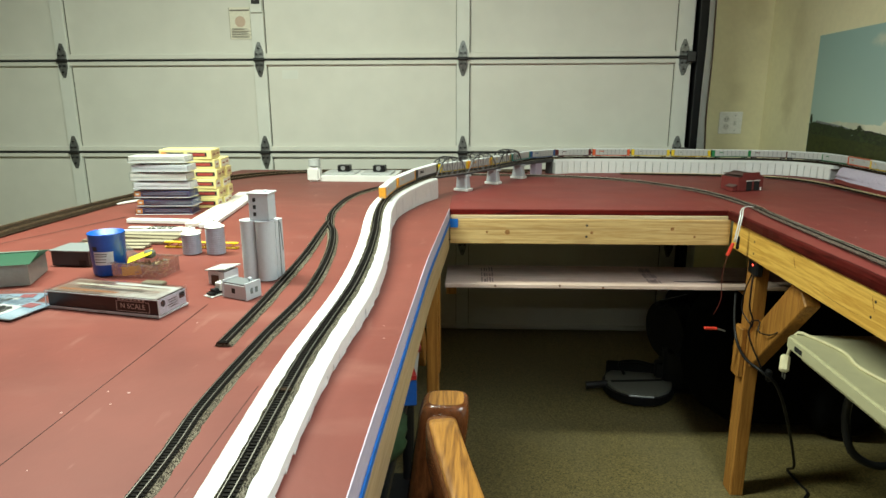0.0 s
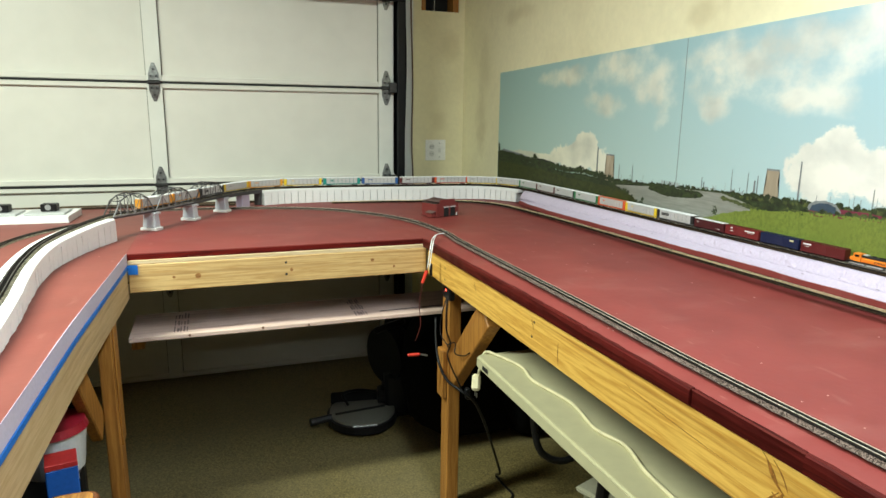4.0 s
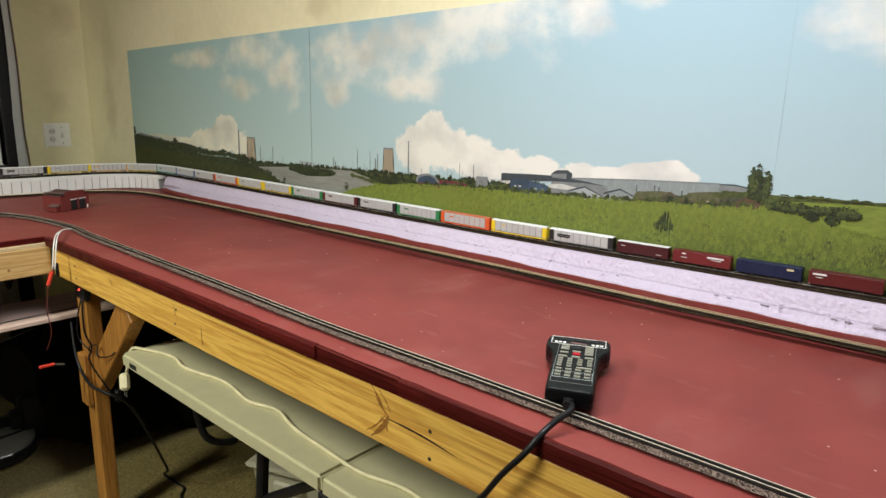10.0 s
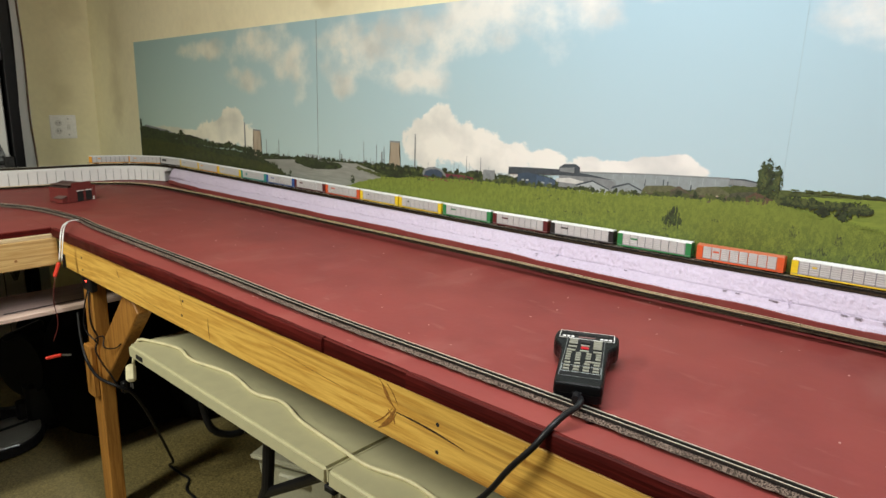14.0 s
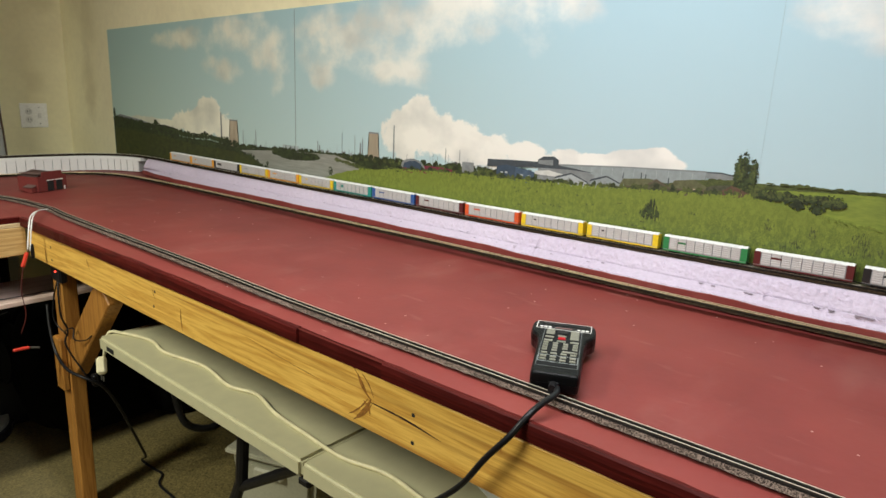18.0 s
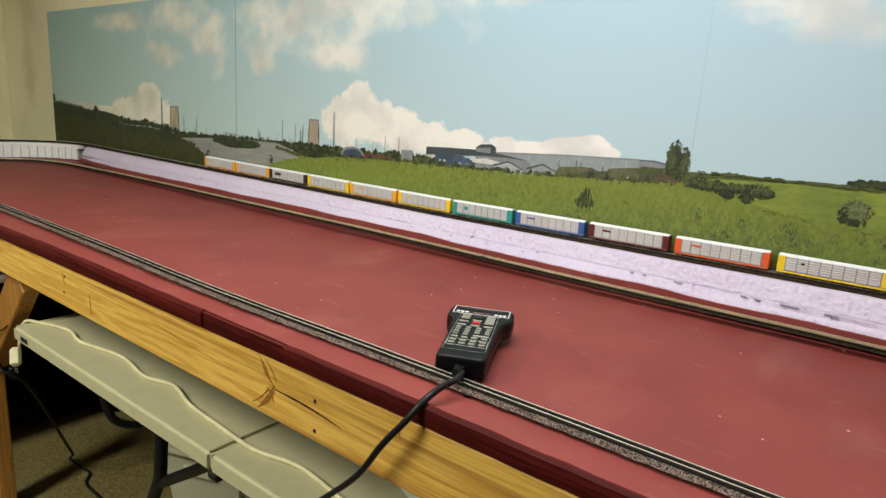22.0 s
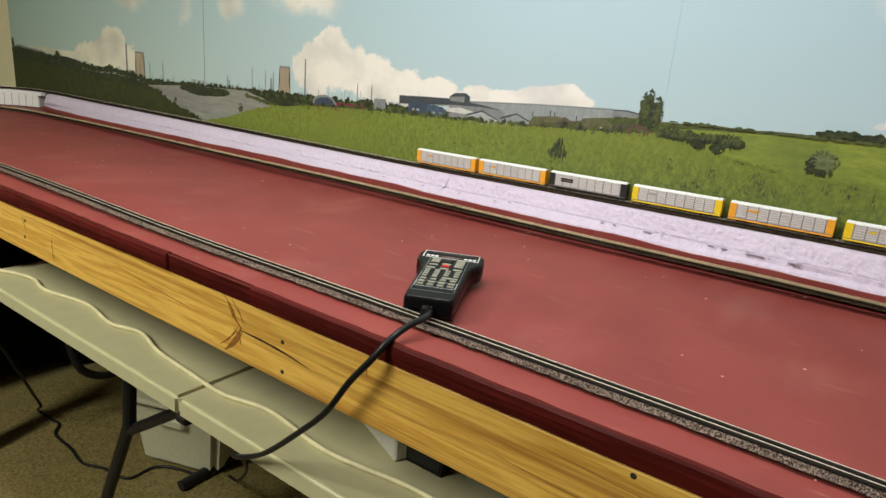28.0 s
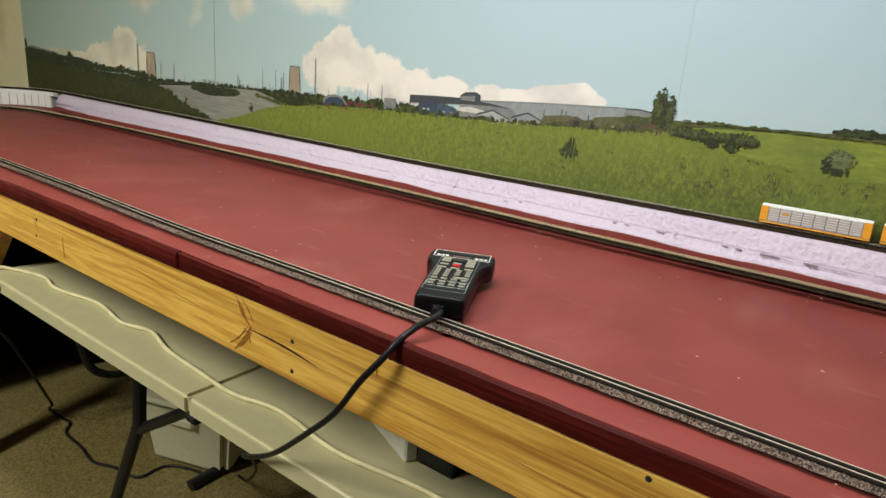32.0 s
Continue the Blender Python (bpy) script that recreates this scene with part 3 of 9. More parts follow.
    for k, wide in enumerate((0.09, 0.075, 0.085, 0.06)):
        part("label_line", box(-0.976, -0.976 + wide, DOOR_Y + 0.0005, DOOR_Y + 0.0015, 1.484 + 0.011 * k, 1.488 + 0.011 * k), paint("pale_ink", (0.36, 0.33, 0.26)), st)
    for x in (-0.985, -0.8785):
        part("label_border", box(x, x + 0.0025, DOOR_Y + 0.0005, DOOR_Y + 0.0014, 1.472, 1.623), paint("pale_ink", (0.36, 0.33, 0.26)), st)
    part("label_drawing", cyl(0.026, 0.001, (0, 0, 0), m=Matrix.Translation((-0.93, DOOR_Y + 0.001, 1.556)) @ pose(0, 0, 0, 90)), paint("faded_pink", (0.56, 0.42, 0.32)), st)
    for k in range(8):
        part("label_line", box(-0.975, -0.9 + 0.01 * (k % 3), DOOR_Y + 0.0005, DOOR_Y + 0.0015, 1.522 - 0.006 * k, 1.524 - 0.006 * k), paint("faded_ink", (0.4, 0.36, 0.28)), st)
    part("patch", box(-0.735, -0.655, DOOR_Y + 0.002, DOOR_Y + 0.004, 1.279, 1.322), STILE, door, "small cream paint patch")
    return door


garage_door()


def door_track():
    t = thing("door_track", (1.322, DOOR_Y, FLOOR), "black steel garage door track and bracket", "door track", kind="structure")
    bm = box(-0.012, 0.006, -0.045, 0.06, 0, 2.3)
    box(0.006, 0.04, 0.02, 0.06, 0, 2.3, bm=bm)
    part("rail", bm, BLACK, t)
    part("lip", box(-0.02, -0.012, -0.06, -0.045, 0, 2.3), BLACK, t)
    for z in (0.96, 1.42, 1.88):
        part("roller_bracket", box(-0.06, -0.02, -0.05, -0.03, z - 0.02, z + 0.03, 0.004), DARK_STEEL, t)
    bar = thing("torsion_bar", (0, DOOR_Y - 0.05, 1.794), "black steel torsion bar across the head of the garage door", "door hardware", kind="structure")
    part("bar", rod((-2.95, 0, 0), (1.34, 0, 0), 0.011, 14), BLACK, bar)
    part("strut", box(-2.93, 1.33, 0.012, 0.034, 0.022, 0.040, 0.003), DARK_STEEL, bar, "dark steel strut")
    arm = thing("opener_arm", (-0.84, DOOR_Y - 0.02, 1.71), "black bent opener arm on a white door bracket", "door hardware", kind="structure")
    part("bracket", box(-0.028, 0.030, -0.006, 0.002, -0.115, 0.055, 0.002), STILE, arm, "white steel bracket")
    part("nameplate", box(-0.020, 0.022, -0.0075, -0.0062, -0.075, -0.055), INK, arm)
    cord([(-0.055, -0.05, 0.34), (-0.05, -0.05, 0.12), (-0.045, -0.045, 0.06), (-0.02, -0.03, 0.028), (0.02, -0.014, 0.020)], 0.009, BLACK, arm, "arm", 0.01)
    part("clevis", box(-0.012, 0.030, -0.024, -0.0065, 0.004, 0.040, 0.004), BLACK, arm)
    wires = thing("wall_cable", (0, 0, 0), "thin brown cable hanging beside the door jamb", "cable")
    cord([(1.405, 3.735, 2.4), (1.41, 3.735, 1.8), (1.42, 3.735, 1.4), (1.416, 3.735, 1.1), (1.424, 3.735, 0.9), (1.424, 3.735, 0.5)], 0.004, mat("brown_cable", (0.16, 0.11, 0.07)), wires, "wire", 0.03)
    cord([(1.378, 3.735, 2.4), (1.375, 3.735, 1.9), (1.382, 3.735, 1.5), (1.374, 3.735, 1.15)], 0.005, BLACK, wires, "wire", 0.03)


door_track()


def outlet():
    o = thing("wall_outlet", (1.64, FRONT_Y, 1.042), "white double wall outlet and switch plate", "outlet", kind="")
    part("cover_plate", box(-0.062, 0.062, -0.006, 0.0, -0.06, 0.06, 0.003), paint("plate_white", (0.93, 0.93, 0.90), 0.3), o)
    for z in (-0.02, 0.02):
        s = part("socket", cyl(0.016, 0.003, m=Matrix.Translation((-0.024, -0.0065, z)) @ pose(0, 0, 0, 90)), PAPER, o)
        for dx in (-0.006, 0.006):
            part("slot", box(-0.024 + dx - 0.001, -0.024 + dx + 0.001, -0.0108, -0.0095, z - 0.003, z + 0.005), INK, s)
    part("switch", box(0.016, 0.03, -0.014, -0.006, -0.012, 0.012, 0.002), PAPER, o)
    for z in (-0.04, 0.04):
        part("screw", cyl(0.003, 0.002, m=Matrix.Translation((0.023, -0.007, z)) @ pose(0, 0, 0, 90), n=10), STEEL, o)


outlet()

# ---- the layout ----
INNER_L = [(0.118, -0.6), (0.124, 0.95), (0.138, 1.73), (0.158, 2.279), (0.160, 2.345)]
LEFT_OUT = [(-1.10, -0.6), (-1.09, 1.2), (-1.08, 2.02), (-1.073, 2.3), (-1.036, 2.62), (-0.908, 3.47)]


def layout_top(name, outline, label, top=RED, edge=RED_EDGE):
    """A foam slab over an outline, with its painted top and darker painted edge as parts."""
    t = thing(name, (0, 0, 0), label, "train table")
    part("foam_slab", prism(outline, lambda x, y: surface(y) - 0.0265, lambda x, y: surface(y) - 0.003), edge, t, "dark red painted foam edge")
    part("painted_top", prism(outline, lambda x, y: surface(y) - 0.003, lambda x, y: surface(y)), top, t, "brick red painted surface")
    return t


left = layout_top("train_table", LEFT_OUT + [(0.16, 3.47)] + INNER_L[::-1], "brick red foam train table with blue tape along its edge", RED_SHEEN)
back = layout_top("train_table", [(0.1605, 2.345), (0.1605, 3.47), (1.03, 3.47), (1.03, 2.346)], "brick red foam table on a pine frame before the door", edge=RED_EDGE_X)
right = layout_top("train_table", [(1.0305, 2.346), (1.0305, 3.47), (1.805, 3.47), (1.805, -4.6), (1.052, -4.6), (1.05, -0.6), (1.044, 0.65), (1.036, 1.6)], "long brick red foam table on a pine frame along the wall")


def left_edge():
    line = [(x, y) for x, y in INNER_L]
    n = 26
    pts = []
    for i in range(n + 1):
        y = -0.58 + (2.343 + 0.58) * i / n
        x = np.interp(y, [p[1] for p in line], [p[0] for p in line])
        pts.append((x, y))
    # bare foam face with a wavy paint line
    bm = bmesh.new()
    rng = random.Random(4)
    rings = []
    for x, y in pts:
        w = rng.uniform(-0.0012, 0.0012)
        rings.append([bm.verts.new((x + 0.001, y, surface(y) - 0.033)), bm.verts.new((x + 0.001, y, surface(y) + 0.0012)),
                      bm.verts.new((x - 0.0002 + w * 0.4, y, surface(y) + 0.0008)), bm.verts.new((x - 0.0002 + w * 0.4, y, surface(y) - 0.002))])
    for a, b in zip(rings, rings[1:]):
        for j in range(3):
            bm.faces.new((a[j], a[j + 1], b[j + 1], b[j]))
    bmesh.ops.recalc_face_normals(bm, faces=bm.faces)
    part("bare_foam_edge", bm, LILAC, left, "bare lilac foam edge")
    part("painters_tape", sweep([Vector((x + 0.0015, y, surface(y) - 0.046)) for x, y in pts], [(0, 0.004), (0.0025, 0.004), (0.0025, 0.0135), (0, 0.0135)]), BLUE_TAPE, left, "blue painter's tape")
    part("tape_end", box(0.1625, 0.188, 2.3285, 2.3305, 0.801, 0.8285), BLUE_TAPE, back, "blue painter's tape")
    part("fascia_board", sweep([Vector((x - 0.0005, y, surface(y) - 0.128)) for x, y in pts], [(-0.036, 0), (0, 0), (0, 0.09), (-0.036, 0.09)]), PINE_TAN, left, "bare pine fascia board")


left_edge()


def face(y):
    """Where the wall table's pine fascia faces the room."""
    return 1.042 + 0.004 * (2.325 - y) / 2.925


def frames_and_legs():
    # the frame before the door
    part("plywood_strip", beam((0.163, 2.345, 0.8345), (1.038, 2.345, 0.8345), 0.024, 0.009), PALE, back, "pale plywood edge")
    part("fascia_board", beam((0.163, 2.349, 0.788), (1.040, 2.349, 0.788), 0.036, 0.081, 0.002), PINE, back, "pine board with dark knots")
    for z in (0.809, 0.773):
        part("bolt_hole", rod((0.594, 2.336, z), (0.594, 2.3307, z), 0.004, 8), INK, back)
    # the frame along the wall
    part("fascia_board", beam((1.060, 2.325, 0.7925), (1.064, -0.6, 0.7915), 0.036, 0.097, 0.003), PINE_Y, right, "yellowed pine fascia board with knots")
    part("fascia_board", beam((1.064, -0.604, 0.7905), (1.064, -4.6, 0.7905), 0.036, 0.1, 0.003), PINE_Y, right)
    for y, z in ((0.837, 0.805), (0.837, 0.761), (1.588, 0.811), (1.596, 0.776), (2.16, 0.80), (2.16, 0.765), (0.355, 0.833)):
        part("bolt_hole", rod((face(y) + 0.004, y, z), (face(y) - 0.0003, y, z), 0.0033, 10), INK, right)
    # leg and brace at the corner
    part("leg", box(1.070, 1.112, 2.195, 2.255, FLOOR, 0.74, 0.003), PINE_Z, right)
    part("leg_block", box(1.052, 1.0695, 2.2, 2.25, 0.36, 0.52, 0.003), PINE_Z, right)
    part("brace", beam((1.097, 2.215, 0.43), (1.097, 1.94, 0.72), 0.04, 0.085, 0.003), PINE_Z, right)
    for y in (-0.4, -2.5, -4.4):
        part("leg", box(1.08, 1.16, y, y + 0.085, FLOOR, 0.733, 0.003), PINE_Z, right)
    for y in (3.3, 0.8, -1.5, -4.4):
        part("leg", box(1.70, 1.785, y, y + 0.085, FLOOR, 0.83, 0.003), PINE_Z, right)
    # left table
    part("leg", box(0.098, 0.133, 2.14, 2.215, FLOOR, 0.732, 0.003), PINE_Z, left)
    part("leg_block", box(0.1335, 0.138, 2.15, 2.21, 0.38, 0.73, 0.002), PINE_Z, left)
    part("brace", beam((0.085, 2.13, 0.45), (0.085, 1.88, 0.725), 0.026, 0.075, 0.003), PINE_Z, left)
    for x, y in ((-1.03, -0.4), (-1.0, 2.1), (-0.86, 3.25), (0.06, -0.5)):
        part("leg", box(x, x + 0.06, y, y + 0.085, FLOOR, 0.82, 0.003), PINE_Z, left)


frames_and_legs()


# ---- track ----
RUST_RAIL = mat("brown_rail", (0.34, 0.23, 0.13), 0.4, metal=0.4, var=0.2)
def track(name, pts, label, ballast=BALLAST, bed=True, near=0.0135, far=0.0135, joints=(), hue=TIE, rail=RAIL):
    t = thing(name, (0, 0, 0), label, "model track", "track on the layout")
    line = smooth_line(pts, 0.012)
    h = 0.0055 if bed else 0.001
    if bed:
        rng = random.Random(len(pts))
        bumps = [(rng.uniform(-0.0012, 0.0012), rng.uniform(-0.0012, 0.0012)) for _ in line]
        part("roadbed", sweep(line, lambda i: [(-near + bumps[i][0], 0), (-near + 0.005, h - 0.0006), (far - min(0.005, far - 0.0088), h - 0.0006), (far + bumps[i][1], 0)]), ballast, t, "grey ballasted roadbed")
    if bed:
        part("tie_base", sweep(line, [(-0.0086, h - 0.0005), (0.0086, h - 0.0005), (0.0086, h + 0.0001), (-0.0086, h + 0.0001)]), TIE if rail is RAIL_GLINT else BED_DARK, t, "dark bed between the ties")
    # ties, too many to count
    fine = smooth_line(pts, 0.0056)
    vs, fs = [], []
    for q, side, w in frames_along(fine):
        w2 = Vector((w.x, w.y, 0)).normalized()
        k = len(vs)
        for u in (h - 0.0008, h + 0.0012):
            for a, b in ((-0.0085, -0.0014), (0.0085, -0.0014), (0.0085, 0.0014), (-0.0085, 0.0014)):
                vs.append(q + side * a + w2 * b + Vector((0, 0, u)))
        fs += [(k + 4, k + 5, k + 6, k + 7), (k, k + 1, k + 5, k + 4), (k + 1, k + 2, k + 6, k + 5), (k + 2, k + 3, k + 7, k + 6), (k + 3, k, k + 4, k + 7)]
    me = bpy.data.meshes.new("tie_strip")
    me.from_pydata(vs, [], fs)
    me.materials.append(hue)
    ties = new("tie_strip", me)
    ties.parent = t
    tagged(ties, "black plastic ties", kind="stuff")
    for s in (-1, 1):
        web = part("rail", sweep(line, [(s * 0.0049 - 0.0007, h + 0.001), (s * 0.0049 + 0.0007, h + 0.001), (s * 0.0049 + 0.0003, h + 0.0029), (s * 0.0049 - 0.0003, h + 0.0029)]), BRASS_WEB if rail is RAIL_GOLD_GLINT else RAIL_WEB, t)
        part("rail_head", sweep(line, [(s * 0.0049 - 0.00055, h + 0.0029), (s * 0.0049 + 0.00055, h + 0.0029), (s * 0.0049 + 0.0005, h + 0.0034), (s * 0.0049 - 0.0005, h + 0.0034)]), rail, web, "rail head with lamp glint in its colour" if rail is RAIL_GLINT else "")
    for j in joints:
        i = min(range(len(line)), key=lambda k: (line[k].xy - Vector(j)).length)
        q, side, w = frames_along(line)[i]
        part("rail_joint", beam(q - side * 0.0085 + Vector((0, 0, h + 0.0012)), q + side * 0.0085 + Vector((0, 0, h + 0.0012)), 0.007, 0.003), CORK, t)
    return t, line


def on(pts, up=0.0):
    return [(x, y, surface(y) + up) for x, y in pts]


def riser_top(y):
    """Height of the white incline's top over the painted surface."""
    return 0.0147 + 0.0318 * (y - 0.8)


MAIN_L = [(0.03, 0.35), (0.026, 0.6), (0.025, 0.811), (0.022, 0.96), (0.021, 1.08), (0.026, 1.2), (0.033, 1.357), (0.029, 1.538), (0.014, 1.734), (-0.003, 1.885), (-0.015, 2.029),
          (-0.016, 2.185), (0.004, 2.325), (0.042, 2.47), (0.09, 2.595)]
BRIDGE = [(0.15, 2.682), (0.215, 2.785), (0.30, 2.93), (0.395, 3.095), (0.485, 3.24), (0.585, 3.345)]
BACK_RUN = [(0.70, 3.39), (0.85, 3.403), (1.05, 3.398), (1.30, 3.372), (1.48, 3.362), (1.60, 3.34), (1.70, 3.28), (1.762, 3.18), (1.783, 3.05), (1.785, 2.9)]


def rail_z(x, y):
    """Height of the upper line's bed."""
    if x < 0.1 and y < 2.6:
        return surface(y) + riser_top(y)
    if x < 1.6:
        return float(np.interp(x, [0.09, 0.3, 0.6, 1.6], [0.9255, 0.918, 0.910, 0.907]))
    return float(np.interp(y, [-4.6, 0.3, 1.2, 2.8, 3.3], [0.965, 0.9355, 0.920, 0.909, 0.907]))


UPPER = [(x, y, rail_z(x, y)) for x, y in MAIN_L + BRIDGE + BACK_RUN] + [(1.785, y, rail_z(1.785, y)) for y in (2.4, 2.0, 1.6, 1.2, 0.8, 0.4, 0.0, -0.6, -1.4, -2.4, -3.4, -4.5)]

N_LEFT = len(MAIN_L) + len(BRIDGE)
track("upper_track", UPPER[:N_LEFT + 1], "raised main line of model track on foam", joints=[(0.023, 0.99), (0.012, 1.75)])
track("upper_track", UPPER[N_LEFT:], "raised dark model track along the door and mural", CORK, rail=RAIL_GLINT, near=0.0125, far=0.0125)
track("yard_track", on([(-0.124, 1.175), (-0.125, 1.375), (-0.137, 1.69), (-0.160, 1.95), (-0.172, 2.09)]), "dead-end siding of black model track")
track("yard_track", on([(-0.064, 0.35), (-0.066, 0.82), (-0.076, 0.99), (-0.073, 1.2), (-0.063, 1.43), (-0.085, 1.7), (-0.125, 1.93), (-0.165, 2.075), (-0.198, 2.28), (-0.199, 2.56), (-0.15, 2.76), (-0.05, 2.92)]), "curved model track running beside the incline", joints=[(-0.06, 1.46)])
track("yard_track", on([(-1.01, 0.4), (-1.0, 1.2), (-0.985, 1.9), (-0.975, 2.2), (-0.95, 2.5), (-0.85, 2.98), (-0.66, 3.27), (-0.38, 3.37), (0.0, 3.39), (0.3, 3.385), (0.5, 3.355)]), "brown model track along the table's outer edge", CORK, hue=BROWN_TIE, rail=RUST_RAIL)
track("yard_track", on([(-1.055, 0.4), (-1.048, 1.2), (-1.04, 1.9), (-1.03, 2.25), (-1.005, 2.55), (-0.905, 3.05), (-0.70, 3.33), (-0.38, 3.425), (0.0, 3.44), (0.4, 3.44), (0.9, 3.445)]), "brown model track along the table's outer edge", CORK, hue=BROWN_TIE, rail=RUST_RAIL)
track("lower_track", on([(1.122, -0.6), (1.12, 0.0), (1.119, 0.39), (1.115, 0.66), (1.111, 0.86), (1.104, 1.17), (1.108, 1.57), (1.12, 2.2), (1.13, 2.42), (1.096, 2.70), (1.0, 2.905), (0.86, 3.075), (0.64, 3.19), (0.3, 3.25), (0.0, 3.24)]), "model track along the front edge of the table", ballast=BALLAST_DARK, rail=RAIL_GLINT, near=0.0142, far=0.0095, joints=[(1.108, 1.57), (1.125, 2.35)])
track("lower_track", on([(1.70, -1.2), (1.692, 0.2), (1.686, 0.45), (1.675, 0.73), (1.671, 0.99), (1.664, 1.33), (1.652, 1.87), (1.655, 2.3), (1.652, 2.66), (1.632, 2.98), (1.58, 3.12), (1.47, 3.215), (1.2, 3.285), (0.9, 3.315)]), "model track beside the lilac foam incline", CORK, rail=RAIL_GOLD_GLINT, near=0.0105, far=0.0098, joints=[(1.668, 1.0), (1.653, 1.91)])


def riser(name, pts, height, label, w=0.0325):
    """A white foam incline: wedges below, a plaster cap above, following its track."""
    t = thing(name, (0, 0, 0), label, "foam riser")
    line = smooth_line([(x, y, 0) for x, y in pts], 0.034)
    rng = random.Random(9)
    fr = frames_along(line)
    cap_line = smooth_line([(x, y, 0) for x, y in pts], 0.01)
    cap = []
    for q, side, wy in frames_along(cap_line):
        cap.append(Vector((q.x, q.y, height(q.x, q.y))))
    jit = [(0.0007 * noise.noise((q.y * 60, q.x * 60, 1)), 0.0010 * noise.noise((q.y * 55, q.x * 55, 9))) for q in cap]
    part("plaster_cap", sweep(cap, lambda i: [(-w - 0.001 + jit[i][0], -0.013), (w + 0.001 + jit[i][1], -0.013), (w + 0.0005 + jit[i][1], -0.003), (w - 0.003, 0), (-w + 0.003, 0), (-w - 0.0005 + jit[i][0], -0.003)]), WHITE_FOAM, t)
    for (q, s, _), (q2, s2, _) in zip(fr, fr[1:]):
        bm = bmesh.new()
        vs = []
        gap = 0.04
        a, b = q.lerp(q2, gap), q2.lerp(q, gap)
        for p, sd in ((a, s), (b, s2)):
            z0, z1 = surface(p.y) + 0.0004, height(p.x, p.y) - 0.012
            z1 = max(z1, z0 + 0.001)
            for k, z in ((-1, z0), (1, z0), (1, z1), (-1, z1)):
                ww = w + rng.uniform(-0.0008, 0.0018)
                vs.append(bm.verts.new((p.x + sd.x * k * ww, p.y + sd.y * k * ww, z)))
        for f in ((0, 3, 2, 1), (4, 5, 6, 7), (0, 1, 5, 4), (1, 2, 6, 5), (2, 3, 7, 6), (3, 0, 4, 7)):
            bm.faces.new([vs[i] for i in f])
        bmesh.ops.recalc_face_normals(bm, faces=bm.faces)
        part("foam_wedge", bm, WHITE_FOAM, t)
    # Grey core puts shade into the gaps between the white wedges.
    core = [Vector((q.x, q.y, surface(q.y))) for q, _, _ in fr]
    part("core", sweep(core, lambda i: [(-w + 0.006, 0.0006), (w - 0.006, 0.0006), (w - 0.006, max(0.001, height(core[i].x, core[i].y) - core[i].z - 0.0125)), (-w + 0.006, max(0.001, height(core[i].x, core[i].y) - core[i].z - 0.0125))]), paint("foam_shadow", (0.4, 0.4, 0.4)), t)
    return t


riser("foam_riser", MAIN_L[:-1] + [(0.083, 2.58)], lambda x, y: surface(y) + riser_top(y) - 0.0002, "white foam incline curving up to the bridge")
riser("foam_riser", [(0.60, 3.352)] + BACK_RUN[:-2] + [(1.78, 3.12)], lambda x, y: rail_z(x, y) - 0.0002, "white foam riser along the garage door", 0.034)


P_NAIL = mat("nail_grey", (0.33, 0.29, 0.35), 0.6)


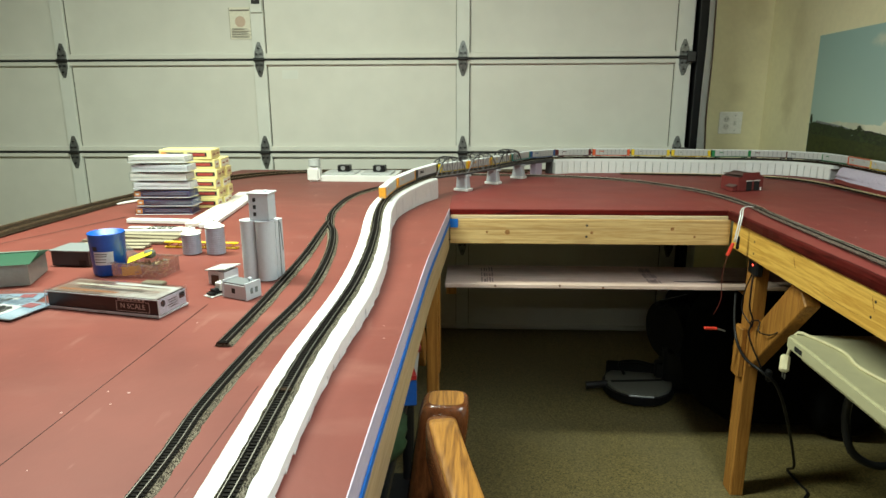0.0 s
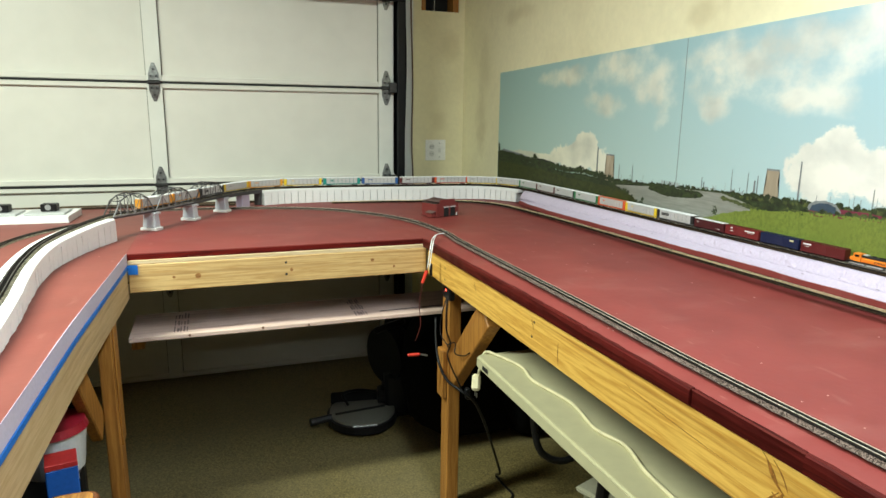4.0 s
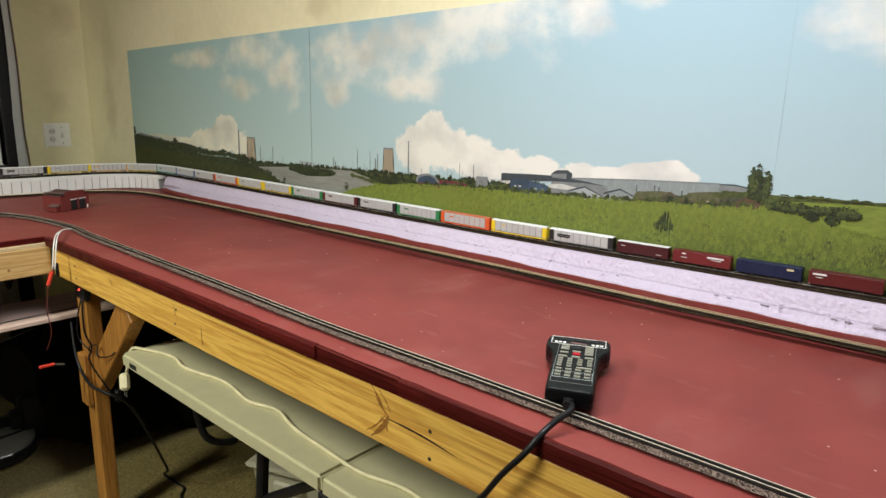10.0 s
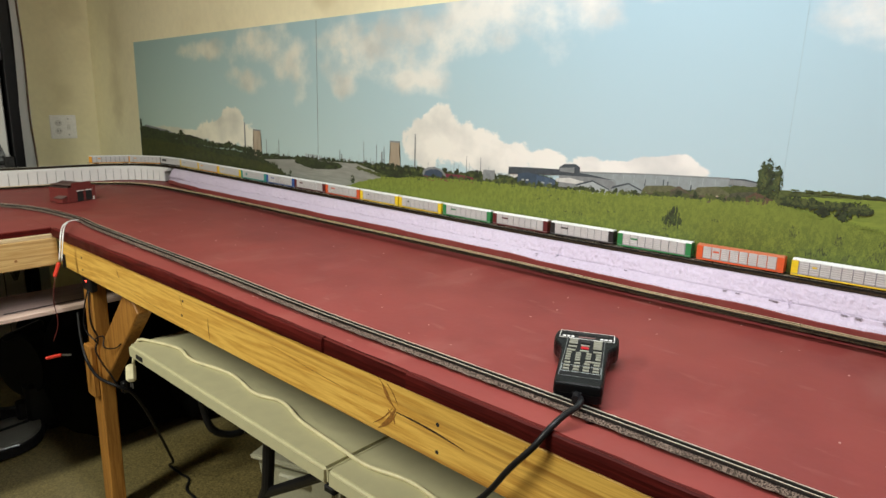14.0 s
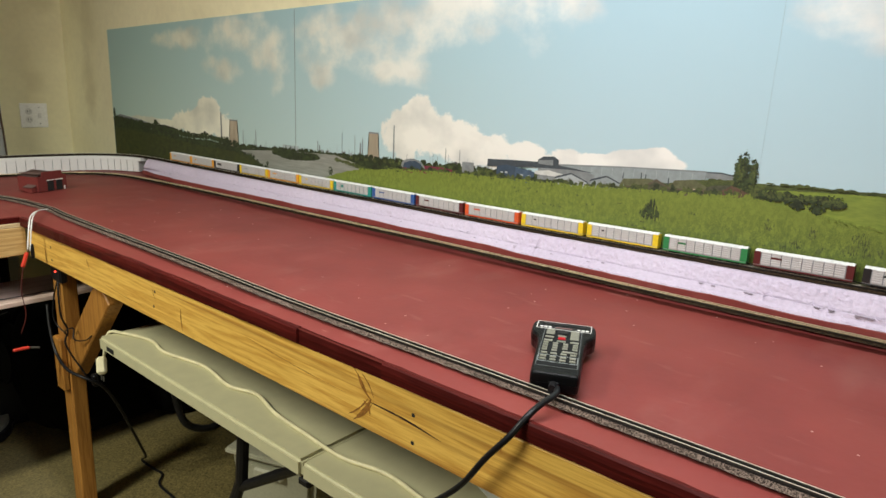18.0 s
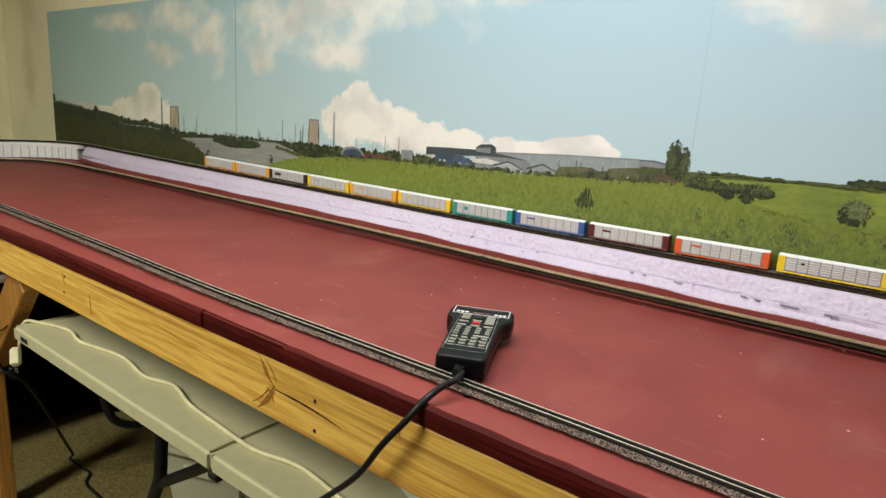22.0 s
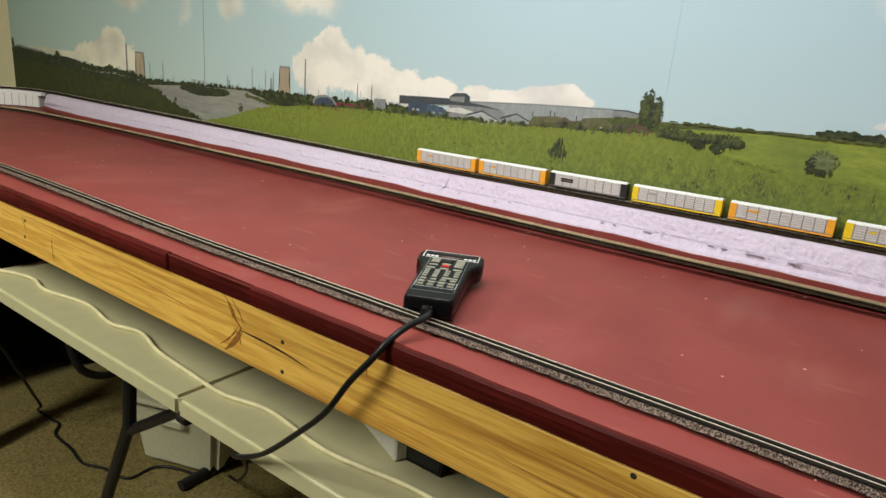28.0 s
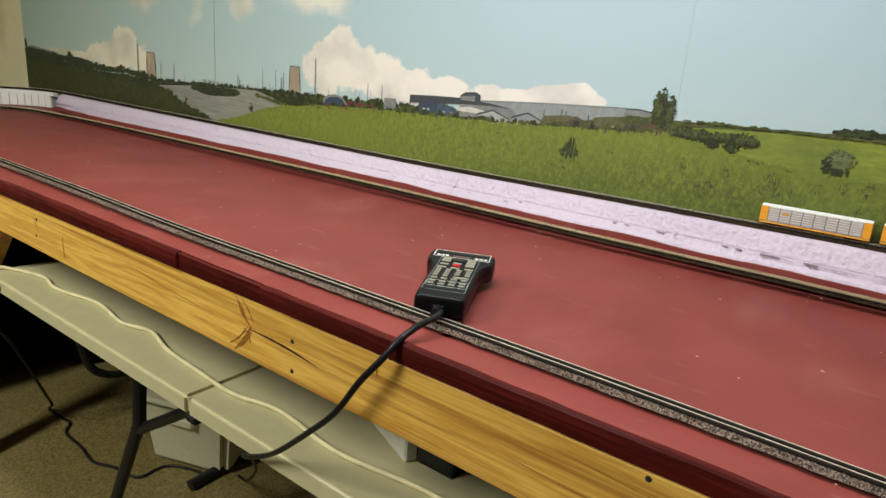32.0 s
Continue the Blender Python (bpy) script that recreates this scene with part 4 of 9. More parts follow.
def wall_incline():
    """The lilac foam shelf under the upper line along the wall, rough cut in two benches."""
    t = thing("foam_incline", (0, 0, 0), "rough-cut lilac foam incline along the wall mural", "foam incline")
    rng = random.Random(12)

    def piece(y0, y1, front):
        n = int((y1 - y0) / 0.006)
        bm = bmesh.new()
        rings = []
        for i in range(n + 1):
            y = y0 + (y1 - y0) * i / n
            zt = rail_z(1.785, y) - 0.0003
            base = surface(y) + 0.0005
            f = front(y) + rng.uniform(-0.001, 0.001) + 0.004 * noise.noise((y * 9, 1, 0)) + 0.002 * noise.noise((y * 30, 5, 0))
            hgt = zt - base
            j = lambda a: rng.uniform(-a, a)
            wob = 0.003 * noise.noise((y * 14, 3, 0))
            sec = [(f, base), (f + 0.001, base + hgt * 0.16 + j(0.001)), (f + 0.005 + j(0.001), base + hgt * 0.26 + j(0.001)), (f + 0.016 + j(0.001), base + hgt * 0.33 + j(0.0008)), (1.736 + wob + j(0.0008), base + hgt * 0.455 + j(0.0008)), (1.7385 + wob, base + hgt * 0.46),
                   (1.7395 + wob, base + hgt * 0.36), (1.7425 + wob, base + hgt * 0.37), (1.7435 + wob, base + hgt * 0.50 + j(0.001)), (1.748 + wob + j(0.001), base + hgt * 0.60 + j(0.0015)), (1.753 + j(0.0012), base + hgt * 0.74 + j(0.0015)),
                   (1.760 + j(0.0012), base + hgt * 0.90 + j(0.001)), (1.767 + j(0.001), zt - 0.0008), (1.8085, zt), (1.8085, base)]
            rough = []
            for (xa, za), (xb, zb) in zip(sec, sec[1:] + sec[:1]):
                m = 1 if xb > 1.79 or xa > 1.79 else max(1, int(math.hypot(xb - xa, zb - za) / 0.0035))
                for q in range(m):
                    x, z = xa + (xb - xa) * q / m, za + (zb - za) * q / m
                    k = (0.0017 if x > 1.744 else 0.0006) * noise.noise((x * 150, y * 150, z * 150)) + (0.0016 if x > 1.742 else 0.0008) * noise.noise((x * 70, y * 70, z * 70))
                    if base + 0.002 < z < zt - 0.002:
                        z, x = z + k, x - k * 0.6
                    rough.append((x, z))
            rings.append(rough)
        k = min(len(q) for q in rings)
        rings = [[bm.verts.new((q[int(i * len(q) / k)][0], y0 + (y1 - y0) * r / n, q[int(i * len(q) / k)][1])) for i in range(k)] for r, q in enumerate(rings)]
        for a, b in zip(rings, rings[1:]):
            for q in range(k):
                bm.faces.new((a[q], a[(q + 1) % k], b[(q + 1) % k], b[q]))
        bm.faces.new(rings[0])
        bm.faces.new(rings[-1][::-1])
        bmesh.ops.recalc_face_normals(bm, faces=bm.faces)
        return part("foam_length", bm, LILAC, t)
    fr = lambda y: float(np.interp(y, [-1, 0.3, 0.65, 0.9, 1.08, 1.2, 1.65, 2.3, 2.75, 3.08], [1.722, 1.719, 1.712, 1.705, 1.703, 1.708, 1.70, 1.70, 1.70, 1.735]))
    piece(-4.5, 1.0786, fr)
    piece(1.0790, 3.08, lambda y: fr(y) + 0.002)
    toe = [Vector((fr(y), y, surface(y))) for y in [3.05 - 0.012 * k for k in range(305)]]
    lift = [0.0030 * noise.noise((q.y * 7, 8, 0)) + 0.0012 * noise.noise((q.y * 24, 8, 0)) for q in toe]
    part("painted_toe", sweep(toe, lambda i: [(0.0085, 0.0005), (0.0080, 0.0150 + lift[i]), (-0.001, 0.0140 + lift[i]), (-0.006, 0.007 + 0.4 * lift[i]), (-0.009, 0.0005)]), RED, t, "dark red painted toe of the foam")
    for y, l in ((0.588, 0.016), (0.469, 0.010), (0.446, 0.010), (0.394, 0.030), (0.655, 0.007), (0.680, 0.007), (0.897, 0.006), (0.33, 0.022)):
        up = surface(y) + (rail_z(1.785, y) - surface(y)) * 0.456
        part("slot", box(1.7315, 1.7350, y - l / 2, y + l / 2, up - 0.0008, up + 0.0012), P_NAIL, t)
    rng2 = random.Random(31)
    for i in range(30):
        y = rng2.uniform(0.9, 2.9)
        hgt = rail_z(1.785, y) - surface(y)
        x = rng2.choice((1.722, 1.738, 1.745))
        up = surface(y) + hgt * (0.425 if x < 1.73 else 0.52)
        part("nail", box(x, x + 0.0022, y, y + rng2.uniform(0.003, 0.009), up, up + 0.0012), P_NAIL, t)
    return t


wall_incline()


# ---- the mural on the wall ----
def sky_print():
    """Sky with two layers of clouds; the far end's yellower lamp light is tinted in."""
    m = bpy.data.materials.new("printed_sky")
    m.use_nodes = True
    n, link = m.node_tree.nodes, m.node_tree.links.new
    b = n["Principled BSDF"]
    b.inputs["Roughness"].default_value = 0.5
    tc = n.new("ShaderNodeTexCoord")
    sep = n.new("ShaderNodeSeparateXYZ")
    link(tc.outputs["Object"], sep.inputs[0])

    def math_node(op, a, c=None, d=None):
        k = n.new("ShaderNodeMath")
        k.operation = op
        for i, v in enumerate((a, c, d)):
            if v is None:
                continue
            if isinstance(v, (int, float)):
                k.inputs[i].default_value = v
            else:
                link(v, k.inputs[i])
        return k.outputs[0]

    # the print leans up towards one end, so heights are taken from its slanting horizon
    y, z = sep.outputs["Y"], sep.outputs["Z"]
    mp = n.new("ShaderNodeMapping")
    mp.inputs["Scale"].default_value = (1, 0.75, 1)
    link(tc.outputs["Object"], mp.inputs["Vector"])

    def cloud_layer(clouds, noise_scale, rough, gain, lo, hi, blend):
        """Coverage of a set of clouds: middle along the wall, middle height, half width, half height."""
        best = None
        for cy, cz, ry, rz in clouds:
            dy = math_node("MULTIPLY", math_node("SUBTRACT", y, cy), 1 / ry)
            dz = math_node("MULTIPLY", math_node("SUBTRACT", z, cz), 1 / rz)
            r2 = math_node("ADD", math_node("MULTIPLY", dy, dy), math_node("MULTIPLY", dz, dz))
            best = r2 if best is None else math_node("SMOOTH_MIN", best, r2, blend)
        tex = n.new("ShaderNodeTexNoise")
        tex.inputs["Scale"].default_value, tex.inputs["Detail"].default_value, tex.inputs["Roughness"].default_value = noise_scale, 8, rough
        link(mp.outputs["Vector"], tex.inputs["Vector"])
        edge = math_node("ADD", math_node("SUBTRACT", 1.0, best), math_node("MULTIPLY", math_node("SUBTRACT", tex.outputs["Fac"], 0.5), gain))
        r = n.new("ShaderNodeMapRange")
        r.interpolation_type = "SMOOTHSTEP"
        r.inputs["From Min"].default_value, r.inputs["From Max"].default_value = lo, hi
        link(edge, r.inputs["Value"])
        return r.outputs["Result"]

    low = [(2.645, 1.125, 0.10, 0.075), (2.72, 1.085, 0.22, 0.06), (3.1, 1.062, 0.33, 0.026), (2.53, 1.07, 0.07, 0.07),
           (1.535, 1.175, 0.075, 0.066), (1.60, 1.12, 0.085, 0.072), (1.45, 1.125, 0.17, 0.066), (1.34, 1.105, 0.16, 0.058), (1.17, 1.108, 0.08, 0.035), (1.06, 1.10, 0.07, 0.032),
           (0.86, 1.122, 0.10, 0.026), (0.83, 1.132, 0.05, 0.022), (0.97, 1.110, 0.1, 0.020), (0.16, 1.135, 0.12, 0.028)]
    high = [(2.78, 1.41, 0.26, 0.045), (2.45, 1.42, 0.24, 0.07), (2.52, 1.30, 0.13, 0.05), (2.25, 1.36, 0.12, 0.10), (2.2, 1.25, 0.05, 0.04),
            (1.9, 1.40, 0.2, 0.11), (1.95, 1.28, 0.07, 0.05), (1.66, 1.42, 0.2, 0.11), (1.62, 1.30, 0.14, 0.05), (1.42, 1.47, 0.26, 0.09), (1.17, 1.47, 0.16, 0.09),
            (0.48, 1.47, 0.12, 0.10), (0.40, 1.40, 0.12, 0.07), (0.22, 1.38, 0.14, 0.07), (0.92, 1.50, 0.06, 0.03)]
    a_low = cloud_layer(low, 20, 0.62, 2.3, 0.0, 0.34, 0.25)
    a_high = cloud_layer(high, 11, 0.55, 4.4, -0.35, 1.5, 0.5)
    cover = math_node("MAXIMUM", a_low, math_node("MULTIPLY", a_high, 0.9))
    grad = n.new("ShaderNodeMapRange")
    grad.inputs["From Min"].default_value, grad.inputs["From Max"].default_value = 1.0, 1.5
    link(z, grad.inputs["Value"])
    sky = n.new("ShaderNodeMix")
    sky.data_type = "RGBA"
    sky.inputs["A"].default_value, sky.inputs["B"].default_value = (0.46, 0.61, 0.65, 1), (0.36, 0.54, 0.63, 1)
    link(grad.outputs["Result"], sky.inputs["Factor"])
    inner = n.new("ShaderNodeTexNoise")
    inner.inputs["Scale"].default_value, inner.inputs["Detail"].default_value = 7, 5
    link(mp.outputs["Vector"], inner.inputs["Vector"])
    white = n.new("ShaderNodeMix")
    white.data_type = "RGBA"
    white.inputs["A"].default_value, white.inputs["B"].default_value = (0.58, 0.59, 0.57, 1), (0.82, 0.81, 0.76, 1)
    wr = n.new("ShaderNodeMapRange")
    wr.inputs["From Min"].default_value, wr.inputs["From Max"].default_value = 0.35, 0.55
    link(inner.outputs["Fac"], wr.inputs["Value"])
    link(wr.outputs["Result"], white.inputs["Factor"])
    mix = n.new("ShaderNodeMix")
    mix.data_type = "RGBA"
    link(cover, mix.inputs["Factor"])
    link(sky.outputs["Result"], mix.inputs["A"])
    link(white.outputs["Result"], mix.inputs["B"])
    # Yellow lamp light put into the print's colour, growing along y.
    lamp_tint = n.new("ShaderNodeMix")
    lamp_tint.data_type, lamp_tint.blend_type = "RGBA", "MULTIPLY"
    lamp_tint.inputs["B"].default_value = (0.92, 0.93, 0.76, 1)
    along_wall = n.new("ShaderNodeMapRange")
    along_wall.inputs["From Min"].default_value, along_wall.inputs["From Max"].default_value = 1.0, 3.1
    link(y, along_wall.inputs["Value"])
    link(along_wall.outputs["Result"], lamp_tint.inputs["Factor"])
    link(mix.outputs["Result"], lamp_tint.inputs["A"])
    link(lamp_tint.outputs["Result"], b.inputs["Base Color"])
    return m


def grass_print(name, a, c, d, scale=60, stretch=(1, 1.6), low=None):
    """Printed vegetation: fine blades, tufts and broad patches, and a darker tone towards one lower corner."""
    m = bpy.data.materials.new(name)
    m.use_nodes = True
    n, link = m.node_tree.nodes, m.node_tree.links.new
    b = n["Principled BSDF"]
    b.inputs["Roughness"].default_value = 0.55
    tc = n.new("ShaderNodeTexCoord")
    mp = n.new("ShaderNodeMapping")
    mp.inputs["Scale"].default_value = (1, stretch[0], stretch[1])
    link(tc.outputs["Object"], mp.inputs["Vector"])
    t1, t2, t3 = n.new("ShaderNodeTexNoise"), n.new("ShaderNodeTexNoise"), n.new("ShaderNodeTexNoise")
    for t, sc, det in ((t1, scale, 8), (t2, 9, 5), (t3, scale * 0.25, 5)):
        t.inputs["Scale"].default_value, t.inputs["Detail"].default_value = sc, det
    t1.inputs["Roughness"].default_value = 0.65
    for t in (t1, t3):
        link(mp.outputs["Vector"], t.inputs["Vector"])
    link(tc.outputs["Object"], t2.inputs["Vector"])
    half = n.new("ShaderNodeMath")
    half.operation = "MULTIPLY_ADD"
    half.inputs[1].default_value = 0.55
    link(t3.outputs["Fac"], half.inputs[0])
    part_a = n.new("ShaderNodeMath")
    part_a.operation = "MULTIPLY"
    part_a.inputs[1].default_value = 0.45
    link(t1.outputs["Fac"], part_a.inputs[0])
    link(part_a.outputs[0], half.inputs[2])
    r1, r2 = n.new("ShaderNodeValToRGB"), n.new("ShaderNodeMapRange")
    e = r1.color_ramp.elements
    e[0].position, e[0].color, e[1].position, e[1].color = 0.38, (*a, 1), 0.6, (*c, 1)
    r2.inputs["From Min"].default_value, r2.inputs["From Max"].default_value, r2.inputs["To Max"].default_value = 0.45, 0.7, 0.7
    link(half.outputs[0], r1.inputs["Fac"])
    link(t2.outputs["Fac"], r2.inputs["Value"])
    mix = n.new("ShaderNodeMix")
    mix.data_type = "RGBA"
    link(r2.outputs["Result"], mix.inputs["Factor"])
    link(r1.outputs["Color"], mix.inputs["A"])
    mix.inputs["B"].default_value = (*d, 1)
    out = mix.outputs["Result"]
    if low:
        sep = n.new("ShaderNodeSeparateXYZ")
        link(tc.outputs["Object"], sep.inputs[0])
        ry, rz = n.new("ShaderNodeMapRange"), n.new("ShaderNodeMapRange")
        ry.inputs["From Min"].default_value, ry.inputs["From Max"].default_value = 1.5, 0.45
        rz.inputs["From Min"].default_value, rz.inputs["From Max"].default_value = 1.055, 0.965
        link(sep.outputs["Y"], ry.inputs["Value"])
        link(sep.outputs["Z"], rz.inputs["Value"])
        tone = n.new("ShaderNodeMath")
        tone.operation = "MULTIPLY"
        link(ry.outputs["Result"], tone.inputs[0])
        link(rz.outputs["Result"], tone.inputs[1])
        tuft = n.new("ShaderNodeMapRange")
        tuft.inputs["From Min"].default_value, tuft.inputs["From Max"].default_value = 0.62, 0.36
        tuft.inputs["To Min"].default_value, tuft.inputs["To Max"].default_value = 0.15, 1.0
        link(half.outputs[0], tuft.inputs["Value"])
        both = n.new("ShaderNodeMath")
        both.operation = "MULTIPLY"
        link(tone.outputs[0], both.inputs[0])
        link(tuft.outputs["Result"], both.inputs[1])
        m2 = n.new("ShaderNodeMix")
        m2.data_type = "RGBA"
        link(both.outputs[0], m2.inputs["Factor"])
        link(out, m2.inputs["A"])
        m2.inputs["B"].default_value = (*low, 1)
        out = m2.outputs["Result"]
    link(out, b.inputs["Base Color"])
    return m


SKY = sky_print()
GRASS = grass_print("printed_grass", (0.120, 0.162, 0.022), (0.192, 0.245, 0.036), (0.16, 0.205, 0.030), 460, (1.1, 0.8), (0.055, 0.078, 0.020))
GRASS_DARK = grass_print("printed_dark_grass", (0.018, 0.026, 0.005), (0.050, 0.062, 0.010), (0.032, 0.040, 0.008), 160)
FIELD = grass_print("printed_field", (0.15, 0.21, 0.03), (0.25, 0.31, 0.045), (0.11, 0.155, 0.03), 110, (0.5, 2.6))
LEAVES = grass_print("printed_leaves", (0.006, 0.010, 0.004), (0.045, 0.070, 0.020), (0.014, 0.023, 0.008), 260)
SCRUB = grass_print("printed_scrub", (0.028, 0.042, 0.011), (0.095, 0.12, 0.03), (0.055, 0.07, 0.02), 260)
BUSH = grass_print("printed_pale_bush", (0.04, 0.065, 0.02), (0.20, 0.235, 0.10), (0.09, 0.12, 0.045), 260)
WATER = grass_print("printed_water", (0.17, 0.18, 0.15), (0.29, 0.30, 0.26), (0.21, 0.22, 0.19), 30, (0.4, 5))
P_STONE = grass_print("printed_stone", (0.27, 0.22, 0.15), (0.42, 0.36, 0.26), (0.32, 0.27, 0.19), 60, (2, 0.3))
P_GREY = mat("printed_grey", (0.20, 0.22, 0.22), 0.55, var=0.15, scale=90)
P_PALE = mat("printed_pale_grey", (0.36, 0.40, 0.40), 0.55, var=0.08, scale=60)
P_NAVY = mat("printed_navy", (0.035, 0.06, 0.09), 0.55, var=0.15, scale=90)
P_DARK = mat("printed_dark", (0.022, 0.022, 0.02), 0.55, var=0.3, scale=120)
P_BROWN = mat("printed_brown", (0.095, 0.075, 0.05), 0.55, var=0.2, scale=120)
P_HAZE = mat("printed_haze_grey", (0.25, 0.29, 0.29), 0.55, var=0.1, scale=90)
P_SEAM = mat("printed_seam", (0.34, 0.44, 0.47), 0.55)
P_DARKGREY = mat("printed_dark_grey", (0.045, 0.058, 0.068), 0.55, var=0.2, scale=120)
P_BLUE = mat("printed_blue", (0.05, 0.085, 0.13), 0.55, var=0.15, scale=90)
P_OLIVE = mat("printed_olive", (0.10, 0.105, 0.05), 0.55, var=0.25, scale=120)
P_DARKOLIVE = mat("printed_dark_olive", (0.062, 0.065, 0.038), 0.55, var=0.3, scale=160)
P_BRICK = mat("printed_brick", (0.10, 0.058, 0.036), 0.55, var=0.25, scale=160)
P_RED = mat("printed_red", (0.16, 0.02, 0.045), 0.55, var=0.2, scale=120)
P_LIGHT = mat("printed_light", (0.55, 0.56, 0.52), 0.55, var=0.1, scale=90)


def mural():
    t = thing("wall_mural", (0, 0, 0), "glossy landscape mural of sky, river and factories in three panels", "mural")
    X0 = WALL_X - 0.0022
    top = lambda y: 1.457 + 0.0264 * (3.484 - y)
    for y1, y0 in ((3.484, 2.0985), (2.0975, 0.6221), (0.6219, -0.9)):
        bm = bmesh.new()
        k = int((y1 - y0) / 0.1)
        low, up = [], []
        for i in range(k + 1):
            y = y1 + (y0 - y1) * i / k
            low.append(bm.verts.new((X0, y, 0.875)))
            up.append(bm.verts.new((X0, y, top(y))))
        for i in range(k):
            bm.faces.new((low[i], low[i + 1], up[i + 1], up[i]))
        ext = bmesh.ops.extrude_face_region(bm, geom=bm.faces[:])
        bmesh.ops.translate(bm, verts=[v for v in ext["geom"] if isinstance(v, bmesh.types.BMVert)], vec=(0.0015, 0, 0))
        bmesh.ops.recalc_face_normals(bm, faces=bm.faces)
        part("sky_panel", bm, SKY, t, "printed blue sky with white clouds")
    for y in (2.098, 0.622):
        if y > 1:
            part("panel_seam", box(X0 - 0.0006, X0 + 0.0002, y - 0.001, y + 0.001, 1.05, top(y) - 0.002), P_GREY, t)
        else:
            part("panel_seam", box(X0 - 0.0018, X0 + 0.0002, y - 0.0007, y + 0.0007, 0.94, 1.098), P_LIGHT, t)
            part("panel_seam", box(X0 - 0.0004, X0 + 0.0002, y - 0.00025, y + 0.00025, 1.10, top(y) - 0.002), P_SEAM, t)
    count = [0]

    def flat(name, pts, material, rag=0.0, seed=1, layer=None, label=""):
        """A printed shape, flat on the sheet, with an uneven upper edge."""
        count[0] += 1
        x = X0 - 0.0003 - 0.000014 * (count[0] if layer is None else layer)
        rng = random.Random(seed)
        dense = []
        for a, b in zip(pts, pts[1:] + pts[:1]):
            k = max(1, int(math.dist(a, b) / 0.006)) if rag else 1
            for i in range(k):
                y, z = a[0] + (b[0] - a[0]) * i / k, a[1] + (b[1] - a[1]) * i / k
                dense.append((y + rng.uniform(-rag, rag) * 0.6, z + rng.uniform(-rag, rag) + (rag * 1.6 * noise.noise((y * 40, seed, 0)) if rag else 0)))
        bm = bmesh.new()
        bm.faces.new([bm.verts.new((x, y, z)) for y, z in dense])
        bmesh.ops.triangulate(bm, faces=bm.faces[:])
        bmesh.ops.recalc_face_normals(bm, faces=bm.faces)
        for f in bm.faces:
            if f.normal.x > 0:
                f.normal_flip()
        return part(name, bm, material, t, label)

    def raster(name, spots, material, cell=0.0008, grain=150, rough=0.9, level=0.22, tall=1.0, seed=0, label=""):
        """Printed foliage: fine dots that thicken round a set of middles (along, up, half width, half height)."""
        count[0] += 1
        x = X0 - 0.0003 - 0.000014 * count[0]
        y0, y1 = min(q[0] - 1.3 * q[2] for q in spots), max(q[0] + 1.3 * q[2] for q in spots)
        z0, z1 = min(q[1] - 1.3 * q[3] for q in spots), max(q[1] + 1.3 * q[3] for q in spots)
        ny, nz = int((y1 - y0) / cell), int((z1 - z0) / cell)
        gy = y0 + cell * (np.arange(ny)[None, :] + 0.5)
        gz = z0 + cell * (np.arange(nz)[:, None] + 0.5)
        f = np.full((nz, ny), -9.0)
        for cy, cz, w, h in spots:
            f = np.maximum(f, 1 - ((gy - cy) / w) ** 2 - ((gz - cz) / h) ** 2)
        vs, fs = [], []
        for k in range(nz):
            start = None
            for i in range(ny + 1):
                inside = False
                if i < ny and f[k, i] > -rough:
                    y, z = gy[0, i], gz[k, 0]
                    inside = f[k, i] + rough * noise.fractal((y * grain, z * grain * tall, seed), 0.8, 2.1, 4) > level
                if inside and start is None:
                    start = i
                elif not inside and start is not None:
                    q = len(vs)
                    a, b, lo, hi = y0 + start * cell, y0 + i * cell, z0 + k * cell, z0 + (k + 1) * cell
                    vs += [(x, a, lo), (x, a, hi), (x, b, hi), (x, b, lo)]
                    fs.append((q, q + 1, q + 2, q + 3))
                    start = None
        me = bpy.data.meshes.new(name)
        me.from_pydata(vs, [], fs)
        me.materials.append(material)
        ob = new(name, me)
        ob.parent = t
        tagged(ob, label, kind="stuff")
        return ob

    B = 0.876
    rng = random.Random(77)

    def row(y0, y1, step, base, w, h, seed):
        """Middles of a ragged row of trees or scrub along a line."""
        r = random.Random(seed)
        out, y = [], y0
        while y < y1:
            hh = r.uniform(*h)
            out.append((y, base(y) + hh * 0.4, r.uniform(*w), hh))
            y += step * r.uniform(0.5, 1.5)
        return out

    shore = lambda y: float(np.interp(y, [1.0, 1.3, 1.6, 1.9, 2.2, 2.45], [1.062, 1.052, 1.042, 1.034, 1.024, 1.012]))
    crest = lambda y: float(np.interp(y, [0.55, 0.63, 0.71, 0.81, 0.91, 1.0, 1.14, 1.29, 1.46, 1.6, 1.79], [1.055, 1.072, 1.063, 1.058, 1.051, 1.046, 1.039, 1.034, 1.027, 1.018, 0.998]))
    # distance, behind everything
    flat("distant_ridge", [(0.70, 1.05), (0.66, 1.094), (0.62, 1.101), (0.55, 1.105), (0.47, 1.107), (0.38, 1.111), (0.29, 1.114), (0.2, 1.118), (-0.5, 1.13), (-0.5, 1.05)], SCRUB, 0.001, 3)
    flat("far_field", [(0.68, 1.0), (0.66, 1.083), (0.57, 1.094), (0.42, 1.103), (0.24, 1.107), (-0.5, 1.122), (-0.5, B), (0.68, B)], FIELD, 0.0006, 5)
    flat("far_shore", [(2.6, 1.0), (2.45, 1.017), (2.2, 1.028), (1.9, 1.038), (1.6, 1.046), (1.3, 1.055), (1.05, 1.066), (1.05, 1.0), (1.9, 0.96)], LEAVES, 0.002, 7)
